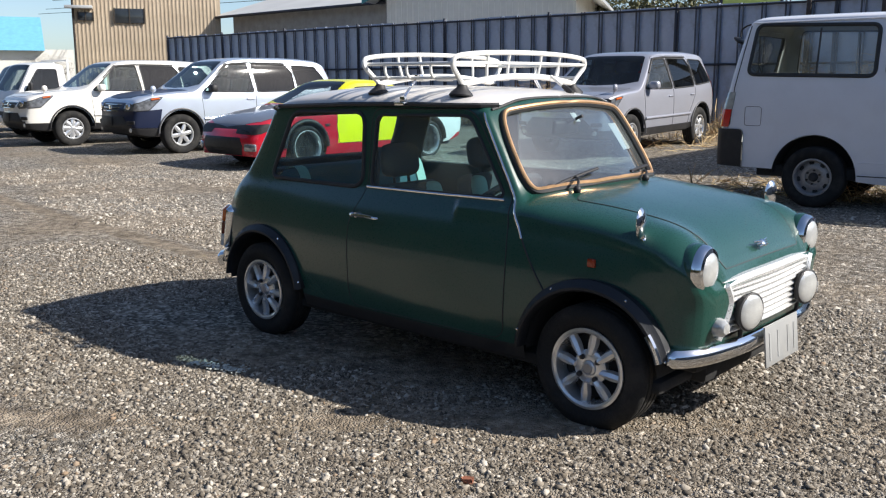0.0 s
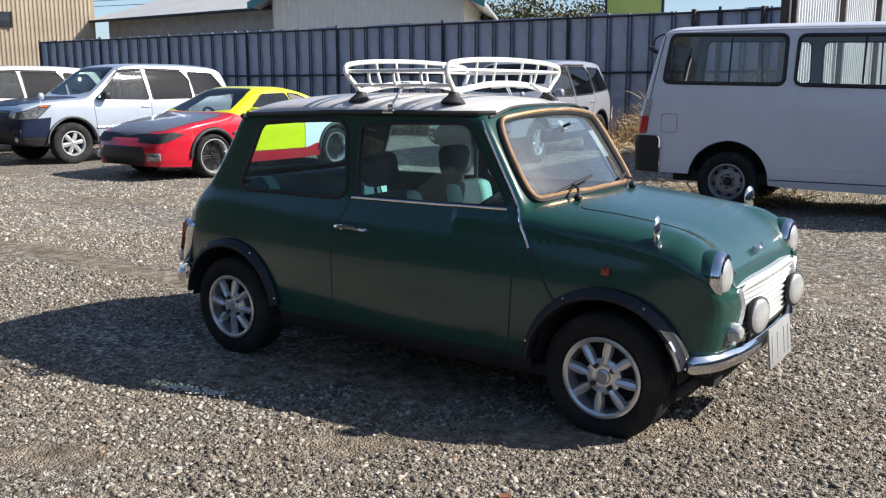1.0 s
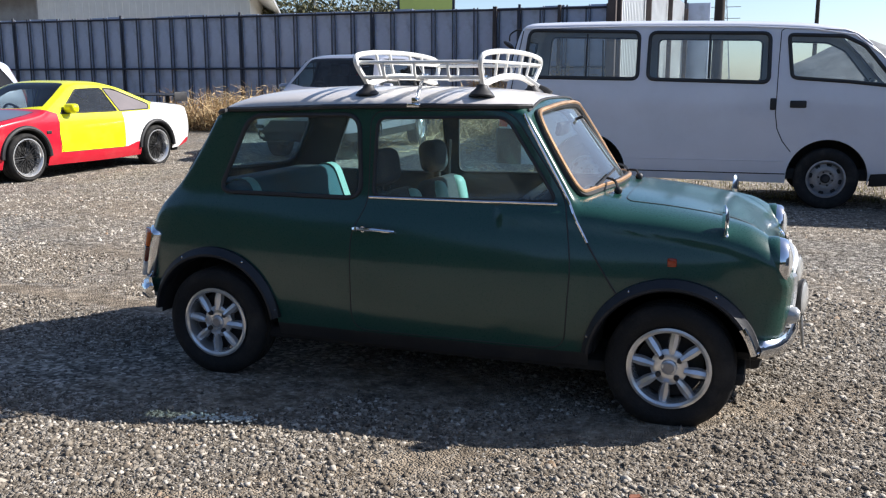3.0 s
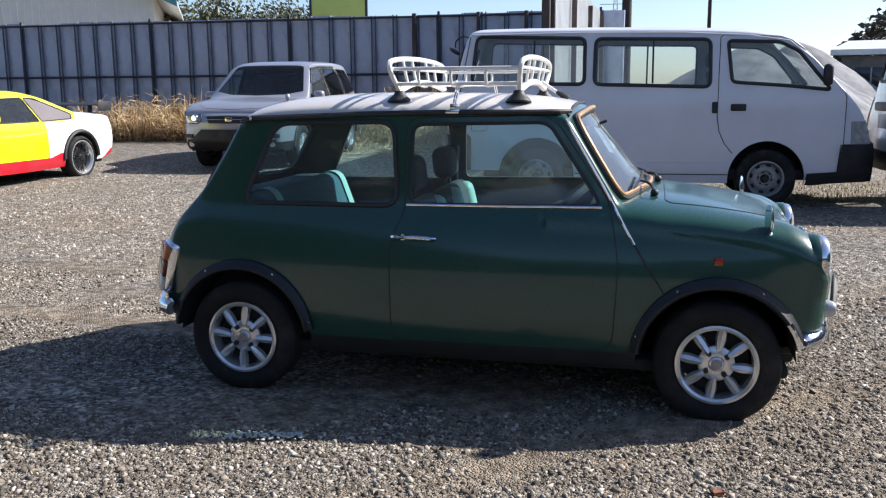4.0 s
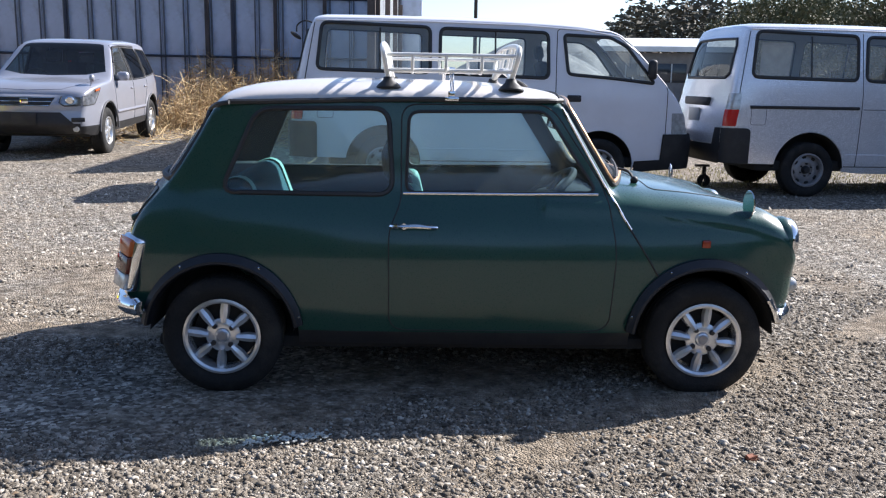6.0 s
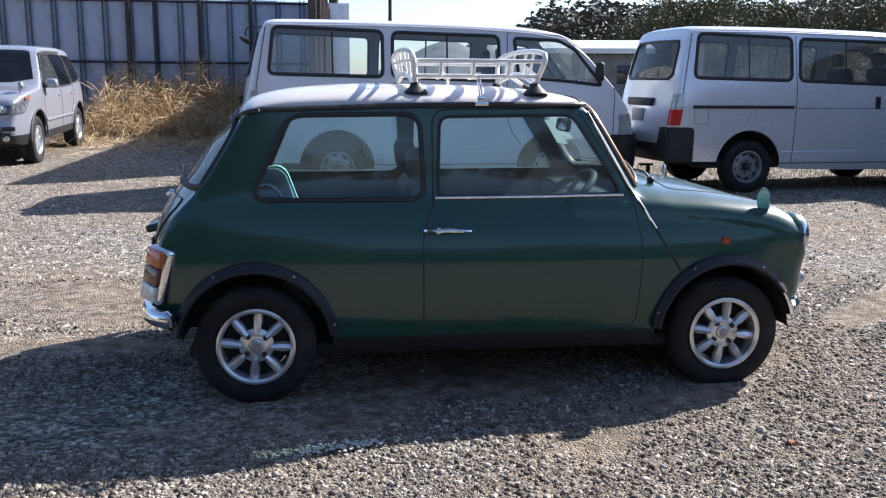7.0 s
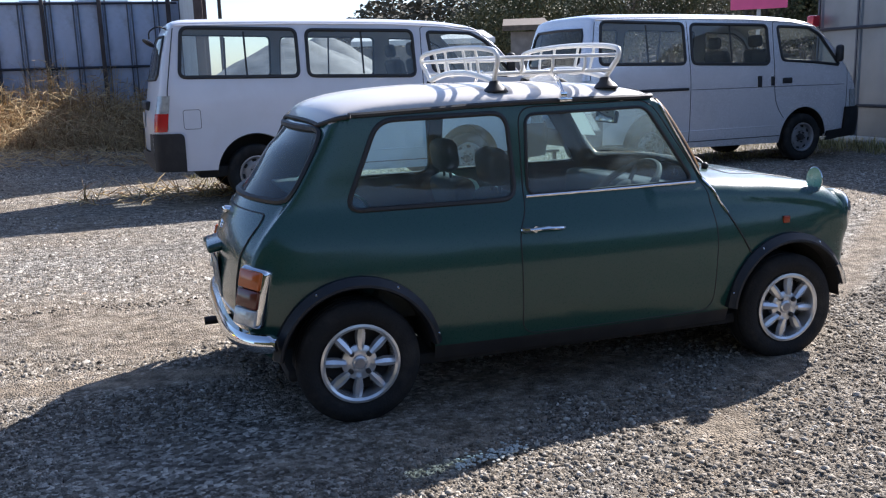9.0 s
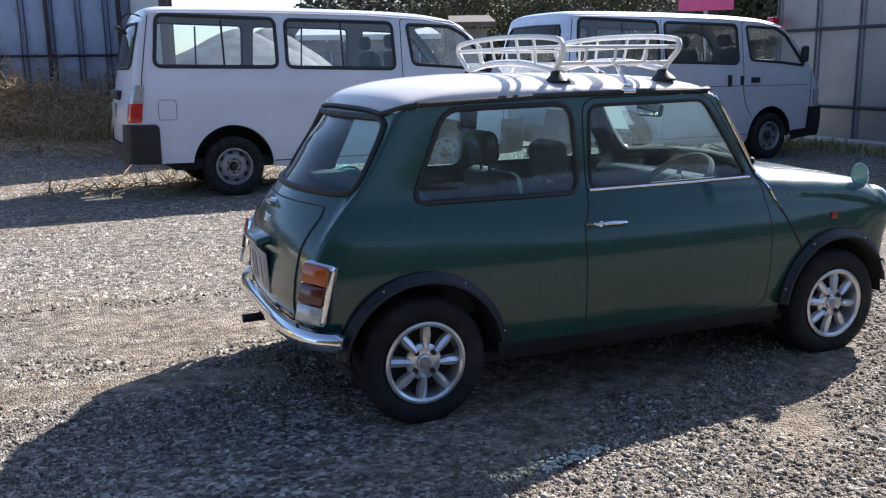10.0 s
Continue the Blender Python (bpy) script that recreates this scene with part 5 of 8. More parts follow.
        strip("fuel_flap_gap", R.line_side(rounded([(-0.75, 0.84), (-0.75, 1.043), (-0.57, 1.043), (-0.57, 0.84)], 0.03), 0.0, 0.03, True, s), 0.003, M["seal"], v, closed=True, n=5)
        for x, w, h, nm in ((2.205, 0.082, 0.038, "door_handle"), (1.955, 0.03, 0.062, "slide_handle")) + (((1.73, 0.034, 0.075, "slide_handle"),) if rail else ()):
            y = float(R.point(*R.on_side(np.array([x]), np.array([1.10])))[0][1])
            part(nm, boxed((x - w, s * y - 0.016, 1.10 - h), (x + w, s * y + 0.016, 1.10 + h), 0.012, 3), M["black"], v, "black plastic handle")
        if rail:
            b = bmesh.new()
            pts = R.line_side([(-0.77, 1.042), (0.56, 1.042)], 0.002, 0.06, False, s)
            tube(b, pts, 0.020, 6)
            part("slide_rail", b, M["black"], v, "dark sliding door rail")
            strip("slide_door_gap", R.line_side([(0.585, 1.90), (0.60, 1.2), (0.585, 0.36)], 0.0, 0.05, False, s), 0.005, M["seal"], v, n=5)
        y = float(R.point(*R.on_side(np.array([3.12]), np.array([1.35])))[0][1])
        b = boxed((3.06, s * (y + 0.06) - 0.045, 1.33), (3.16, s * (y + 0.06) + 0.055, 1.56), 0.04, 3)
        tube(b, [(3.12, s * (y - 0.02), 1.36), (3.11, s * (y + 0.06), 1.40)], 0.018, 8)
        part("door_mirror", b, M["black"], v, "black door mirror")
    wheels(v, (2.53, 0.0), 0.745, 0.318, 0.322, 0.195, 0.195, "steel", turns=(12, 50, 35, 66))
    for x, r in ((2.53, 0.40), (0.0, 0.425)):
        arch_liner(v, x, 0.33, r, 0.84, 0.50)
    part("floor_pan", boxed((-0.62, -0.76, 0.30), (3.40, 0.76, 0.42), 0.02), M["underbody"], v)
    for y in (-0.42, 0.42):
        chair_seat(v, 2.2, y, 0.85, 0.5, 0.62, M["grey_seat"], M["grey_seat"], True, "seat")
    part("dashboard", boxed((2.95, -0.70, 0.95), (3.25, 0.70, 1.25), 0.05, 3), M["trim"], v)
    steering_wheel(v, 2.85, -0.40, 1.22, 0.19, -50)
    b = boxed((-1.095, -0.36, 0.98), (-1.03, 0.36, 1.08), 0.02)
    part("rear_handle", b, M["black"], v, "dark tailgate handle bar", pose(0.0, 0, 0.06))
    p = part("number_plate", boxed((-1.105, -0.165, -0.08), (-1.095, 0.165, 0.08), 0.004), M["plate"], v, "", pose(0.0, 0, 0.93))
    b = bmesh.new()
    tube(b, [(-0.99, 0.30, 1.30), (-0.955, 0.02, 1.42)], 0.008, 6)
    tube(b, [(-0.965, 0.25, 1.38), (-0.92, -0.05, 1.50)], 0.008, 6)
    part("rear_wiper", b, M["black"], v)
    if not rail:
        b = tube(bmesh.new(), curve3([(-0.80, -0.40, 1.90), (-0.90, -0.42, 1.93), (-0.99, -0.43, 1.88), (-1.0, -0.43, 1.80)], 4), 0.009, 6)
        bmesh.ops.create_uvsphere(b, u_segments=14, v_segments=8, radius=0.075, matrix=Matrix.Translation((-1.01, -0.43, 1.76)) @ Matrix.Rotation(0.6, 4, "Y") @ Matrix.Diagonal((1.0, 1.1, 0.35, 1)))
        part("rear_mirror", b, M["black"], v, "black rear parking mirror on a stalk")
    return v


# ---- off-roaders ----
def suv(label, m, colour, nose, roof=None, style="suv"):
    v = thing("off_roader", label, "car", m, "cars parked in the yard")
    R = Shell(-2.02, 2.12,
              zb=[(-2.02, 0.42), (-1.7, 0.36), (1.8, 0.32), (2.12, 0.36)],
              zt=[(-2.02, 1.48), (-1.99, 1.55), (-1.92, 1.60), (-1.6, 1.655), (-0.8, 1.69), (-0.1, 1.685), (0.22, 1.655), (0.38, 1.60), (0.6, 1.44), (0.85, 1.255), (1.02, 1.14), (1.10, 1.112), (1.4, 1.088), (1.7, 1.058), (1.92, 1.015), (2.03, 0.975), (2.09, 0.935), (2.12, 0.89)],
              crown=[(-2.02, 0.09), (-0.5, 0.085), (0.25, 0.07), (0.9, 0.10), (1.2, 0.09), (2.0, 0.075), (2.12, 0.06)],
              side=[(0.3, 0.83), (0.45, 0.875), (0.7, 0.893), (0.95, 0.885), (1.06, 0.865), (1.3, 0.79), (1.5, 0.715), (1.6, 0.675), (1.7, 0.655)],
              plan=[(-2.02, 0.84), (-2.0, 0.89), (-1.9, 0.945), (-1.7, 0.98), (-1.3, 1.0), (1.2, 1.0), (1.6, 0.985), (1.85, 0.955), (2.0, 0.915), (2.09, 0.865), (2.12, 0.82)],
              rear=[(0.3, 0.02), (0.7, 0.0), (1.0, 0.02), (1.3, 0.12), (1.6, 0.24)], front=[(0.3, -0.04), (0.5, 0.03), (0.7, 0.0), (1.0, 0.0)],
              xa=-1.2, xb=1.6, e=((-2.1, 0.62), (0.2, 0.62), (0.4, 0.5), (0.95, 0.55), (1.2, 0.55), (2.12, 0.55)), bulge=(0.08, 0.12))
    wf = rounded([(0.86, 1.075), (0.34, 1.545), (-0.09, 1.565), (-0.14, 1.055)], 0.04)
    wr = rounded([(-0.21, 1.055), (-0.17, 1.565), (-0.90, 1.55), (-1.02, 1.40), (-1.02, 1.07)], 0.04)
    wq = rounded([(-1.10, 1.085), (-1.02, 1.545), (-1.55, 1.52), (-1.83, 1.13)], 0.05)
    fd = rounded([(0.92, 1.04), (0.35, 1.60), (-0.12, 1.61), (-0.17, 1.0), (-0.15, 0.42), (0.86, 0.42)], 0.06)
    rd = rounded([(-0.17, 1.0), (-0.14, 1.61), (-0.95, 1.60), (-1.06, 1.40), (-1.06, 0.95), (-0.80, 0.60), (-0.78, 0.42), (-0.15, 0.42)], 0.06)
    ws = [(0.34, 0.0), (0.345, 0.53), (0.375, 0.592), (0.90, 0.752), (1.0, 0.48), (1.04, 0.0)]
    bonnet = [(1.10, 0.0), (1.11, 0.72), (1.5, 0.73), (1.90, 0.62), (2.04, 0.46), (2.07, 0.0)]
    low = [(-2.3, 0.2), (-2.3, 0.50), (-1.35, 0.50), (-1.3, 0.44), (1.30, 0.44), (1.34, 0.46), (2.3, 0.46), (2.3, 0.2)]
    regions = [("cut", "side", circle_cut(1.31, 0.36, 0.40, 0.0)), ("cut", "side", circle_cut(-1.31, 0.36, 0.40, 0.0)),
               ("w1", "side", wf), ("w2", "side", wr), ("w3", "side", wq), ("windscreen", "top", ws), ("bonnet", "top", bonnet),
               ("head_lamp", "side", [(1.64, 0.985), (1.84, 0.965), (2.0, 0.902), (2.2, 0.845), (2.2, 0.75), (1.88, 0.765)]),
               ("tail_lamp", "side", [(-1.80, 1.55), (-2.4, 1.55), (-2.4, 0.85), (-1.98, 0.85), (-1.92, 1.15)]),
               ("nose", "side", [(1.66, 0.78), (1.88, 0.762), (2.3, 0.75), (2.3, 0.462), (1.72, 0.462)]), ("cladding", "side", low)]
    rcap = (("rear_window", [(0.0, 1.10), (0.56, 1.10), (0.52, 1.42), (0.0, 1.45)]), ("cladding", [(0, 0.55), (1, 0.55), (1, 0.2), (0, 0.2)]))
    fcap = (("head_lamp", [(0.485, 0.875), (0.46, 0.79), (0.53, 0.742), (1.0, 0.75), (1.0, 0.96)]), ("grille", [(0, 0.866), (0.40, 0.858), (0.34, 0.752), (0, 0.742)]),
            ("cladding", [(0, 0.655), (0.47, 0.655), (0.64, 0.50), (1, 0.50), (1, 0.2), (0, 0.2)]), ("nose", [(0.0, 0.95), (1.0, 0.95), (1.0, 0.2), (0.0, 0.2)]))
    pc = R.build(regions, (rcap, fcap), nx=80, nv=(22, 13))
    skin("body", pc, colour, v, "body", lining=M["trim"])
    skin("bonnet", pc, nose, v, "bonnet", lift=0.003)
    if "nose" in pc:
        skin("front_bumper", pc, nose, v, "nose", lift=0.004)
    skin("lower_cladding", pc, M["black"], v, "cladding", lift=0.012, label="dark plastic lower cladding")
    for s, lamp in zip((-1, 1), skin("head_lamp", pc, M["lamp_clear"], v, "head_lamp", lift=0.008, split=True, label="clear wrap-round head lamp")):
        q = np.array(dense([(0.485, 0.875), (0.46, 0.79), (0.53, 0.742), (0.70, 0.75)], 0.03, False))
        strip("lamp_seal", np.stack([R.end_x(q[:, 1], q[:, 0], True) + 0.010, s * q[:, 0], q[:, 1]], 1), 0.008, M["seal"], lamp)
        strip("lamp_seal", R.line_side([(2.10, 0.75), (1.88, 0.765), (1.64, 0.985), (1.84, 0.965), (2.0, 0.902), (2.1, 0.872)], 0.009, 0.04, False, s), 0.007, M["seal"], lamp)
        strip("turn_lens", R.line_side([(1.70, 0.962), (1.84, 0.945)], 0.010, 0.03, False, s), 0.020, M["amber"], lamp, "amber turn lens")
        part("reflector", lathe(bmesh.new(), [(0.0, -0.012), (0.045, -0.012), (0.06, 0.0), (0.066, 0.03)], 20), M["chrome"], lamp, "", pose(float(R.end_x(np.array(0.82), np.array(0.56), True)) + 0.008, s * 0.60, 0.822, 0, 0, 90 - s * -14))
        part("bumper_slot", boxed((-0.012, -0.09, -0.03), (0.012, 0.09, 0.03), 0.008), M["black"], v, "", pose(float(R.end_x(np.array(0.56), np.array(0.70), True)) + 0.012, s * 0.70, 0.555, 0, 0, s * 22))
    skin("tail_lamp", pc, M["red_lens"], v, "tail_lamp", lift=0.012, split=True)
    skin("windscreen", pc, M["suv_glass"], v, "windscreen")
    skin("rear_window", pc, M["dark_glass"], v, "rear_window")
    g = skin("grille", pc, M["black"], v, "grille", lift=0.004)[0]
    for z, w in ((0.748, 0.33), (0.803, 0.36), (0.858, 0.39)):
        q = np.array([(y, z) for y in np.linspace(-w, w, 9)])
        strip("grille_bar", np.stack([R.end_x(q[:, 1], q[:, 0], True) + 0.012, q[:, 0], q[:, 1]], 1), 0.008, M["chrome"], g)
    part("badge", boxed((-0.006, -0.055, -0.042), (0.006, 0.055, 0.042), 0.005), M["chrome"], g, "plain chrome badge", pose(float(R.end_x(np.array(0.803), np.array(0.0), True)) + 0.018, 0, 0.803))
    part("number_plate", boxed((-0.006, -0.165, -0.08), (0.006, 0.165, 0.08), 0.004), M["black"], v, "dark empty plate holder", pose(float(R.end_x(np.array(0.56), np.array(0.0), True)) + 0.02, 0, 0.57))
    for s in (-1, 1):
        part("fog_lamp", lathe(bmesh.new(), [(0, -0.01), (0.04, -0.008), (0.05, 0.01)], 16), M["clear_lens"], v, "", pose(float(R.end_x(np.array(0.42), np.array(0.66), True)) + 0.02, s * 0.66, 0.43, 0, 0, 90))
    for wname, outl, mm in (("w1", wf, "glass"), ("w2", wr, "dark_glass"), ("w3", wq, "dark_glass")):
        for s in (-1, 1):
            gg = skin("side_window", pc, M[mm], v, wname, sides=(s,))[0]
            strip("window_seal", R.line_side(outl, 0.001, 0.04, True, s), 0.012, M["seal"], gg, closed=True)
    for s in (-1, 1):
        for d in (fd, rd):
            strip("door_gap", R.line_side(d, 0.0, 0.05, True, s), 0.004, M["seal"], v, closed=True, n=5)
        strip("side_moulding", R.line_side([(-0.85, 0.60), (0.88, 0.60)], 0.004, 0.06, False, s), 0.022, colour, v, n=8)
        strip("window_visor", R.line_side([(0.62, 1.33), (0.36, 1.56), (-0.1, 1.585), (-0.9, 1.575)], 0.012, 0.05, False, s), 0.014, M["black"], v)
        for x in (-0.05, -0.92):
            y = float(R.point(*R.on_side(np.array([x]), np.array([0.93])))[0][1])
            part("door_handle", boxed((x - 0.08, s * y - 0.018, 0.915), (x + 0.08, s * y + 0.018, 0.945), 0.012, 3), colour, v)
        y = float(R.point(*R.on_side(np.array([0.78]), np.array([1.1])))[0][1])
        b = boxed((0.66, s * (y + 0.11) - 0.09, 1.06), (0.80, s * (y + 0.11) + 0.09, 1.20), 0.05, 3)
        part("door_mirror", b, colour if nose is colour else M["black"], v, "door mirror")
        for cx in (1.31, -1.31):
            b = bmesh.new()
            pts = [(cx + 0.425 * math.cos(math.pi * i / 18), s * (0.893 * float(R.plan(cx + 0.425 * math.cos(math.pi * i / 18))) + 0.008), 0.36 + 0.425 * math.sin(math.pi * i / 18)) for i in range(19)]
            tube(b, pts, 0.015, 8)
            part("arch_trim", b, M["arch_grey"] if style == "suv" else M["black"], v)
    b = tube(bmesh.new(), [(1.80, -0.78, 0.98), (1.78, -0.80, 1.08)], 0.012, 6)
    bmesh.ops.create_uvsphere(b, u_segments=12, v_segments=8, radius=0.05, matrix=Matrix.Translation((1.775, -0.805, 1.12)) @ Matrix.Diagonal((1.1, 0.8, 1.2, 1)))
    for q in b.verts:
        q.co.y *= -1
    part("fender_mirror", b, colour, v, "small fender mirror")
    b = lathe(bmesh.new(), [(0.0, -0.1), (0.2, -0.1), (0.34, -0.07), (0.345, 0.07), (0.2, 0.09)], 32)
    part("spare_wheel", b, M["black"], v, "", pose(-2.22, 0.1, 0.95, 0, 0, -90))
    wheels(v, (1.31, -1.31), 0.775, 0.34, 0.345, 0.205, 0.205, style, turns=(10, 50, 35, 66))
    for x in (1.31, -1.31):
        arch_liner(v, x, 0.36, 0.395, 0.88, 0.5)
    part("floor_pan", boxed((-1.9, -0.78, 0.30), (1.95, 0.78, 0.42), 0.02), M["underbody"], v)
    for x, w in ((0.0, 0.5), (-0.95, 0.55)):
        for y in (-0.38, 0.38):
            chair_seat(v, x, y, 0.72, w, 0.52, M["grey_seat"], M["grey_seat"], True, "seat")
    part("dashboard", boxed((0.62, -0.68, 0.85), (1.0, 0.68, 1.06), 0.05, 3), M["trim"], v)
    steering_wheel(v, 0.52, -0.38, 1.05, 0.19, -30)
    return v


def coupe(m):
    v = thing("sports_coupe", "low sports coupe with mismatched red, yellow, white and grey panels", "car", m, "cars parked in the yard")
    R = Shell(-2.15, 2.10,
              zb=[(-2.15, 0.36), (-1.7, 0.26), (0.0, 0.18), (1.6, 0.18), (2.10, 0.20)],
              zt=[(-2.15, 0.86), (-2.12, 0.915), (-2.0, 0.945), (-1.6, 0.975), (-1.4, 0.99), (-1.1, 1.09), (-0.7, 1.235), (-0.35, 1.292), (0.0, 1.295), (0.2, 1.258), (0.5, 1.115), (0.8, 0.975), (0.93, 0.918), (1.05, 0.89), (1.4, 0.838), (1.75, 0.772), (1.95, 0.708), (2.05, 0.65), (2.10, 0.585)],
              crown=[(-2.15, 0.08), (-1.3, 0.10), (-0.4, 0.10), (0.2, 0.09), (0.9, 0.10), (1.5, 0.09), (2.10, 0.09)],
              side=[(0.18, 0.83), (0.3, 0.865), (0.5, 0.875), (0.7, 0.865), (0.82, 0.84), (0.95, 0.76), (1.1, 0.66), (1.2, 0.59), (1.3, 0.54)],
              plan=[(-2.15, 0.86), (-2.12, 0.91), (-2.0, 0.955), (-1.6, 0.995), (-1.2, 1.0), (1.2, 1.0), (1.6, 0.98), (1.85, 0.93), (2.0, 0.87), (2.07, 0.81), (2.10, 0.75)],
              rear=[(0.3, 0.06), (0.6, 0.0), (0.9, 0.03), (1.2, 0.05)], front=[(0.18, 0.02), (0.4, 0.03), (0.55, 0.0), (0.8, 0.0)],
              xa=-1.8, xb=1.7, e=((-2.2, 0.6), (-1.5, 0.6), (0.0, 0.6), (0.3, 0.5), (0.9, 0.6), (2.1, 0.75)), bulge=(0.06, 0.11))
    wf = rounded([(0.62, 0.855), (0.10, 1.172), (-0.38, 1.185), (-0.47, 0.86)], 0.03)
    wq = rounded([(-0.52, 0.86), (-0.43, 1.185), (-0.62, 1.172), (-1.20, 0.945), (-1.16, 0.875)], 0.03)
    door = rounded([(0.66, 0.83), (0.12, 1.175), (-0.40, 1.185), (-0.56, 0.80), (-0.56, 0.34), (0.66, 0.34), (0.70, 0.6)], 0.05)
    ws = [(0.17, 0.0), (0.18, 0.44), (0.22, 0.50), (0.80, 0.70), (0.90, 0.4), (0.93, 0.0)]
    bonnet = [(0.98, 0.0), (0.98, 0.72), (1.4, 0.765), (1.75, 0.735), (1.93, 0.66), (2.05, 0.40), (2.085, 0.0)]
    bw = [(-0.72, 0.0), (-0.73, 0.46), (-1.33, 0.60), (-1.36, 0.0)]
    regions = [("cut", "side", circle_cut(1.2625, 0.31, 0.365, 0.0)), ("cut", "side", circle_cut(-1.2625, 0.31, 0.36, 0.0)),
               ("w1", "side", wf), ("w2", "side", wq), ("windscreen", "top", ws), ("rear_window", "top", bw), ("bonnet", "top", bonnet),
               ("head_lamp", "side", [(1.74, 0.635), (1.90, 0.665), (2.2, 0.62), (2.2, 0.50), (2.0, 0.525)]),
               ("door", "side", door),
               ("skirt", "side", [(0.90, 0.05), (0.90, 0.345), (-0.60, 0.345), (-0.80, 0.40), (-1.05, 0.42), (-1.05, 0.05)]),
               ("wing", "side", [(0.68, 0.05), (0.68, 0.86), (1.0, 0.95), (2.4, 0.95), (2.4, 0.05)]),
               ("quarter", "side", [(-0.55, 0.30), (-0.56, 0.84), (-1.2, 0.86), (-1.40, 1.1), (-2.5, 1.2), (-2.5, 0.42), (-2.0, 0.40), (-1.4, 0.05)]),
               ("rear_bumper", "side", [(-1.55, 0.05), (-1.60, 0.42), (-2.5, 0.44), (-2.5, 0.05)])]
    rcap = (("tail_lamp", [(0.35, 0.82), (0.36, 0.66), (1, 0.64), (1, 0.84)]), ("rear_bumper", [(0, 0.58), (1, 0.58), (1, 0.1), (0, 0.1)]))
    fcap = (("head_lamp", [(0.30, 0.60), (0.34, 0.525), (1.0, 0.50), (1.0, 0.62)]), ("mouth", [(0, 0.475), (0.46, 0.47), (0.52, 0.35), (0.46, 0.215), (0, 0.215)]), ("wing", [(0, 0.9), (1.2, 0.9), (1.2, 0.05), (0, 0.05)]))
    pc = R.build(regions, (rcap, fcap), nx=80, nv=(22, 13))
    for nm, which, mm, lb in (("body", "body", "yellow", "yellow roof and pillars"), ("front_wing", "wing", "red", "red front wing and bumper"), ("side_skirt", "skirt", "red", "red side skirt"),
                              ("rear_quarter", "quarter", "white", "white rear quarter"), ("rear_bumper", "rear_bumper", "red", "red rear bumper")):
        if which in pc:
            skin(nm, pc, M[mm], v, which, lining=M["trim"], label=lb)
    skin("door", pc, M["yellow"], v, "door", lining=M["trim"], split=True, label="bright yellow door")
    skin("bonnet", pc, M["grey_hood"], v, "bonnet", lift=0.003, label="dull grey bonnet")
    skin("head_lamp", pc, M["black"], v, "head_lamp", lift=0.004, split=True, label="dark head lamp opening")
    if "tail_lamp" in pc:
        skin("tail_lamp", pc, M["red_lens"], v, "tail_lamp", lift=0.006)
    skin("air_intake", pc, M["black"], v, "mouth", lift=0.004)
    skin("windscreen", pc, M["suv_glass"], v, "windscreen")
    skin("rear_window", pc, M["dark_glass"], v, "rear_window")
    for wname, outl, mm in (("w1", wf, "clear_glass"), ("w2", wq, "quarter_grey")):
        for s in (-1, 1):
            gg = skin("side_window", pc, M[mm], v, wname, sides=(s,))[0]
            strip("window_seal", R.line_side(outl, 0.001, 0.04, True, s), 0.010, M["seal"], gg, closed=True)
    for s in (-1, 1):
        strip("door_gap", R.line_side(door, 0.0, 0.05, True, s), 0.004, M["seal"], v, closed=True, n=5)
        for cx in (1.2625, -1.2625):
            b = bmesh.new()
            pts = [(cx + 0.385 * math.cos(math.pi * i / 18), s * (0.87 * float(R.plan(cx + 0.385 * math.cos(math.pi * i / 18))) + 0.004), 0.31 + 0.385 * math.sin(math.pi * i / 18)) for i in range(19)]
            tube(b, pts, 0.030, 8)
            part("arch_trim", b, M["black"], v, "black arch trim")
        b = boxed((0.40, s * 0.88 - 0.10, 0.86), (0.54, s * 0.88 + 0.10, 0.985), 0.05, 3)
        part("door_mirror", b, M["yellow"], v, "yellow door mirror")
        part("fog_lamp", boxed((-0.03, -0.10, -0.055), (0.02, 0.10, 0.055), 0.02), M["lamp_clear"], v, "dark rectangular fog lamp", pose(float(R.end_x(np.array(0.33), np.array(0.66), True)) + 0.005, s * 0.66, 0.33, 0, 0, s * 24))
        part("wing_stay", boxed((-1.98, s * 0.55 - 0.01, 0.92), (-1.90, s * 0.55 + 0.01, 1.09)), M["black"], v)
        part("wing_plate", boxed((-2.12, s * 0.80 - 0.006, 0.97), (-1.80, s * 0.80 + 0.006, 1.12), 0.004), M["black"], v)
        part("side_vent", boxed((0.84, s * 0.875 - 0.006, 0.60), (0.92, s * 0.875 + 0.006, 0.64), 0.003), M["black"], v)
    b = bmesh.new()
    prism(b, [(-2.12, 1.075), (-1.82, 1.055), (-1.80, 1.068), (-2.11, 1.10)], 1.6, "y", -0.8)
    part("rear_wing", b, M["black"], v, "black rear wing")
    part("number_plate", boxed((-0.005, -0.165, -0.08), (0.005, 0.165, 0.08), 0.004), M["black"], v, "", pose(2.215, 0, 0.36))
    wheels(v, (1.2625, -1.2625), 0.775, 0.31, 0.312, 0.225, 0.242, "mesh", turns=(10, 50, 35, 66))
    for x in (1.2625, -1.2625):
        arch_liner(v, x, 0.31, 0.36, 0.86, 0.5)
    part("floor_pan", boxed((-1.9, -0.74, 0.20), (1.9, 0.74, 0.30), 0.02), M["underbody"], v)
    for y in (-0.36, 0.36):
        chair_seat(v, -0.35, y, 0.35, 0.5, 0.5, M["grey_seat"], M["grey_seat"], True, "seat")
    part("dashboard", boxed((0.45, -0.62, 0.66), (0.85, 0.62, 0.85), 0.05, 3), M["trim"], v)
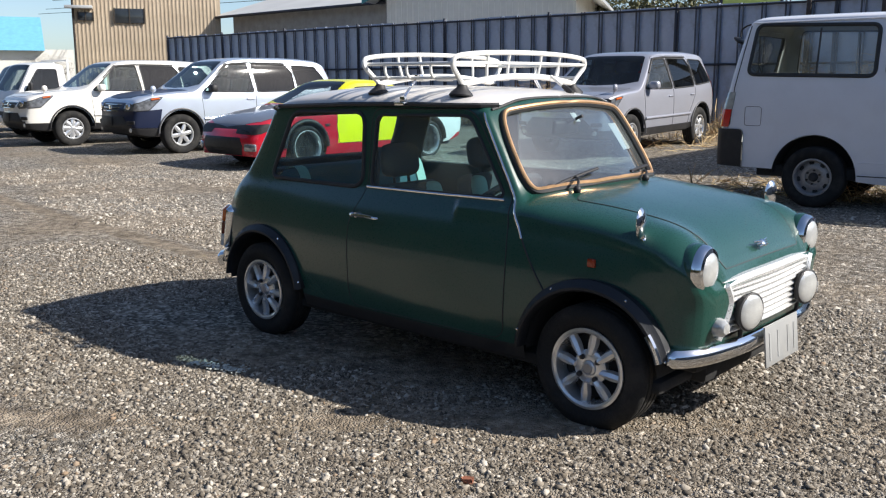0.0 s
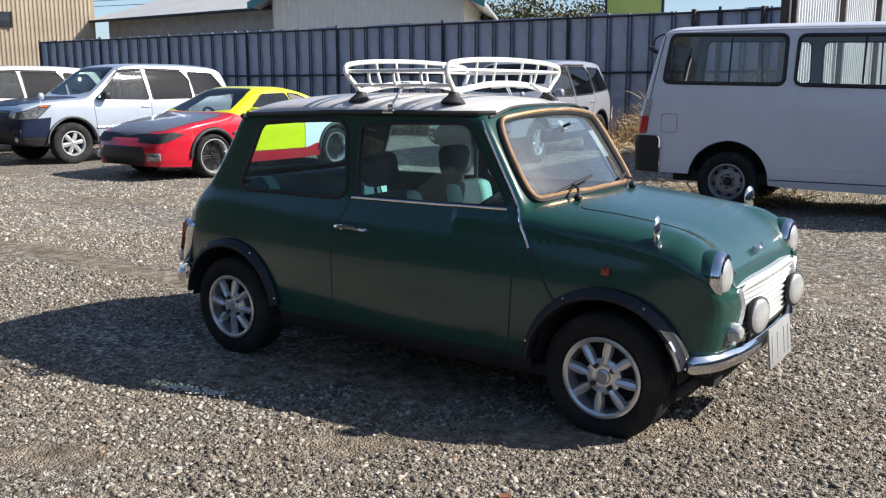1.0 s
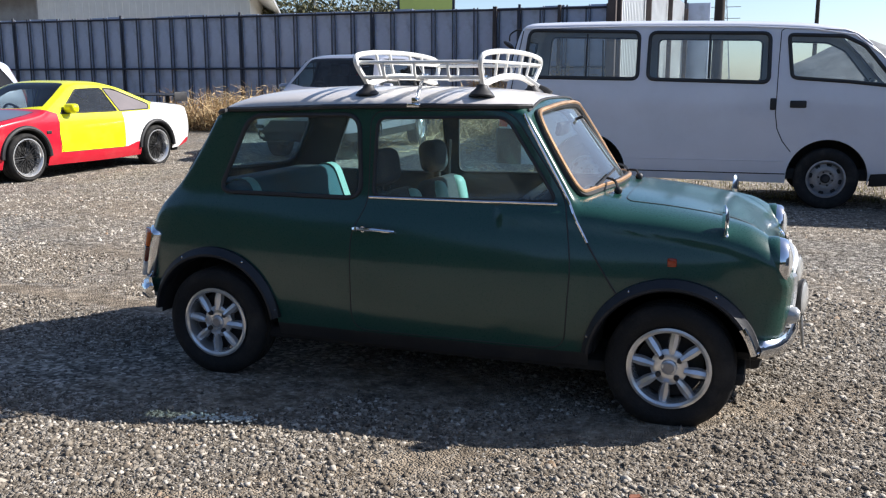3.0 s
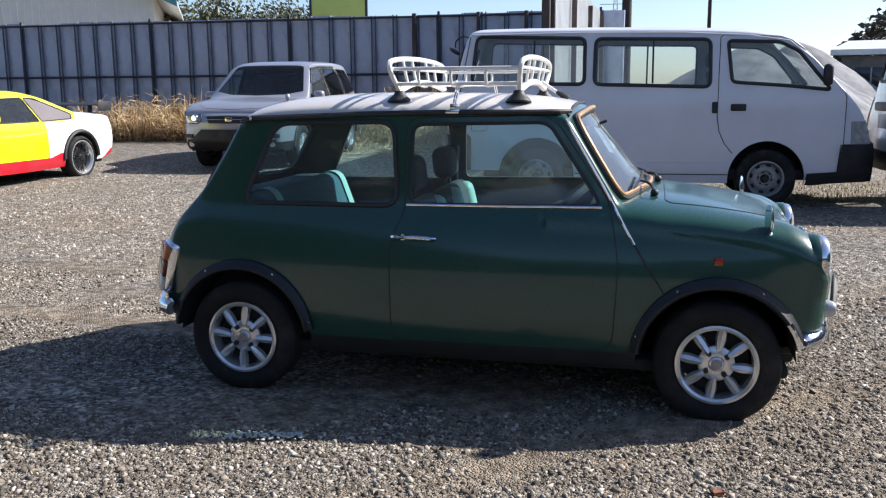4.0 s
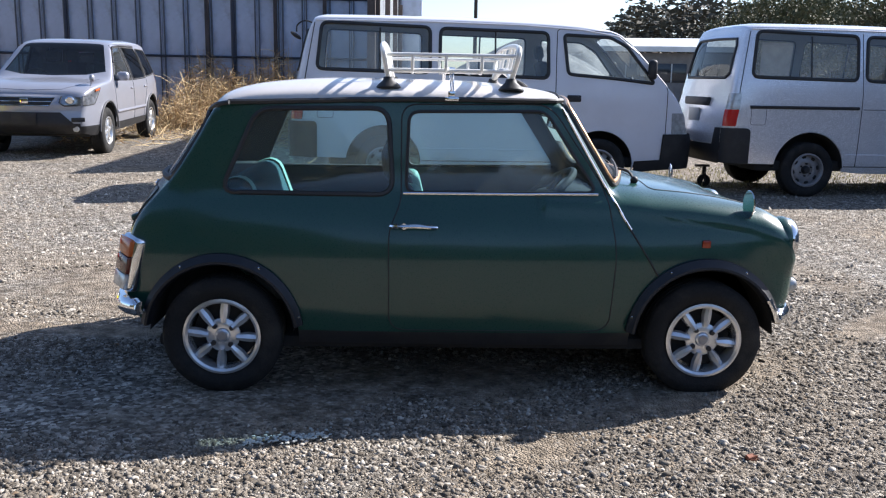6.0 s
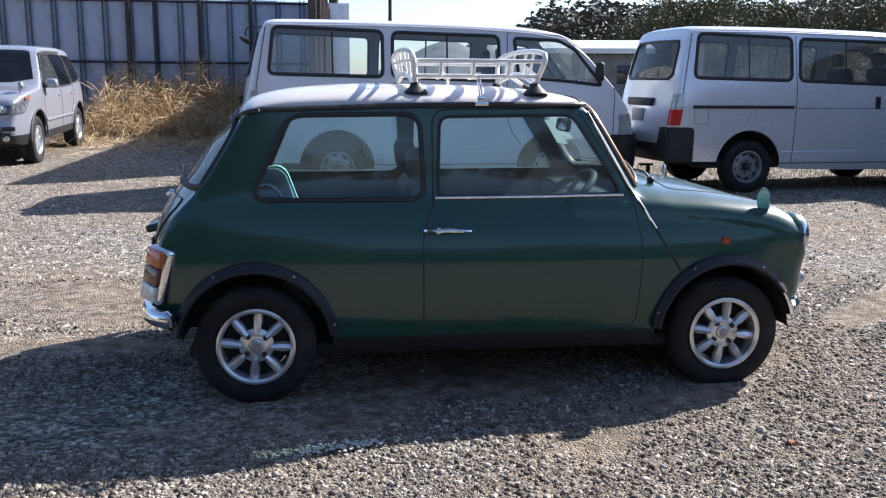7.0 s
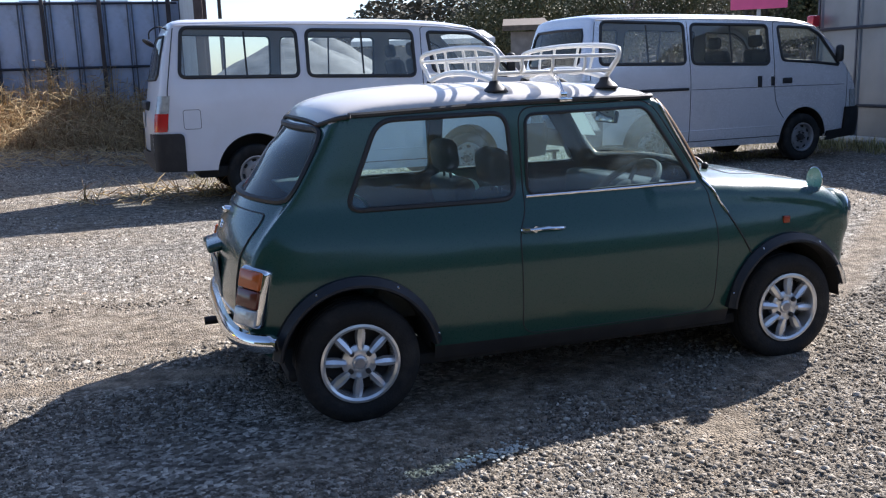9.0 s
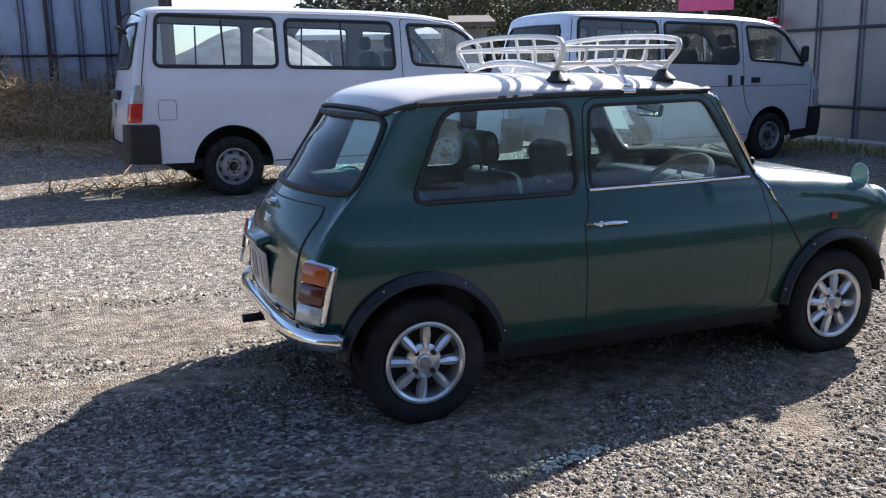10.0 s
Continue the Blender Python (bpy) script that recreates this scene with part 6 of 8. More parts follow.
    steering_wheel(v, 0.30, -0.36, 0.80, 0.18, -25)
    return v


def light_truck(m):
    v = thing("light_truck", "small white cab-over pickup truck parked on gravel", "truck", m, "cars parked in the yard")
    R = Shell(0.35, 1.70,
              zb=[(0.35, 0.42), (1.70, 0.36)],
              zt=[(0.35, 1.66), (0.40, 1.72), (0.6, 1.76), (1.0, 1.75), (1.15, 1.70), (1.3, 1.48), (1.5, 1.15), (1.6, 1.0), (1.66, 0.85), (1.70, 0.70)],
              crown=[(0.35, 0.08), (1.1, 0.08), (1.70, 0.10)],
              side=[(0.35, 0.68), (0.6, 0.72), (1.0, 0.71), (1.4, 0.64), (1.75, 0.58)],
              plan=[(0.35, 0.95), (0.42, 1.0), (1.4, 1.0), (1.6, 0.96), (1.68, 0.9), (1.70, 0.86)],
              rear=[(0.3, 0.0), (1.7, 0.0)], front=[(0.3, 0.03), (0.7, 0.0), (1.0, 0.0)], xa=0.6, xb=1.4, bulge=(0.0, 0.05))
    w1 = rounded([(0.55, 1.06), (0.56, 1.60), (1.02, 1.60), (1.40, 1.06)], 0.05)
    ws = [(1.13, 0.0), (1.14, 0.52), (1.50, 0.62), (1.55, 0.0)]
    pc = R.build([("cut", "side", circle_cut(0.95, 0.27, 0.32, 0.0)), ("w1", "side", w1), ("windscreen", "top", ws), ("head_lamp", "side", [(1.55, 0.86), (2, 0.86), (2, 0.66), (1.58, 0.66)])],
                 ((), (("head_lamp", [(0.42, 0.9), (0.42, 0.64), (1, 0.64), (1, 0.9)]), ("grille", [(0, 0.62), (0.4, 0.62), (0.4, 0.5), (0, 0.5)]))), nx=40, nv=(18, 10))
    skin("cab", pc, M["white"], v, "body", lining=M["trim"])
    skin("windscreen", pc, M["suv_glass"], v, "windscreen")
    skin("head_lamp", pc, M["clear_lens"], v, "head_lamp", lift=0.006, split=True)
    skin("grille", pc, M["black"], v, "grille", lift=0.004)
    for s in (-1, 1):
        g = skin("side_window", pc, M["suv_glass"], v, "w1", sides=(s,))[0]
        strip("window_seal", R.line_side(w1, 0.001, 0.04, True, s), 0.012, M["seal"], g, closed=True)
        part("door_mirror", boxed((1.25, s * 0.80 - 0.07, 1.08), (1.33, s * 0.80 + 0.07, 1.28), 0.03, 3), M["black"], v, "black door mirror")
        part("bed_side", boxed((-1.60, s * 0.70 - 0.02, 0.66), (0.32, s * 0.70 + 0.02, 0.96), 0.01), M["white"], v)
    part("bed_floor", boxed((-1.60, -0.70, 0.58), (0.32, 0.70, 0.66), 0.01), M["white"], v)
    part("tailgate", boxed((-1.64, -0.70, 0.66), (-1.60, 0.70, 0.96), 0.01), M["white"], v)
    b = bmesh.new()
    tube(b, [(0.30, -0.66, 0.9), (0.30, -0.66, 1.80), (0.30, 0.66, 1.80), (0.30, 0.66, 0.9)], 0.03, 8)
    part("head_guard", b, M["white"], v, "white tubular head guard")
    part("chassis", boxed((-1.5, -0.4, 0.3), (1.4, 0.4, 0.5), 0.02), M["underbody"], v)
    part("front_bumper", boxed((1.60, -0.70, 0.36), (1.78, 0.70, 0.54), 0.05, 3), M["white"], v)
    wheels(v, (0.95, -0.95), 0.62, 0.27, 0.272, 0.145, 0.16, "steel")
    return v


M["slat"] = surface("polished_slat", (0.80, 0.80, 0.79), 0.28, 0.45, 0.06, 9.0, 120.0, 0.03)
M["teal_cloth"] = surface("teal_cloth", (0.03, 0.10, 0.12), 0.85, vary=0.2, fine=260.0, bump=0.2)
M["lamp_clear"] = surface("clear_head_lamp", (0.30, 0.31, 0.33), 0.08, 0.6, 0.5, 16.0, 60.0, 0.1, 0.9)
M["van_lining"] = surface("van_lining", (0.42, 0.43, 0.42), 0.7, vary=0.1)
M["suv_glass"] = pane("suv_glass", (0.42, 0.47, 0.46), 1.5, 0.02)
M["dark_pane"] = pane("van_rear_glass", (0.35, 0.38, 0.38), 1.5, 0.02)
M["quarter_grey"] = surface("masked_quarter", (0.13, 0.11, 0.115), 0.6, vary=0.15)
M["arch_grey"] = surface("arch_plastic", (0.10, 0.10, 0.105), 0.5, vary=0.15)

mini()
roof_rack()
van("white passenger van with black bumpers parked on gravel", pose(-0.607, 6.926, 0, 0, 0, 2.86), M["van_white"], False)
van("silver passenger van with dark sliding rail parked on gravel", pose(4.357, 6.956, 0, 0, 0, 4.57), M["van_silver"], True)
suv("silver compact off-roader with dark lower cladding by the fence", pose(-5.90, 11.28, 0.075, 0, 0, -87.8) @ pose(0, 0, 0, 0, 1.2, 0) @ Matrix.Diagonal((1.03, 1.03, 1.04, 1)), M["suv_silver"], M["suv_silver"])
suv("pale silver compact off-roader with navy bonnet and front", pose(-12.63, 7.25, 0, 0, 0, -97.5) @ Matrix.Diagonal((1.05, 1.03, 1.05, 1)), M["suv_ice"], M["navy"])
suv("white compact off-roader with dark lower cladding", pose(-16.08, 6.85, 0, 0, 0, -97) @ Matrix.Diagonal((1.05, 1.03, 1.05, 1)), M["suv_white"], M["suv_white"], None, "cover")
coupe(pose(-8.80, 6.8, 0, 0, 0, -93) @ Matrix.Diagonal((1.03, 1.03, 1.04, 1)))
light_truck(pose(-19.4, 7.3, 0, 0, 0, -90))
light_truck(pose(-21.9, 8.2, 0, 0, 0, -94))


# ---- ground ----
TRACKS = ((-0.83, 1.0, 1.50, 1.30, 0.15, -6.0), (0.09, 1.0, 0.056, 1.004, 0.13, 1.4))


def on_track(x, y):
    """How far a place lies in the wheel ruts: 1 in the bare middle, 0 outside."""
    k = 0.0
    for a, b2, c, n, w, lim in TRACKS:
        d = abs(a * x + b2 * y - c if lim > 0 else a * x + b2 * y + c) / n
        d += 0.10 * noise.noise((x * 1.6, y * 1.6, 6))
        if lim < 0 or x < -lim:
            k = max(k, min(1.0, max(0.0, 1.6 - d / w)))
    return k


def rut_mask(ns, ls, sep, wob):
    """The same ruts as a node value."""
    def op(kind, a, b2, clamp=False):
        q = ns.new("ShaderNodeMath")
        q.operation = kind
        q.use_clamp = clamp
        for i, v in enumerate((a, b2)):
            if isinstance(v, (int, float)):
                q.inputs[i].default_value = v
            else:
                ls.new(v, q.inputs[i])
        return q.outputs[0]
    outs = []
    for a, b2, c, n, w, lim in TRACKS:
        d = op("ADD", op("ADD", op("MULTIPLY", sep.outputs[0], a), op("MULTIPLY", sep.outputs[1], b2)), c if lim < 0 else -c)
        d = op("ADD", op("DIVIDE", op("ABSOLUTE", d, 0), n), op("MULTIPLY", op("SUBTRACT", wob, 0.5), 0.25))
        k = op("SUBTRACT", 1.5, op("DIVIDE", d, w), True)
        if lim > 0:
            k = op("MULTIPLY", k, op("LESS_THAN", sep.outputs[0], -lim))
        outs.append(k)
    return op("MULTIPLY", op("MAXIMUM", outs[0], outs[1]), 0.86)


def gravel_material():
    m, ns, ls, b = nodes_of("gravel")
    tc = ns.new("ShaderNodeTexCoord")
    place = ns.new("ShaderNodeSeparateXYZ")
    ls.new(tc.outputs["Object"], place.inputs[0])
    vo = ns.new("ShaderNodeTexVoronoi")
    vo.inputs["Scale"].default_value = 55.0
    ls.new(tc.outputs["Object"], vo.inputs["Vector"])
    v2 = ns.new("ShaderNodeTexVoronoi")
    v2.inputs["Scale"].default_value = 120.0
    ls.new(tc.outputs["Object"], v2.inputs["Vector"])
    big = add_noise(ns, ls, 0.45, 6.0, 0.6)
    mid = add_noise(ns, ls, 3.0, 5.0, 0.6)
    sep = ns.new("ShaderNodeSeparateColor")
    ls.new(vo.outputs["Color"], sep.inputs[0])
    stone = ramp_of(ns, ls, sep.outputs[0], [(0.0, (0.05, 0.046, 0.040)), (0.45, (0.215, 0.197, 0.170)), (0.8, (0.44, 0.405, 0.350)), (1.0, (0.70, 0.655, 0.58))])
    dust = ramp_of(ns, ls, mid.outputs[0], [(0.3, (0.20, 0.158, 0.112)), (0.7, (0.40, 0.325, 0.238))])
    f = ns.new("ShaderNodeMix")
    f.data_type = "RGBA"
    fac = ramp_of(ns, ls, big.outputs[0], [(0.42, (0.10,) * 3), (0.62, (0.80,) * 3)])
    rut = rut_mask(ns, ls, place, mid.outputs[0])
    most = ns.new("ShaderNodeMath")
    most.operation = "MAXIMUM"
    ls.new(fac.outputs[0], most.inputs[0])
    ls.new(rut, most.inputs[1])
    ls.new(most.outputs[0], f.inputs["Factor"])
    ls.new(stone.outputs[0], f.inputs["A"])
    ls.new(dust.outputs[0], f.inputs["B"])
    mot = add_noise(ns, ls, 11.0, 6.0, 0.7)
    mv = ramp_of(ns, ls, mot.outputs[0], [(0.32, (0.36,) * 3), (0.5, (0.95,) * 3), (0.66, (1.5,) * 3)])
    mu = ns.new("ShaderNodeMix")
    mu.data_type = "RGBA"
    mu.blend_type = "MULTIPLY"
    mu.inputs["Factor"].default_value = 1.0
    ls.new(f.outputs["Result"], mu.inputs["A"])
    ls.new(mv.outputs[0], mu.inputs["B"])
    ls.new(mu.outputs["Result"], b.inputs["Base Color"])
    b.inputs["Roughness"].default_value = 0.85
    b.inputs["Specular IOR Level"].default_value = 0.15
    mm = ns.new("ShaderNodeMath")
    mm.operation = "ADD"
    ls.new(vo.outputs["Distance"], mm.inputs[0])
    ls.new(v2.outputs["Distance"], mm.inputs[1])
    bp = ns.new("ShaderNodeBump")
    bp.invert = True
    bp.inputs["Strength"].default_value = 0.9
    bp.inputs["Distance"].default_value = 0.018
    ls.new(mm.outputs[0], bp.inputs["Height"])
    ls.new(bp.outputs[0], b.inputs["Normal"])
    return m


def stone_material(name, k):
    m, ns, ls, b = nodes_of(name)
    geo = ns.new("ShaderNodeNewGeometry")
    r = ramp_of(ns, ls, geo.outputs["Random Per Island"], [(t, tuple(q * k for q in c)) for t, c in ((0.0, (0.060, 0.053, 0.045)), (0.30, (0.140, 0.124, 0.103)), (0.62, (0.265, 0.236, 0.196)), (0.85, (0.46, 0.418, 0.352)), (0.96, (0.60, 0.56, 0.49)), (1.0, (0.27, 0.18, 0.11)))])
    n = add_noise(ns, ls, 130.0, 3.0)
    mx = ns.new("ShaderNodeMix")
    mx.data_type = "RGBA"
    mx.inputs["B"].default_value = (0.24 * k, 0.192 * k, 0.138 * k, 1)
    dusty = ramp_of(ns, ls, add_noise(ns, ls, 1.3, 6.0, 0.7).outputs[0], [(0.38, (0.04,) * 3), (0.66, (0.44,) * 3)])
    ls.new(dusty.outputs[0], mx.inputs["Factor"])
    ls.new(r.outputs[0], mx.inputs["A"])
    ls.new(mx.outputs["Result"], b.inputs["Base Color"])
    b.inputs["Roughness"].default_value = 0.92
    b.inputs["Specular IOR Level"].default_value = 0.12
    bp = ns.new("ShaderNodeBump")
    bp.inputs["Strength"].default_value = 0.5
    bp.inputs["Distance"].default_value = 0.004
    ls.new(n.outputs[0], bp.inputs["Height"])
    ls.new(bp.outputs[0], b.inputs["Normal"])
    return m


GRAVEL, STONE, CHIP, PEBBLE = gravel_material(), stone_material("loose_stone", 1.25), stone_material("near_stone", 0.70), stone_material("near_pebble", 1.02)


def rise(x, y):
    """The yard climbs a little towards the fence."""
    t = min(1.0, max(0.0, (-x - 1) / 3))
    return 0.28 * min(1.0, max(0.0, (y - 6) / 12.5)) ** 1.3 * t * t * (3 - 2 * t)


def ground():
    xs = np.unique(np.concatenate([np.linspace(-5, 5, 101), np.linspace(-40, 40, 81), [-1500, -600, -200, -90, 90, 200, 600, 1500]]))
    ys = np.unique(np.concatenate([np.linspace(-5, 8, 131), np.linspace(-30, 60, 91), [-1500, -400, -90, 100, 200, 500, 1500]]))
    X, Y = np.meshgrid(xs, ys)
    Z = np.array([[0.018 * noise.noise((x * 0.6, y * 0.6, 0)) + 0.010 * noise.noise((x * 1.9, y * 1.9, 5)) + rise(x, y) if abs(x) < 60 and abs(y) < 60 else rise(x, y) for x in xs] for y in ys])
    v = np.stack([X, Y, Z], -1).reshape(-1, 3)
    w = len(xs)
    f = [(j * w + i, j * w + i + 1, (j + 1) * w + i + 1, (j + 1) * w + i) for j in range(len(ys) - 1) for i in range(w - 1)]
    ob = link("ground", mesh_of("ground", v, f, [GRAVEL]))
    tagged(ob, "grey and tan crushed-stone gravel yard with dusty tracks", "ground", "", "structure")


def stones(name, n, xr, yr, bias, lo, hi, sub, seed, label):
    """Loose stones, each a rough lump sunk a little into the ground."""
    rng = np.random.default_rng(seed)
    b = bmesh.new()
    if sub:
        bmesh.ops.create_icosphere(b, subdivisions=1, radius=1.0)
    else:
        for p in ((1, 0, 0), (0, 1, 0), (-1, 0, 0), (0, -1, 0), (0, 0, 1)):
            b.verts.new(p)
        b.verts.ensure_lookup_table()
        for i in range(4):
            b.faces.new((b.verts[i], b.verts[(i + 1) % 4], b.verts[4]))
    b.verts.index_update()
    base = np.array([v.co[:] for v in b.verts])
    faces = np.array([[v.index for v in f.verts] for f in b.faces])
    b.free()
    x = xr[0] + (xr[1] - xr[0]) * rng.random(n)
    y = yr[0] + (yr[1] - yr[0]) * rng.random(n) ** bias
    size = lo + (hi - lo) * rng.random(n) ** 2.6
    keep = np.array([1.5 * noise.noise((p * 0.30, q * 0.95, 3)) + 0.5 * noise.noise((p * 1.9, q * 2.6, 8)) + 0.45 * r - 0.62 * on_track(p, q) > (0.0 if sub else -0.06) for p, q, r in zip(x, y, rng.random(n))])
    x, y, size = x[keep], y[keep], size[keep]
    n = len(x)
    jit = 1 + (0.34 if sub else 0.30) * rng.standard_normal((n, len(base), 1))
    st = (0.5 + 0.9 * rng.random((n, 1, 3))) * np.array([1, 1, 0.78])
    ang = rng.random(n) * 2 * math.pi
    c, s = np.cos(ang), np.sin(ang)
    p = base[None] * jit * st * size[:, None, None]
    q = p.copy()
    q[..., 0] = p[..., 0] * c[:, None] - p[..., 1] * s[:, None] + x[:, None]
    q[..., 1] = p[..., 0] * s[:, None] + p[..., 1] * c[:, None] + y[:, None]
    gz = np.array([0.018 * noise.noise((u * 0.6, w * 0.6, 0)) + 0.010 * noise.noise((u * 1.9, w * 1.9, 5)) for u, w in zip(x, y)])
    gz = gz + np.array([rise(u, w) for u, w in zip(x, y)])
    q[..., 2] += gz[:, None] + size[:, None] * (0.05 if sub else -0.15)
    V = q.reshape(-1, 3)
    F = (faces[None] + (np.arange(n) * len(base))[:, None, None]).reshape(-1, 3)
    me = bpy.data.meshes.new(name)
    me.vertices.add(len(V))
    me.vertices.foreach_set("co", V.ravel())
    me.loops.add(F.size)
    me.loops.foreach_set("vertex_index", F.ravel())
    me.polygons.add(len(F))
    me.polygons.foreach_set("loop_start", np.arange(0, F.size, 3))
    me.polygons.foreach_set("loop_total", np.full(len(F), 3))
    me.update(calc_edges=True)
    me.materials.append(STONE if name == "scattered_gravel" else CHIP if name == "fine_gravel" else PEBBLE)
    tagged(link(name, me), label, "gravel", "", "stuff")


def loose_stones():
    stones("loose_gravel", 130000, (-4.6, 4.2), (-2.7, 1.8), 1.3, 0.0040, 0.0140, True, 4, "loose grey and tan crushed stones round the car")
    stones("fine_gravel", 270000, (-4.4, 4.0), (-2.7, 1.4), 1.2, 0.004, 0.0115, False, 14, "fine angular grey and tan gravel chips round the car")
    stones("scattered_gravel", 150000, (-11.0, 8.0), (0.4, 10.5), 1.25, 0.007, 0.021, False, 5, "loose grey and tan crushed stones across the yard")


ground()
loose_stones()


def pale_patch():
    """A spill of whitish chips and one broken bit of brick."""
    r = random.Random(21)
    b = bmesh.new()
    for _ in range(170):
        t, w = r.random(), r.gauss(0, 0.020)
        q = r.uniform(0.003, 0.008)
        m = Matrix.Translation((-0.83 + 0.31 * t, -1.233 + 0.08 * t + w, 0.012 + ground_z(-0.83 + 0.31 * t, -1.233 + 0.08 * t + w))) @ Matrix.Rotation(r.random() * 6, 4, "Z") @ Matrix.Diagonal((q * 1.3, q, q * 0.6, 1))
        bmesh.ops.create_icosphere(b, subdivisions=1, radius=1.0, matrix=m)
    tagged(link("pale_chips", bm_mesh(b, "pale_chips", surface("pale_chip", (0.46, 0.48, 0.44), 0.8, vary=0.2, scale=30.0), False)), "spill of whitish stone chips on the gravel", "gravel", "", "stuff")
    b = boxed((-0.019, -0.011, -0.006), (0.019, 0.011, 0.011), 0.004)
    for v in b.verts:
        v.co += Vector((r.gauss(0, 0.002), r.gauss(0, 0.002), r.gauss(0, 0.002)))
    tagged(link("brick_fragment", bm_mesh(b, "brick_fragment", surface("brick_red", (0.24, 0.09, 0.05), 0.9, vary=0.2), False), None, "", pose(0.99, -1.341, 0.008 + ground_z(0.99, -1.341), 0, 0, 20)), "small reddish broken brick piece lying on gravel", "brick")


def ground_z(x, y):
    return 0.018 * noise.noise((x * 0.6, y * 0.6, 0)) + 0.010 * noise.noise((x * 1.9, y * 1.9, 5)) + rise(x, y)


pale_patch()

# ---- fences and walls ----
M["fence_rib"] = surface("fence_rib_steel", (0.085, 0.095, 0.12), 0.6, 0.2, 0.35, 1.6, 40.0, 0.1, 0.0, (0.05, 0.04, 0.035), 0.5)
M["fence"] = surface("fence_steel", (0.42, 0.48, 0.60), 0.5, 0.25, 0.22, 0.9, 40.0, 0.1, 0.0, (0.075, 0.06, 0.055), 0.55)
M["fence_post"] = surface("fence_post_steel", (0.035, 0.04, 0.055), 0.6, 0.3, 0.3, 2.0, 40.0, 0.1)
M["rust"] = surface("rusty_steel", (0.07, 0.055, 0.05), 0.8, 0.2, 0.4, 3.0, 50.0, 0.2)
M["corrugated"] = surface("white_corrugated", (0.62, 0.64, 0.64), 0.5, 0.1, 0.1, 0.8, 30.0, 0.05, 0.0, (0.35, 0.33, 0.30), 0.35)
M["grey_wall"] = surface("grey_sheet", (0.21, 0.225, 0.245), 0.45, 0.35, 0.25, 0.8, 30.0, 0.05, 0.0, (0.22, 0.21, 0.2), 0.4)


def steel_fence():
    f = thing("steel_fence", "tall blue-grey sheet steel fence with dark posts and rails", "fence")
    Y, H, W = 18.5, 3.19, 0.575
    b = bmesh.new()
    sec = [(0.0, 0.0), (0.012, -0.035), (0.04, -0.035), (0.055, 0.0), (W - 0.055, 0.0), (W - 0.04, -0.035), (W - 0.012, -0.035), (W, 0.0)]
    lo = [b.verts.new((x, y, 0.0)) for x, y in sec]
    hi = [b.verts.new((x, y, H)) for x, y in sec]
    for i in range(len(sec) - 1):
        b.faces.new((lo[i], lo[i + 1], hi[i + 1], hi[i]))
    sheet = bm_mesh(b, "panel", M["fence"], False)
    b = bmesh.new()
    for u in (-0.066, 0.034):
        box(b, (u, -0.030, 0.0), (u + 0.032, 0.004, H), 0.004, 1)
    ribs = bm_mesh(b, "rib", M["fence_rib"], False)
    rng = random.Random(3)
    x = -32.8
    k = 0
    while x < -0.4:
        link("panel", sheet, f, "", pose(x, Y, rng.uniform(-0.04, 0.02), 0, 0, 0))
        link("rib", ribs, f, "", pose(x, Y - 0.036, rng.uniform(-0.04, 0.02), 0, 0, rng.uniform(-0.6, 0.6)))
        if k % 7 == 0:
            link("post", POST(H), f, "", pose(x, Y - 0.07, 0))
        x += W
        k += 1
    for z in (1.70, 3.12):
        part("rail", tube(bmesh.new(), [(-32.8, Y - 0.09, z), (-0.7, Y - 0.09, z)], 0.028, 8), M["fence_post"], f, "dark pipe rail")
    for xx, w in ((-5.25, 0.10), (-3.6, 0.08), (-2.4, 0.09), (-0.9, 0.10)):
        part("rusty_post", boxed((xx - w / 2, Y - 0.16, 0), (xx + w / 2, Y - 0.06, 3.2), 0.01), M["rust"], f, "rust-brown steel post")
    return f


POSTS = {}


def POST(H):
    if H not in POSTS:
        POSTS[H] = bm_mesh(boxed((-0.03, -0.03, 0), (0.03, 0.03, H + 0.05), 0.006), "post", M["fence_post"])
    return POSTS[H]


def corrugated(name, length, height, pitch, depth, mat, bm=None):
    b = bmesh.new()
    n = int(length / pitch)
    lo, hi = [], []
    for i in range(n):
        for u, d in ((0.0, 0), (0.30, 0), (0.42, depth), (0.88, depth)):
            lo.append(b.verts.new(((i + u) * pitch, d, 0)))
            hi.append(b.verts.new(((i + u) * pitch, d, height)))
    for i in range(len(lo) - 1):
        b.faces.new((lo[i], lo[i + 1], hi[i + 1], hi[i]))
    return bm_mesh(b, name, mat, False)


steel_fence()
w = thing("sheet_wall", "tall white corrugated sheet wall running back from the vans", "wall", pose(-0.85, 9.4, 0, 0, 0, 88.5))
link("sheet", corrugated("sheet", 12.0, 3.15, 0.15, 0.03, M["corrugated"]), w)
for i in range(5):
    part("post", boxed((i * 2.9, -0.12, 0), (i * 2.9 + 0.07, -0.03, 3.0), 0.005), M["rust"], w)
part("end_post", boxed((-0.12, -0.06, 0), (-0.02, 0.06, 2.75), 0.01), M["rust"], w, "rusty end post")

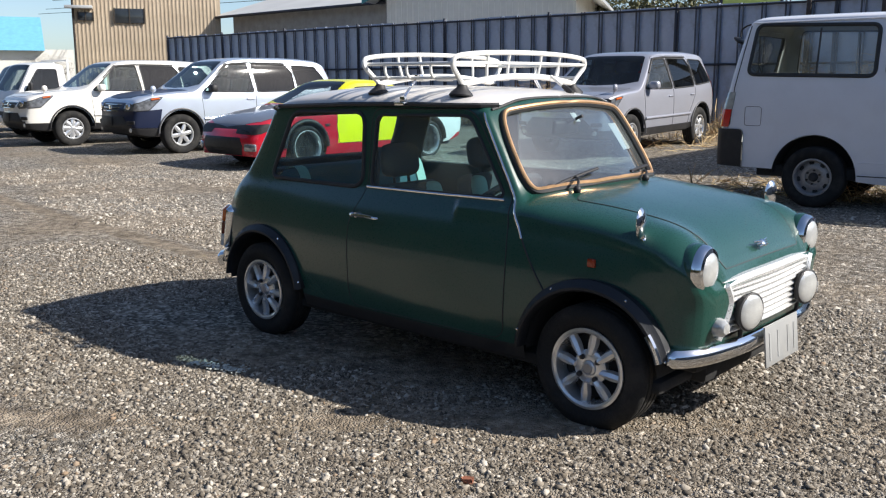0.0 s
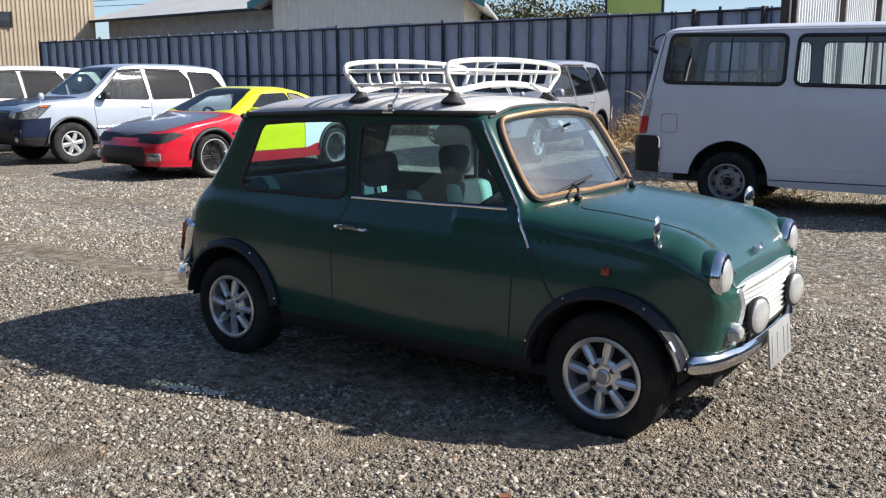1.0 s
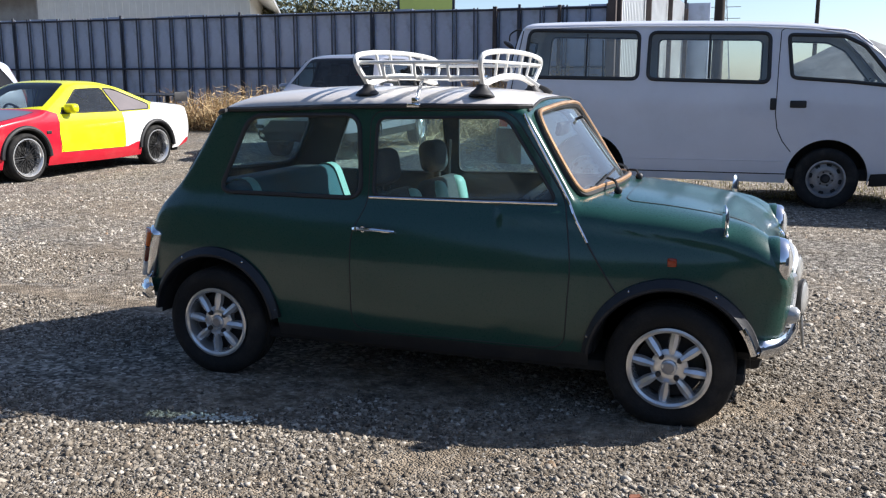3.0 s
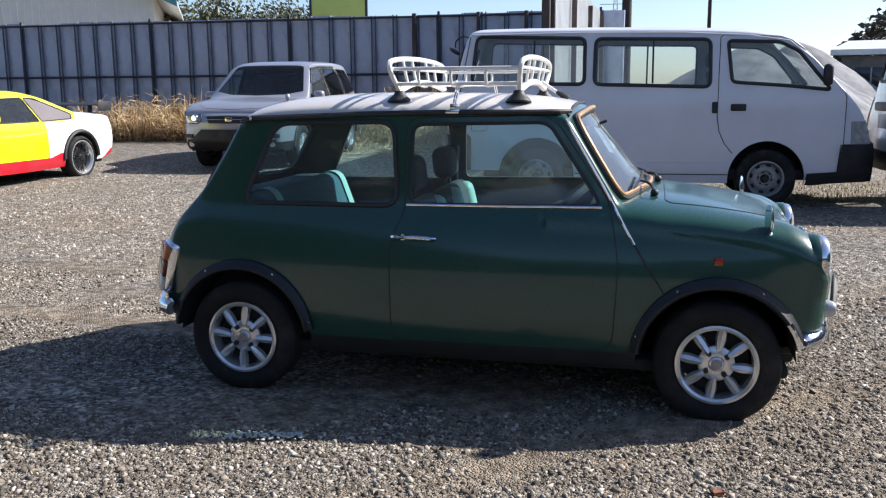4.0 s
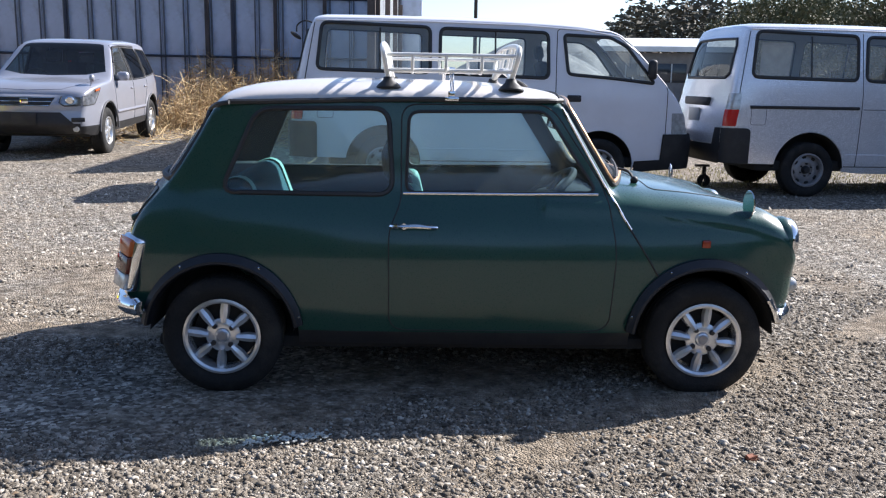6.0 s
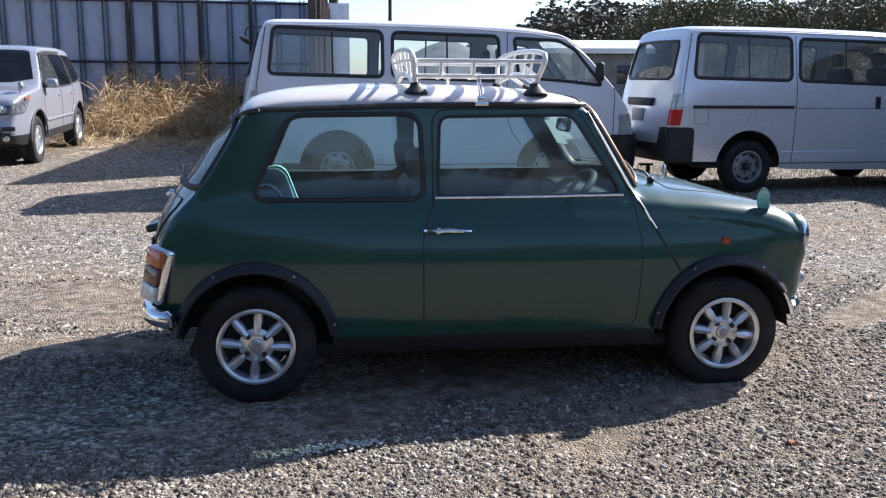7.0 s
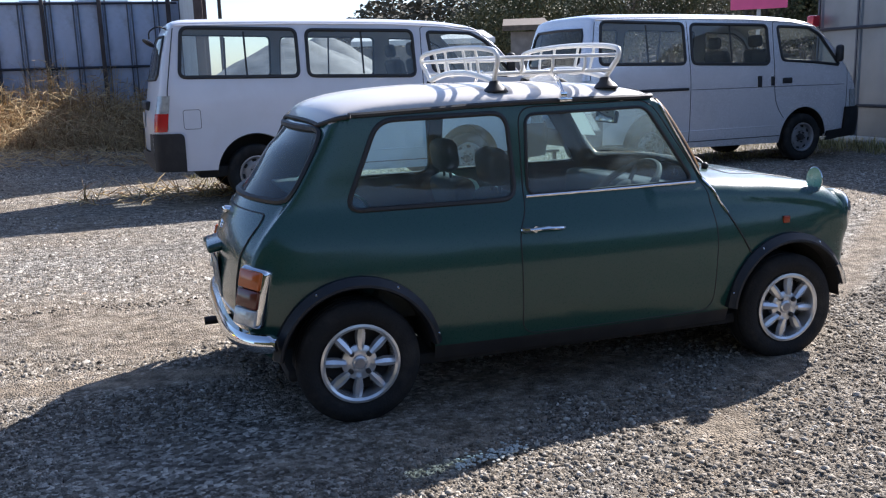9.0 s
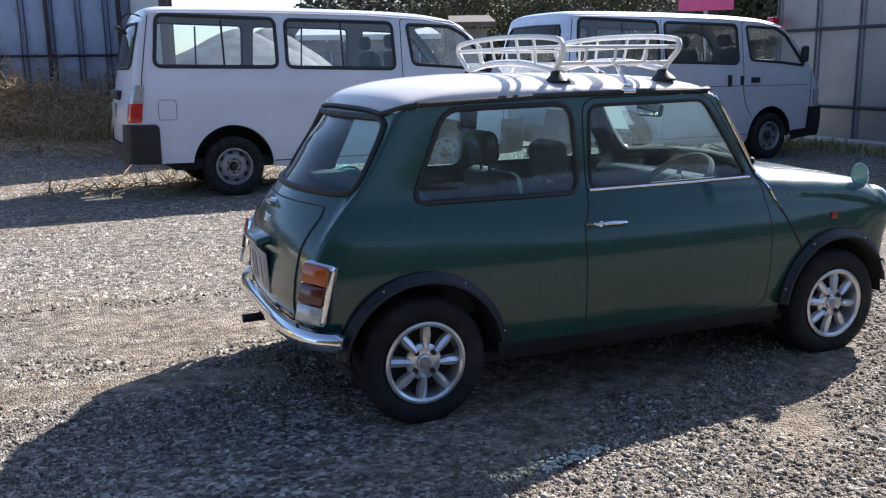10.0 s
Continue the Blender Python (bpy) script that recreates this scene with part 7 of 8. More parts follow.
g = thing("grey_sheet_wall", "grey metal sheet wall with rails closing the yard", "wall", pose(9.3, 8.8, 0, 0, 0, -91))
for i in range(16):
    b = bmesh.new()
    W = 0.9
    sec = [(0, 0), (0.02, -0.03), (0.05, -0.03), (0.07, 0), (W, 0)]
    lo = [b.verts.new((x, y, 0.12)) for x, y in sec]
    hi = [b.verts.new((x, y, 3.3)) for x, y in sec]
    for j in range(len(sec) - 1):
        b.faces.new((lo[j], lo[j + 1], hi[j + 1], hi[j]))
    me = bm_mesh(b, "sheet", M["grey_wall"], False)
    link("sheet", me, g, "", pose(i * W, 0, 0))
    # A dark bar beside each fold, added to strengthen the contrast of the ribs.
    part("rib_contrast_bar", boxed((i * W - 0.02, -0.055, 0.12), (i * W + 0.015, -0.031, 3.32), 0.004), M["fence_rib"], g)
for z in (0.62, 1.85):
    part("rail", tube(bmesh.new(), [(0, -0.06, z), (14.4, -0.06, z)], 0.026, 8), M["fence_post"], g)
part("plinth", boxed((0, -0.06, 0), (14.4, 0.06, 0.13), 0.01), M["plate"], g, "pale concrete plinth")

# ---- buildings beyond the fence ----
M["tan_siding"] = surface("tan_siding", (0.42, 0.34, 0.245), 0.6, 0.0, 0.12, 0.5, 30.0, 0.05, 0.0, (0.25, 0.17, 0.10), 0.4)
M["grey_roof"] = surface("grey_roof_sheet", (0.46, 0.47, 0.47), 0.45, 0.3, 0.1, 0.4)
M["teal"] = surface("teal_trim", (0.06, 0.22, 0.24), 0.5)
M["cream"] = surface("cream_siding", (0.68, 0.66, 0.60), 0.6, vary=0.06)
M["blue_roof"] = surface("blue_roof_sheet", (0.16, 0.42, 0.60), 0.4, vary=0.1)
M["shade_grey"] = surface("shed_and_shaded_side", (0.33, 0.32, 0.30), 0.8, vary=0.15)
M["win_dark"] = surface("dark_window", (0.03, 0.035, 0.04), 0.12)
M["pole"] = surface("pole_wood", (0.035, 0.028, 0.022), 0.8, vary=0.3)
M["wire"] = surface("wire", (0.02, 0.02, 0.02), 0.6)
M["sign"] = surface("sign_green", (0.52, 0.62, 0.16), 0.5, vary=0.12, scale=0.7)
M["pink"] = surface("pink_sign", (0.62, 0.09, 0.25), 0.5, vary=0.06)
M["steel_frame"] = surface("galvanised", (0.40, 0.42, 0.43), 0.5, 0.5, 0.1)


def ahead(az, d, eye=(2.83, -3.52)):
    """A place d metres off at a bearing of az degrees to the left of north."""
    return eye[0] - d * math.sin(radians(az)), eye[1] + d * math.cos(radians(az))


def tan_house():
    x0, y0 = ahead(63.5, 52)
    x1, y1 = ahead(55.2, 52)
    L = math.hypot(x1 - x0, y1 - y0)
    a = math.degrees(math.atan2(y1 - y0, x1 - x0))
    h = thing("tan_building", "tall tan corrugated building with small dark windows", "building", pose(x0, y0, 0, 0, 0, a))
    part("core", boxed((0.02, 0.08, 0), (L - 0.02, 8, 6.45)), M["tan_siding"], h)
    link("siding", corrugated("siding", L, 6.5, 0.20, 0.022, M["tan_siding"]), h)
    for u, z, w, hh in ((2.05, 4.3, 1.5, 0.75), (0.25, 4.4, 0.75, 0.42)):
        fr = part("window", boxed((u, -0.09, z), (u + w, 0.04, z + hh), 0.01), M["win_dark"], h)
        for k in (0, 0.5, 1):
            part("window_frame", boxed((u + k * w - 0.03, -0.12, z - 0.03), (u + k * w + 0.03, -0.08, z + hh + 0.03)), M["pole"], fr)
    part("awning", boxed((-0.35, -0.5, 5.0), (1.0, 0.0, 5.15), 0.02), M["grey_roof"], h, "", pose(0, 0, 0))
    part("downpipe", tube(bmesh.new(), [(0.02, -0.08, 0), (0.02, -0.08, 6.3)], 0.06, 8), M["pole"], h)
    part("eaves", boxed((-0.3, -0.4, 6.45), (L + 0.3, 8.2, 6.65), 0.02), M["grey_roof"], h)
    part("vent_pipe", tube(bmesh.new(), [(1.35, -0.25, 0), (1.35, -0.25, 1.9), (1.1, -0.25, 2.0)], 0.12, 10), M["cream"], h)


def warehouse():
    gx0, gy0 = ahead(45.2, 40)
    gx1, gy1 = ahead(33.6, 40)
    L = math.hypot(gx1 - gx0, gy1 - gy0)
    a = math.degrees(math.atan2(gy1 - gy0, gx1 - gx0)) - 12
    h = thing("warehouse", "cream clad warehouse with grey sheet roof and teal gable trim", "building", pose(gx0, gy0, 0, 0, 0, a))
    e, p = 5.05, 7.0
    D = 14.0
    b = bmesh.new()
    prism(b, [(0, 0), (L, 0), (L, e), (L / 2, p), (0, e)], D, "y", 0.0)
    part("wall", b, M["cream"], h)
    n = int(L / 0.25)
    b = bmesh.new()
    for i in range(n):
        u = (i + 0.5) * L / n
        t = e + (p - e) * (1 - abs(u - L / 2) / (L / 2))
        box(b, (u - 0.03, -0.04, 0), (u + 0.03, 0.0, t - 0.05))
    part("siding_ribs", b, M["cream"], h)
    # Grey panel over the cream side: that side's shade put into the colour.
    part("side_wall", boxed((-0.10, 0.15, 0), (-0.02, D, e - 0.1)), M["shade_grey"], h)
    for s in (0, 1):
        b = bmesh.new()
        xa, xb = (-0.9, L / 2) if s == 0 else (L + 0.9, L / 2)
        za, zb = e - (p - e) * 0.9 / (L / 2), p
        prism(b, [(xa, za), (xb, zb), (xb, zb + 0.14), (xa, za + 0.14)], D + 1.2, "y", -0.6)
        part("roof", b, M["grey_roof"], h, "grey corrugated roof")
        b = bmesh.new()
        prism(b, [(xa, za - 0.12), (xb, zb - 0.12), (xb, zb + 0.18), (xa, za + 0.18)], 0.08, "y", -0.70)
        part("gable_trim", b, M["teal"], h, "teal gable trim")


def grey_shed():
    x0, y0 = ahead(55.2, 52)
    x1, y1 = ahead(45.0, 41)
    L = math.hypot(x1 - x0, y1 - y0)
    a = math.degrees(math.atan2(y1 - y0, x1 - x0))
    h = thing("grey_shed", "low grey building with wide corrugated roof", "building", pose(x0, y0, 0, 0, 0, a))
    part("wall", boxed((0.4, 0.5, 0), (L + 1, 9, 4.75)), M["shade_grey"], h)
    b = bmesh.new()
    n = int((L + 2) / 0.2)
    pr = []
    for i in range(n * 2 + 1):
        pr.append((-0.6 + i * 0.1, 0.035 * (i % 2)))
    lo = [b.verts.new((u, -0.2, 4.72 + z)) for u, z in pr]
    hi = [b.verts.new((u, 7.0, 6.9 + z)) for u, z in pr]
    for i in range(len(lo) - 1):
        b.faces.new((lo[i], lo[i + 1], hi[i + 1], hi[i]))
    part("roof", b, M["grey_roof"], h, "pale corrugated sheet roof")
    part("gutter", tube(bmesh.new(), [(-0.6, -0.24, 4.68), (L + 1, -0.24, 4.68)], 0.07, 8), M["fence_post"], h)


def blue_house():
    x0, y0 = ahead(70.0, 75)
    x1, y1 = ahead(63.6, 75)
    L = math.hypot(x1 - x0, y1 - y0)
    a = math.degrees(math.atan2(y1 - y0, x1 - x0))
    h = thing("blue_roof_house", "far low building with bright blue sheet roof", "building", pose(x0, y0, 0, 0, 0, a))
    part("wall", boxed((0, 0, 0), (L, 9, 3.6)), M["cream"], h)
    b = bmesh.new()
    prism(b, [(-0.6, 3.5), (9.6, 3.5), (4.5, 6.2)], L - 1.2, "x", -0.8)
    part("roof", b, M["blue_roof"], h, "blue sheet roof")


tan_house()
warehouse()
grey_shed()
blue_house()

# sign, poles, pylon, wires
s = thing("signboard", "yellow-green painted signboard on posts", "sign", pose(-9.95, 26.0, 0, 0, 0, 8))
part("board", boxed((-0.95, -0.04, 3.75), (0.95, 0.04, 5.1), 0.01), M["sign"], s)
for x in (-0.97, 0.97):
    part("post", boxed((x - 0.04, -0.05, 0), (x + 0.04, 0.05, 5.15)), M["fence_post"], s)


def utility_pole(x, y, h, r=0.15, steel=False, label="dark utility pole with wires"):
    p = thing("utility_pole", label, "pole", pose(x, y, 0), "utility poles")
    part("shaft", tube(bmesh.new(), [(0, 0, -0.2), (0, 0, h)], [r, r * 0.75], 12), M["steel_frame"] if steel else M["pole"], p)
    part("cross_arm", boxed((-0.9, -0.05, h - 0.9), (0.9, 0.05, h - 0.8)), M["pole"], p)
    return p


utility_pole(-0.28, 27.6, 8.0, 0.19)
utility_pole(4.2, 62.0, 9.0, 0.16)
for az, d in ((29.0, 55), (47.5, 70)):
    utility_pole(*ahead(az, d), 9.0, 0.14, True, "grey concrete utility pole with wires")


def pylon(x, y, h):
    p = thing("pylon", "distant lattice steel power pylon", "pylon", pose(x, y, 0))
    b = bmesh.new()
    for k in range(12):
        z0, z1 = h * k / 12, h * (k + 1) / 12
        w0, w1 = 3.2 * (1 - 0.85 * k / 12), 3.2 * (1 - 0.85 * (k + 1) / 12)
        cs = [(-1, -1), (1, -1), (1, 1), (-1, 1)]
        for i in range(4):
            a, c = cs[i], cs[(i + 1) % 4]
            tube(b, [(a[0] * w0, a[1] * w0, z0), (a[0] * w1, a[1] * w1, z1)], 0.14, 4)
            tube(b, [(a[0] * w0, a[1] * w0, z0), (c[0] * w1, c[1] * w1, z1)], 0.09, 4)
    for z in (0.72, 0.84, 0.95):
        tube(b, [(-5.5, 0, h * z), (5.5, 0, h * z)], 0.16, 4)
    part("lattice", b, M["steel_frame"], p)


pylon(-14, 330, 32)
pylon(-62, 420, 30)
b = bmesh.new()
for z, d in ((5.2, 0), (5.6, 0.6), (6.3, 1.2), (7.0, 1.6)):
    pts = [(-70 + i * 5, 30 + d + i * 0.4, z + 0.9 + 0.004 * (i - 10) ** 2) for i in range(21)]
    tube(b, pts, 0.022, 4)
ob = part("overhead_wires", b, M["wire"], None, "")
tagged(ob, "thin dark overhead wires", "wire", "", "stuff")

# ---- piles, sheds, woods, grass ----
M["pile"] = surface("stone_pile", (0.20, 0.205, 0.21), 0.9, 0.0, 0.35, 1.5, 9.0, 1.0)
M["bark"] = surface("bark", (0.11, 0.085, 0.065), 0.9, 0.0, 0.3, 4.0, 30.0, 0.4)
M["shed_wall"] = surface("shed_wall", (0.20, 0.19, 0.18), 0.8, vary=0.2)


def leaf_material(name, lo, hi):
    m, ns, ls, b = nodes_of(name)
    geo = ns.new("ShaderNodeNewGeometry")
    r = ramp_of(ns, ls, geo.outputs["Random Per Island"], [(0.0, lo), (1.0, hi)])
    ls.new(r.outputs[0], b.inputs["Base Color"])
    b.inputs["Roughness"].default_value = 0.7
    b.inputs["Specular IOR Level"].default_value = 0.2
    return m


M["leaf"] = leaf_material("leaf", (0.045, 0.055, 0.025), (0.15, 0.14, 0.075))
M["bare_twig"] = leaf_material("dry_leaf", (0.09, 0.07, 0.05), (0.20, 0.165, 0.12))
M["straw"] = leaf_material("straw", (0.22, 0.125, 0.06), (0.74, 0.57, 0.32))
M["far_leaf"] = leaf_material("far_leaf", (0.070, 0.066, 0.048), (0.125, 0.113, 0.082))
M["weed"] = leaf_material("weed", (0.13, 0.13, 0.045), (0.48, 0.41, 0.20))


def pile(x, y, r, h, label):
    n, k = 40, 14
    rng = random.Random(int(x * 10))
    v, f = [(0, 0, h)], []
    for j in range(1, k + 1):
        t = j / k
        for i in range(n):
            a = 2 * math.pi * i / n
            q = r * t * (1 + 0.16 * noise.noise((math.cos(a) * 1.5 + x, math.sin(a) * 1.5, 0)))
            z = h * max(0.0, (1 - t ** 1.25)) + 0.12 * noise.noise((q * math.cos(a), q * math.sin(a), 1.0 + x)) * (1 if j < k else 0)
            v.append((q * math.cos(a), q * math.sin(a), z if j < k else -0.05))
    for i in range(n):
        f.append((0, 1 + i, 1 + (i + 1) % n))
        for j in range(k - 1):
            a, b2 = 1 + j * n + i, 1 + j * n + (i + 1) % n
            f.append((a, a + n, b2 + n, b2))
    ob = link("gravel_mound", mesh_of("gravel_mound", v, f, [M["pile"]]), None, "", pose(x, y, 0))
    tagged(ob, label, "stone pile", "stone piles")


pile(4.6, 34.0, 5.6, 3.0, "tall pale grey heap of crushed stone")
pile(7.0, 40.0, 4.6, 3.3, "grey heap of crushed stone beside the shed")


def blades(name, n, place, height, width, lean, mat, label, seed):
    rng = np.random.default_rng(seed)
    v, f = [], []
    for _ in range(n):
        x, y, k = place(rng)
        h = height * (0.45 + 0.75 * rng.random()) * k
        a, l = rng.random() * 6.28, lean * rng.random()
        dx, dy = math.cos(a), math.sin(a)
        base = rise(x, y)
        px, py = -dy * width / 2, dx * width / 2
        o = len(v)
        for t, w in ((0, 1.0), (0.45, 0.8), (0.8, 0.45), (1.0, 0.0)):
            cx, cy, cz = x + dx * l * h * t * t, y + dy * l * h * t * t, base + h * t * (1 - min(0.35 * l, 0.62) * t)
            v.append((cx - px * w, cy - py * w, cz))
            v.append((cx + px * w, cy + py * w, cz))
        f += [(o, o + 1, o + 3, o + 2), (o + 2, o + 3, o + 5, o + 4), (o + 4, o + 5, o + 7, o + 6)]
    ob = link(name, mesh_of(name, v, f, [mat]))
    tagged(ob, label, "grass", "", "stuff")


def at_fence(rng):
    x = rng.uniform(-5.6, -0.9)
    y = 18.2 - 4.0 * rng.random() ** 1.5
    k = 0.35 + 0.65 * max(0.0, 1 - (18.2 - y) / 3.6)
    return x, y, k * (0.75 + 0.5 * noise.noise((x * 1.3, y * 1.3, 2)))


def tangle(name, n, place, low, high, label, seed):
    """Bent dry stalks lying across one another."""
    rng = np.random.default_rng(seed)
    v, f = [], []
    for _ in range(n):
        x, y, k = place(rng)
        z = rise(x, y) + (low + (high - low) * rng.random() ** 1.4) * k
        a, e = rng.random() * 6.28, rng.uniform(-0.5, 1.0)
        L, w = rng.uniform(0.18, 0.55), rng.uniform(0.005, 0.011)
        d = Vector((math.cos(a) * math.cos(e), math.sin(a) * math.cos(e), math.sin(e)))
        s2 = Vector((-math.sin(a), math.cos(a), 0)) * w
        c = Vector((x, y, z))
        o = len(v)
        for t in (0.0, 0.5, 1.0):
            p = c + d * L * t + Vector((0, 0, -0.25 * L * t * t))
            v += [tuple(p - s2 * (1 - 0.8 * t)), tuple(p + s2 * (1 - 0.8 * t)), tuple(p + Vector((0, 0, 1.4 * w * (1 - 0.8 * t))))]
        f += [(o, o + 1, o + 4, o + 3), (o + 1, o + 2, o + 5, o + 4), (o + 2, o, o + 3, o + 5), (o + 3, o + 4, o + 7, o + 6), (o + 4, o + 5, o + 8, o + 7), (o + 5, o + 3, o + 6, o + 8)]
    ob = link(name, mesh_of(name, v, f, [M["straw"]]))
    tagged(ob, label, "grass", "", "stuff")


tangle("broken_straw", 6500, at_fence, 0.05, 1.7, "tangle of broken dry stalks against the fence", 15)
tangle("straw_litter", 4000, lambda r: (-12.8 + 4.6 * r.random(), 14.4 + 3.4 * r.random(), 0.5 + 0.5 * r.random()), 0.0, 1.0, "loose cut straw lying by the fence", 16)
tangle("ground_straw", 3800, lambda r: (-6.2 + 6.6 * r.random(), 11.0 + 6.8 * r.random() ** 0.7, 1.0), 0.0, 0.05, "scattered bits of straw on the ground by the fence", 17)
tangle("leaf_litter", 320, lambda r: (-2.6 + 2.6 * r.random(), 6.7 + 1.1 * r.random(), 1.0), 0.0, 0.025, "dry straw litter on the ground beside the white van", 18)
blades("dry_grass", 5000, at_fence, 2.1, 0.016, 2.3, M["straw"], "tall dry straw-coloured grass against the fence", 5)
blades("straw_heap", 4500, lambda r: (-12.8 + 4.4 * r.random(), 14.6 + 3.2 * r.random(), 0.35 + 0.75 * r.random()), 1.05, 0.03, 2.6, M["straw"], "heap of cut dry grass by the fence", 6)
blades("fence_weeds", 1500, lambda r: (-32 + 22 * r.random(), 17.6 + 0.8 * r.random(), 0.5), 1.0, 0.02, 0.9, M["straw"], "thin dry weeds along the fence", 9)
blades("yard_weeds", 9000, lambda r: (-1.2 + 11 * r.random(), 6.9 + 2.6 * r.random() ** 1.3, 0.25 + r.random()), 0.07, 0.010, 1.2, M["weed"], "low green and straw weeds under the vans", 7)
blades("wall_weeds", 2500, lambda r: (8.2 + 1.0 * r.random(), 1.0 + 7.6 * r.random(), 0.3 + r.random()), 0.18, 0.014, 1.2, M["weed"], "low weeds at the foot of the wall", 8)


TREES = {}


def tree_parts(kind, seed):
    rng = random.Random(seed)
    H = 1.0
    b = bmesh.new()
    tube(b, [(0, 0, -0.02), (0.01, 0.0, 0.25), (0.0, 0.01, 0.5), (0.02, 0, 0.8)], [0.035, 0.027, 0.02, 0.008], 8)
    tips = []
    for i in range(9):
        z = rng.uniform(0.28, 0.7)
        a = i * 2.4 + rng.random()
        l = rng.uniform(0.18, 0.34)
        p = [(0, 0, z), (math.cos(a) * l * 0.5, math.sin(a) * l * 0.5, z + 0.08), (math.cos(a) * l, math.sin(a) * l, z + 0.2)]
        tube(b, p, [0.014, 0.008, 0.003], 5)
        tips.append(p[2])
        tips.append(p[1])
    tips.append((0, 0, 0.9))
    trunk = bm_mesh(b, "trunk", M["bark"])
    v, f = [], []
    n = 5200 if kind == "leaf" else 2600
    for _ in range(n):
        t = rng.choice(tips)
        s = 0.105
        c = Vector((t[0] + rng.gauss(0, s), t[1] + rng.gauss(0, s), t[2] + rng.gauss(0, s * 0.75)))
        d = Vector((rng.gauss(0, 1), rng.gauss(0, 1), rng.gauss(0, 1))).normalized()
        e = d.orthogonal().normalized()
        q = rng.uniform(0.012, 0.024) if kind == "leaf" else rng.uniform(0.008, 0.018)
        g = d.cross(e)
        w = 0.5 if kind == "leaf" else 0.12
        o = len(v)
        v += [tuple(c - e * q), tuple(c + g * q * w), tuple(c + e * q), tuple(c - g * q * w)]
        f.append((o, o + 1, o + 2, o + 3))
    crown = mesh_of("crown", v, f, [M["leaf"] if kind == "leaf" else M["bare_twig"]])
    return trunk, crown


def tree(x, y, h, kind, seed, label):
    if (kind, seed) not in TREES:
        TREES[(kind, seed)] = tree_parts(kind, seed)
    tr, cr = TREES[(kind, seed)]
    t = thing("tree", label, "tree", pose(x, y, 0, 0, 0, seed * 77) @ Matrix.Diagonal((h, h, h, 1)), "trees beyond the yard")
    link("trunk", tr, t)
    link("crown", cr, t)


rng = random.Random(11)
for i in range(34):
    az = -20.5 - i * 1.0 + rng.uniform(-0.4, 0.4)
    d = rng.uniform(58, 84)
    x, y = ahead(az, d, (-1.5, -4.0))
    h = rng.uniform(6.5, 9.0) * (0.72 + 0.09 * min(i, 3))
    k = "leaf" if (i < 9 or rng.random() < 0.45) else "dry"
    tree(x, y, h, k, i % 3, "dark evergreen tree on the rise" if k == "leaf" else "bare brown winter tree")
for i in range(9):
    x, y = ahead(34 - i * 1.25, rng.uniform(46, 56))
    tree(x, y, rng.uniform(5.0, 6.2), "leaf" if i % 3 else "dry", i % 3, "low olive tree beyond the fence")
for i in range(6):
    x, y = ahead(66.2 - i * 0.35, 60)
    tree(x, y, rng.uniform(2.2, 3.0), "dry", i % 3, "bare brown shrub tree by the houses")


def woods():
    r = np.random.default_rng(2)
    v, f = [], []
    for _ in range(44000):
        az = -9.5 - 40 * r.random()
        d = 88 + 25 * r.random()
        x, y = ahead(az, d, (-1.5, -4.0))
        top = 2.4 + 6.4 * min(1.0, max(0.0, (-10.4 - az) / 3.6)) + 1.6 * noise.noise((x * 0.12, y * 0.12, 0))
        z = top * r.random() ** 0.6
        q = 0.16 + 0.26 * r.random()
        a, e = r.random() * 6.28, r.random() * 3.14
        u = Vector((math.cos(a) * q, math.sin(a) * q, 0))
        w = Vector((-math.sin(a) * math.cos(e), math.cos(a) * math.cos(e), math.sin(e))) * q * 0.6
        c = Vector((x, y, z))
        o = len(v)
        v += [tuple(c - u), tuple(c + w), tuple(c + u), tuple(c - w)]
        f.append((o, o + 1, o + 2, o + 3))
    ob = link("far_woods", mesh_of("far_woods", v, f, [M["far_leaf"]]))
    tagged(ob, "dark wooded hillside in the distance", "woods", "", "stuff")
    n = 40
    v, f = [], []
    for i in range(n + 1):
        az = -10.2 - 44 * i / n
        for d, z in ((80, 0.0), (100, 4.2 * min(1, i / 4)), (125, 7.0 * min(1, i / 4)), (160, 0.0)):
            x, y = ahead(az, d, (-1.5, -4.0))
            v.append((x, y, z))
    for i in range(n):
        for j in range(3):
            a = i * 4 + j
            f.append((a, a + 1, a + 5, a + 4))
    ob = link("hill", mesh_of("hill", v, f, [M["bark"]]))
    tagged(ob, "dark earth rise under the woods", "hill", "", "structure")


woods()


def low_shed(az0, az1, d, h, name, label, roof):
    x0, y0 = ahead(az0, d, (-1.0, -4.2))
    x1, y1 = ahead(az1, d, (-1.0, -4.2))
    L = math.hypot(x1 - x0, y1 - y0)
    a = math.degrees(math.atan2(y1 - y0, x1 - x0))
    s = thing(name, label, "building", pose(x0, y0, 0, 0, 0, a))
    part("wall", boxed((0.2, 0.4, 0), (L - 0.2, 6, h - 0.1)), M["shed_wall"], s)
    b = bmesh.new()
    prism(b, [(-0.3, h - 0.05), (-0.3, h + 0.2), (7.0, h + 0.9), (7.0, h + 0.7)], L + 0.4, "x", -0.2)
    part("roof", b, roof, s, "pale sheet roof")
    for i in range(int(L / 2.2)):
        w = part("window", boxed((0.8 + i * 2.2, 0.36, h - 1.5), (2.2 + i * 2.2, 0.42, h - 0.6), 0.01), M["win_dark"], s)
        part("window_frame", boxed((1.47 + i * 2.2, 0.33, h - 1.5), (1.53 + i * 2.2, 0.37, h - 0.6)), M["steel_frame"], w)
    return s


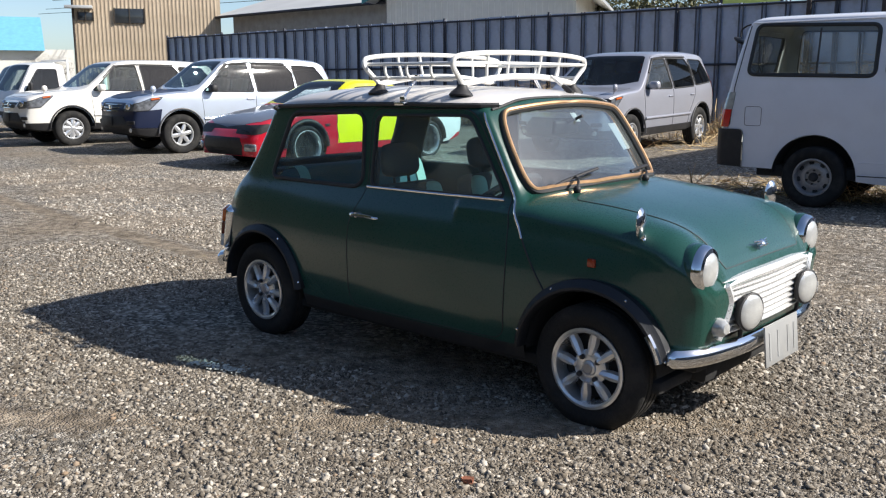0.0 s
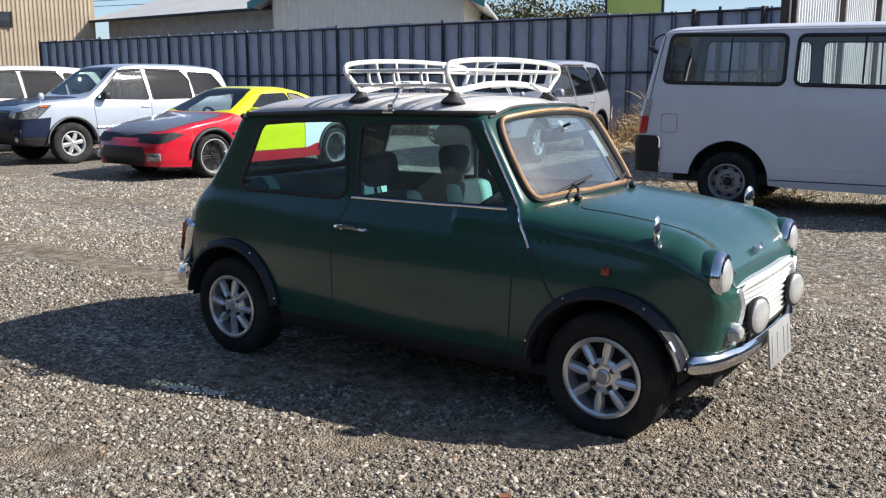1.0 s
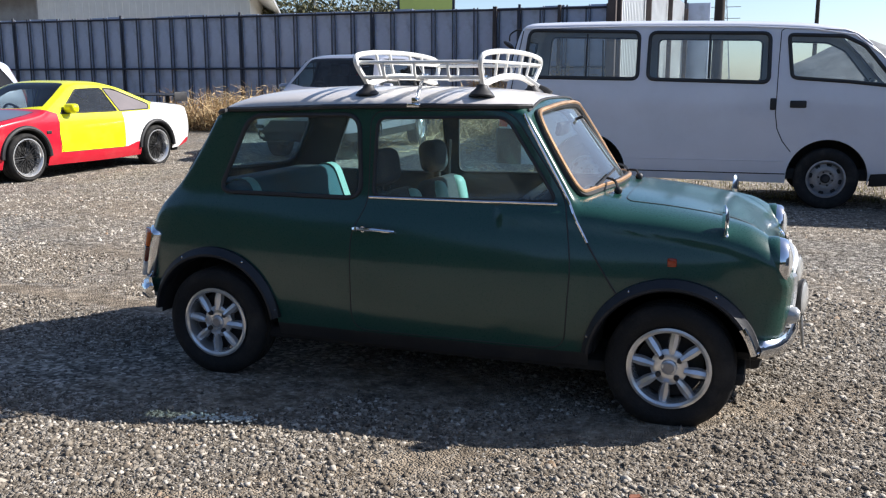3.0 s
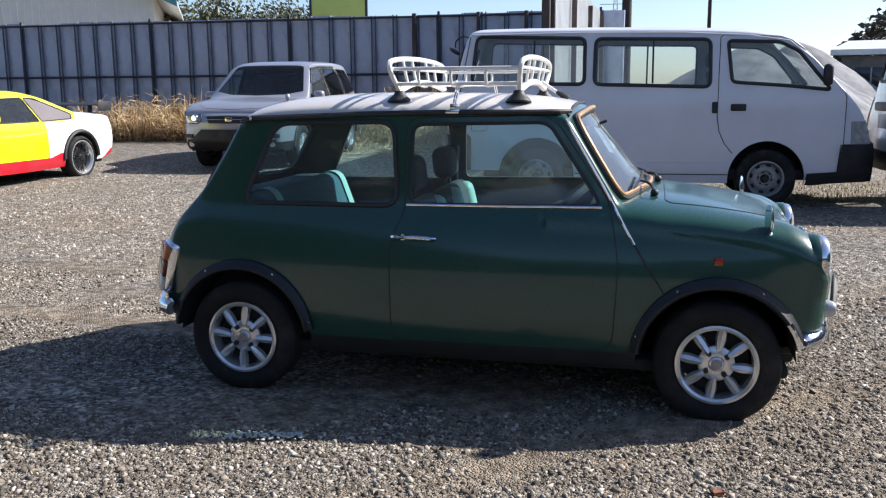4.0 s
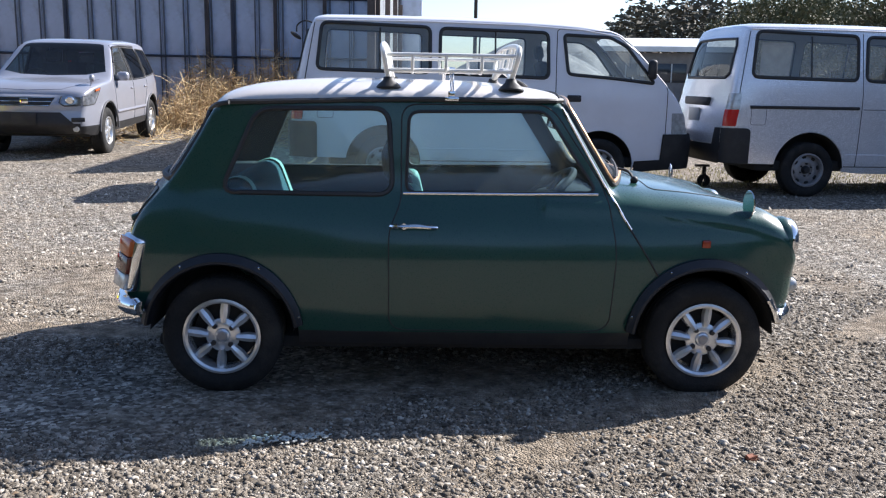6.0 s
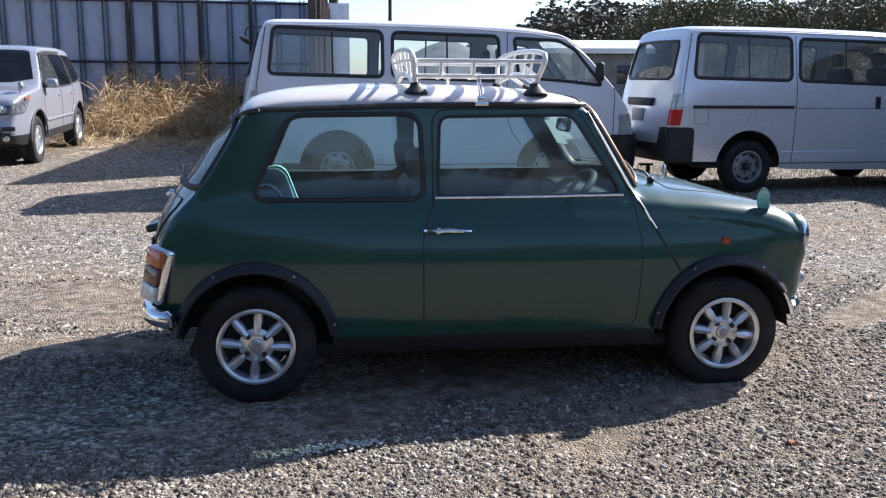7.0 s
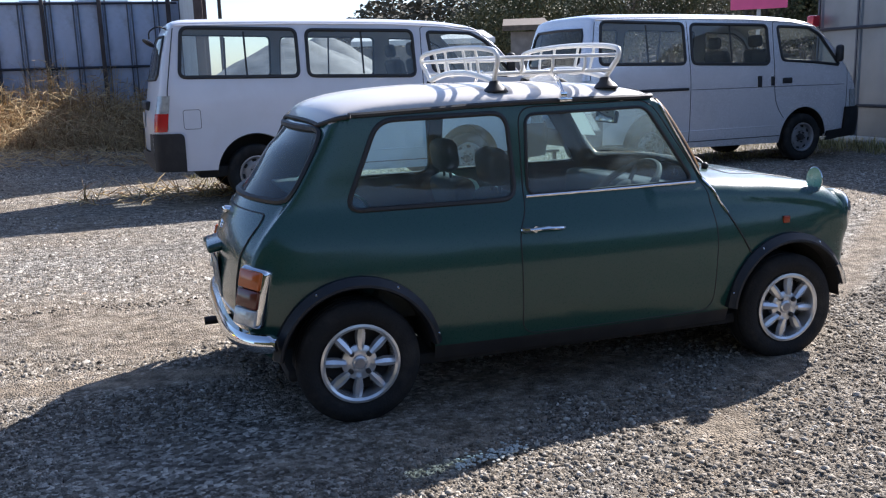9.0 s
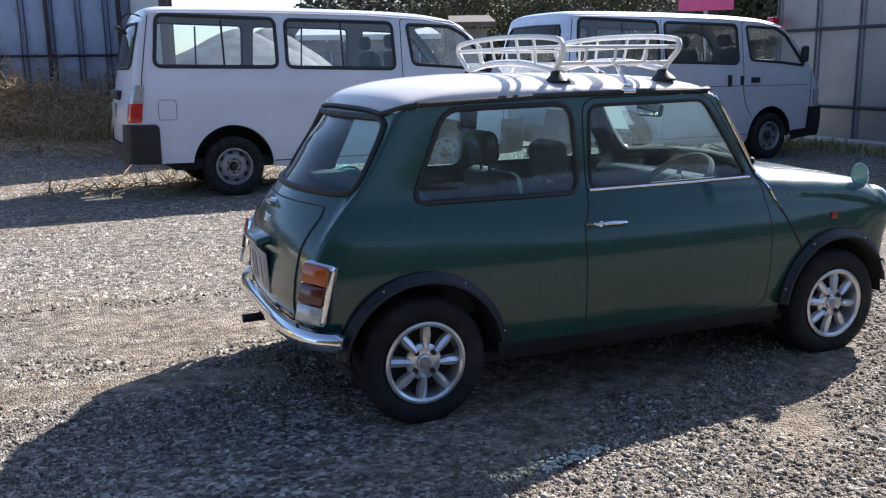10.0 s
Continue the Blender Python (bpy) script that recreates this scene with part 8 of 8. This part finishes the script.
low_shed(-12.2, -20.6, 46, 2.75, "low_shed", "long low shed with dark wall and pale sheet roof", M["corrugated"])
low_shed(-21.6, -24.0, 46, 3.3, "site_hut", "small grey prefab hut with a row of windows", M["bark"])
s = thing("pink_sign", "pink signboard with a pale round mark on a post", "sign", pose(*ahead(-38.0, 31, (-2.0, -3.8)), 0, 0, 0, -38))
part("board", boxed((-0.85, -0.04, 3.0), (0.85, 0.04, 4.9), 0.01), M["pink"], s)
part("mark", lathe(bmesh.new(), [(0.20, -0.055), (0.27, -0.055), (0.27, -0.045), (0.20, -0.045)], 24, True), M["paper"], s, "", pose(0.1, 0, 3.75))
part("post", boxed((-0.06, 0.05, 0), (0.06, 0.15, 4.9)), M["steel_frame"], s)
tagged(link("wall_box", bm_mesh(boxed((-0.07, -0.08, -0.09), (0.07, 0.08, 0.09), 0.02), "wall_box", M["red"]), None, "", pose(9.1, 8.75, 2.0)), "small red box fixed on the sheet wall", "box")


# a small trailer jack between the vans
j = thing("trailer_jack", "small rusty trailer jack with a caster wheel", "jack", pose(3.50, 7.05, 0))
part("caster", lathe(bmesh.new(), [(0.02, -0.03), (0.07, -0.03), (0.08, -0.02), (0.08, 0.02), (0.07, 0.03), (0.02, 0.03)], 20, True), M["rubber"], j, "", pose(0, 0, 0.08))
part("fork", tube(bmesh.new(), [(0, -0.045, 0.08), (0, -0.045, 0.17), (0, 0.045, 0.17), (0, 0.045, 0.08)], 0.012, 6), M["rust"], j)
part("tube", tube(bmesh.new(), [(0, 0, 0.17), (0, 0, 0.27)], 0.026, 10), M["rust"], j)
part("bracket", boxed((-0.12, -0.03, 0.255), (0.06, 0.03, 0.285), 0.008), M["rust"], j)


# an unseen dark tree belt behind the camera, added to darken near sides and reflections
def belt_top(x):
    return 3.4 + 9.5 * min(1.0, max(0.0, (-2 - x) / 7)) + 1.0 * noise.noise((x * 0.3, 0, 4))


def unseen_tree_belt():
    r = np.random.default_rng(12)
    v, f = [], []
    # A near-black sheet behind the leaves: the belt's inner shade put into colour.
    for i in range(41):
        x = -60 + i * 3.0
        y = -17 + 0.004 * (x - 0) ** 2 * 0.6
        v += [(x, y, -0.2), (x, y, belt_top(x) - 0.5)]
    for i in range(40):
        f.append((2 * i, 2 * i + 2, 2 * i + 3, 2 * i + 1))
    ob = link("hedge_shade_sheet", mesh_of("hedge_shade_sheet", v, f, [M["hedge_shade"]]))
    tagged(ob, "dark sheet coloured as the shade inside the unseen belt", "hedge", "", "structure")
    v, f = [], []
    for _ in range(16000):
        x = -60 + 120 * r.random()
        y = -16.8 + 0.0024 * x * x + 1.6 * r.random()
        z = belt_top(x) * r.random() ** 0.8
        q = 0.18 + 0.22 * r.random()
        a, e = r.random() * 6.28, r.random() * 3.14
        u = Vector((math.cos(a) * q, math.sin(a) * q, 0))
        w = Vector((-math.sin(a) * math.cos(e), math.cos(a) * math.cos(e), math.sin(e))) * q * 0.6
        c = Vector((x, y, z))
        o = len(v)
        v += [tuple(c - u), tuple(c + w), tuple(c + u), tuple(c - w)]
        f.append((o, o + 1, o + 2, o + 3))
    ob = link("unseen_tree_belt", mesh_of("unseen_tree_belt", v, f, [M["leaf"]]))
    tagged(ob, "unseen evergreen belt added to darken the near sides and reflections", "hedge", "", "stuff")


M["hedge_shade"] = surface("hedge_inner_shade", (0.02, 0.022, 0.014), 0.9, vary=0.3)
unseen_tree_belt()
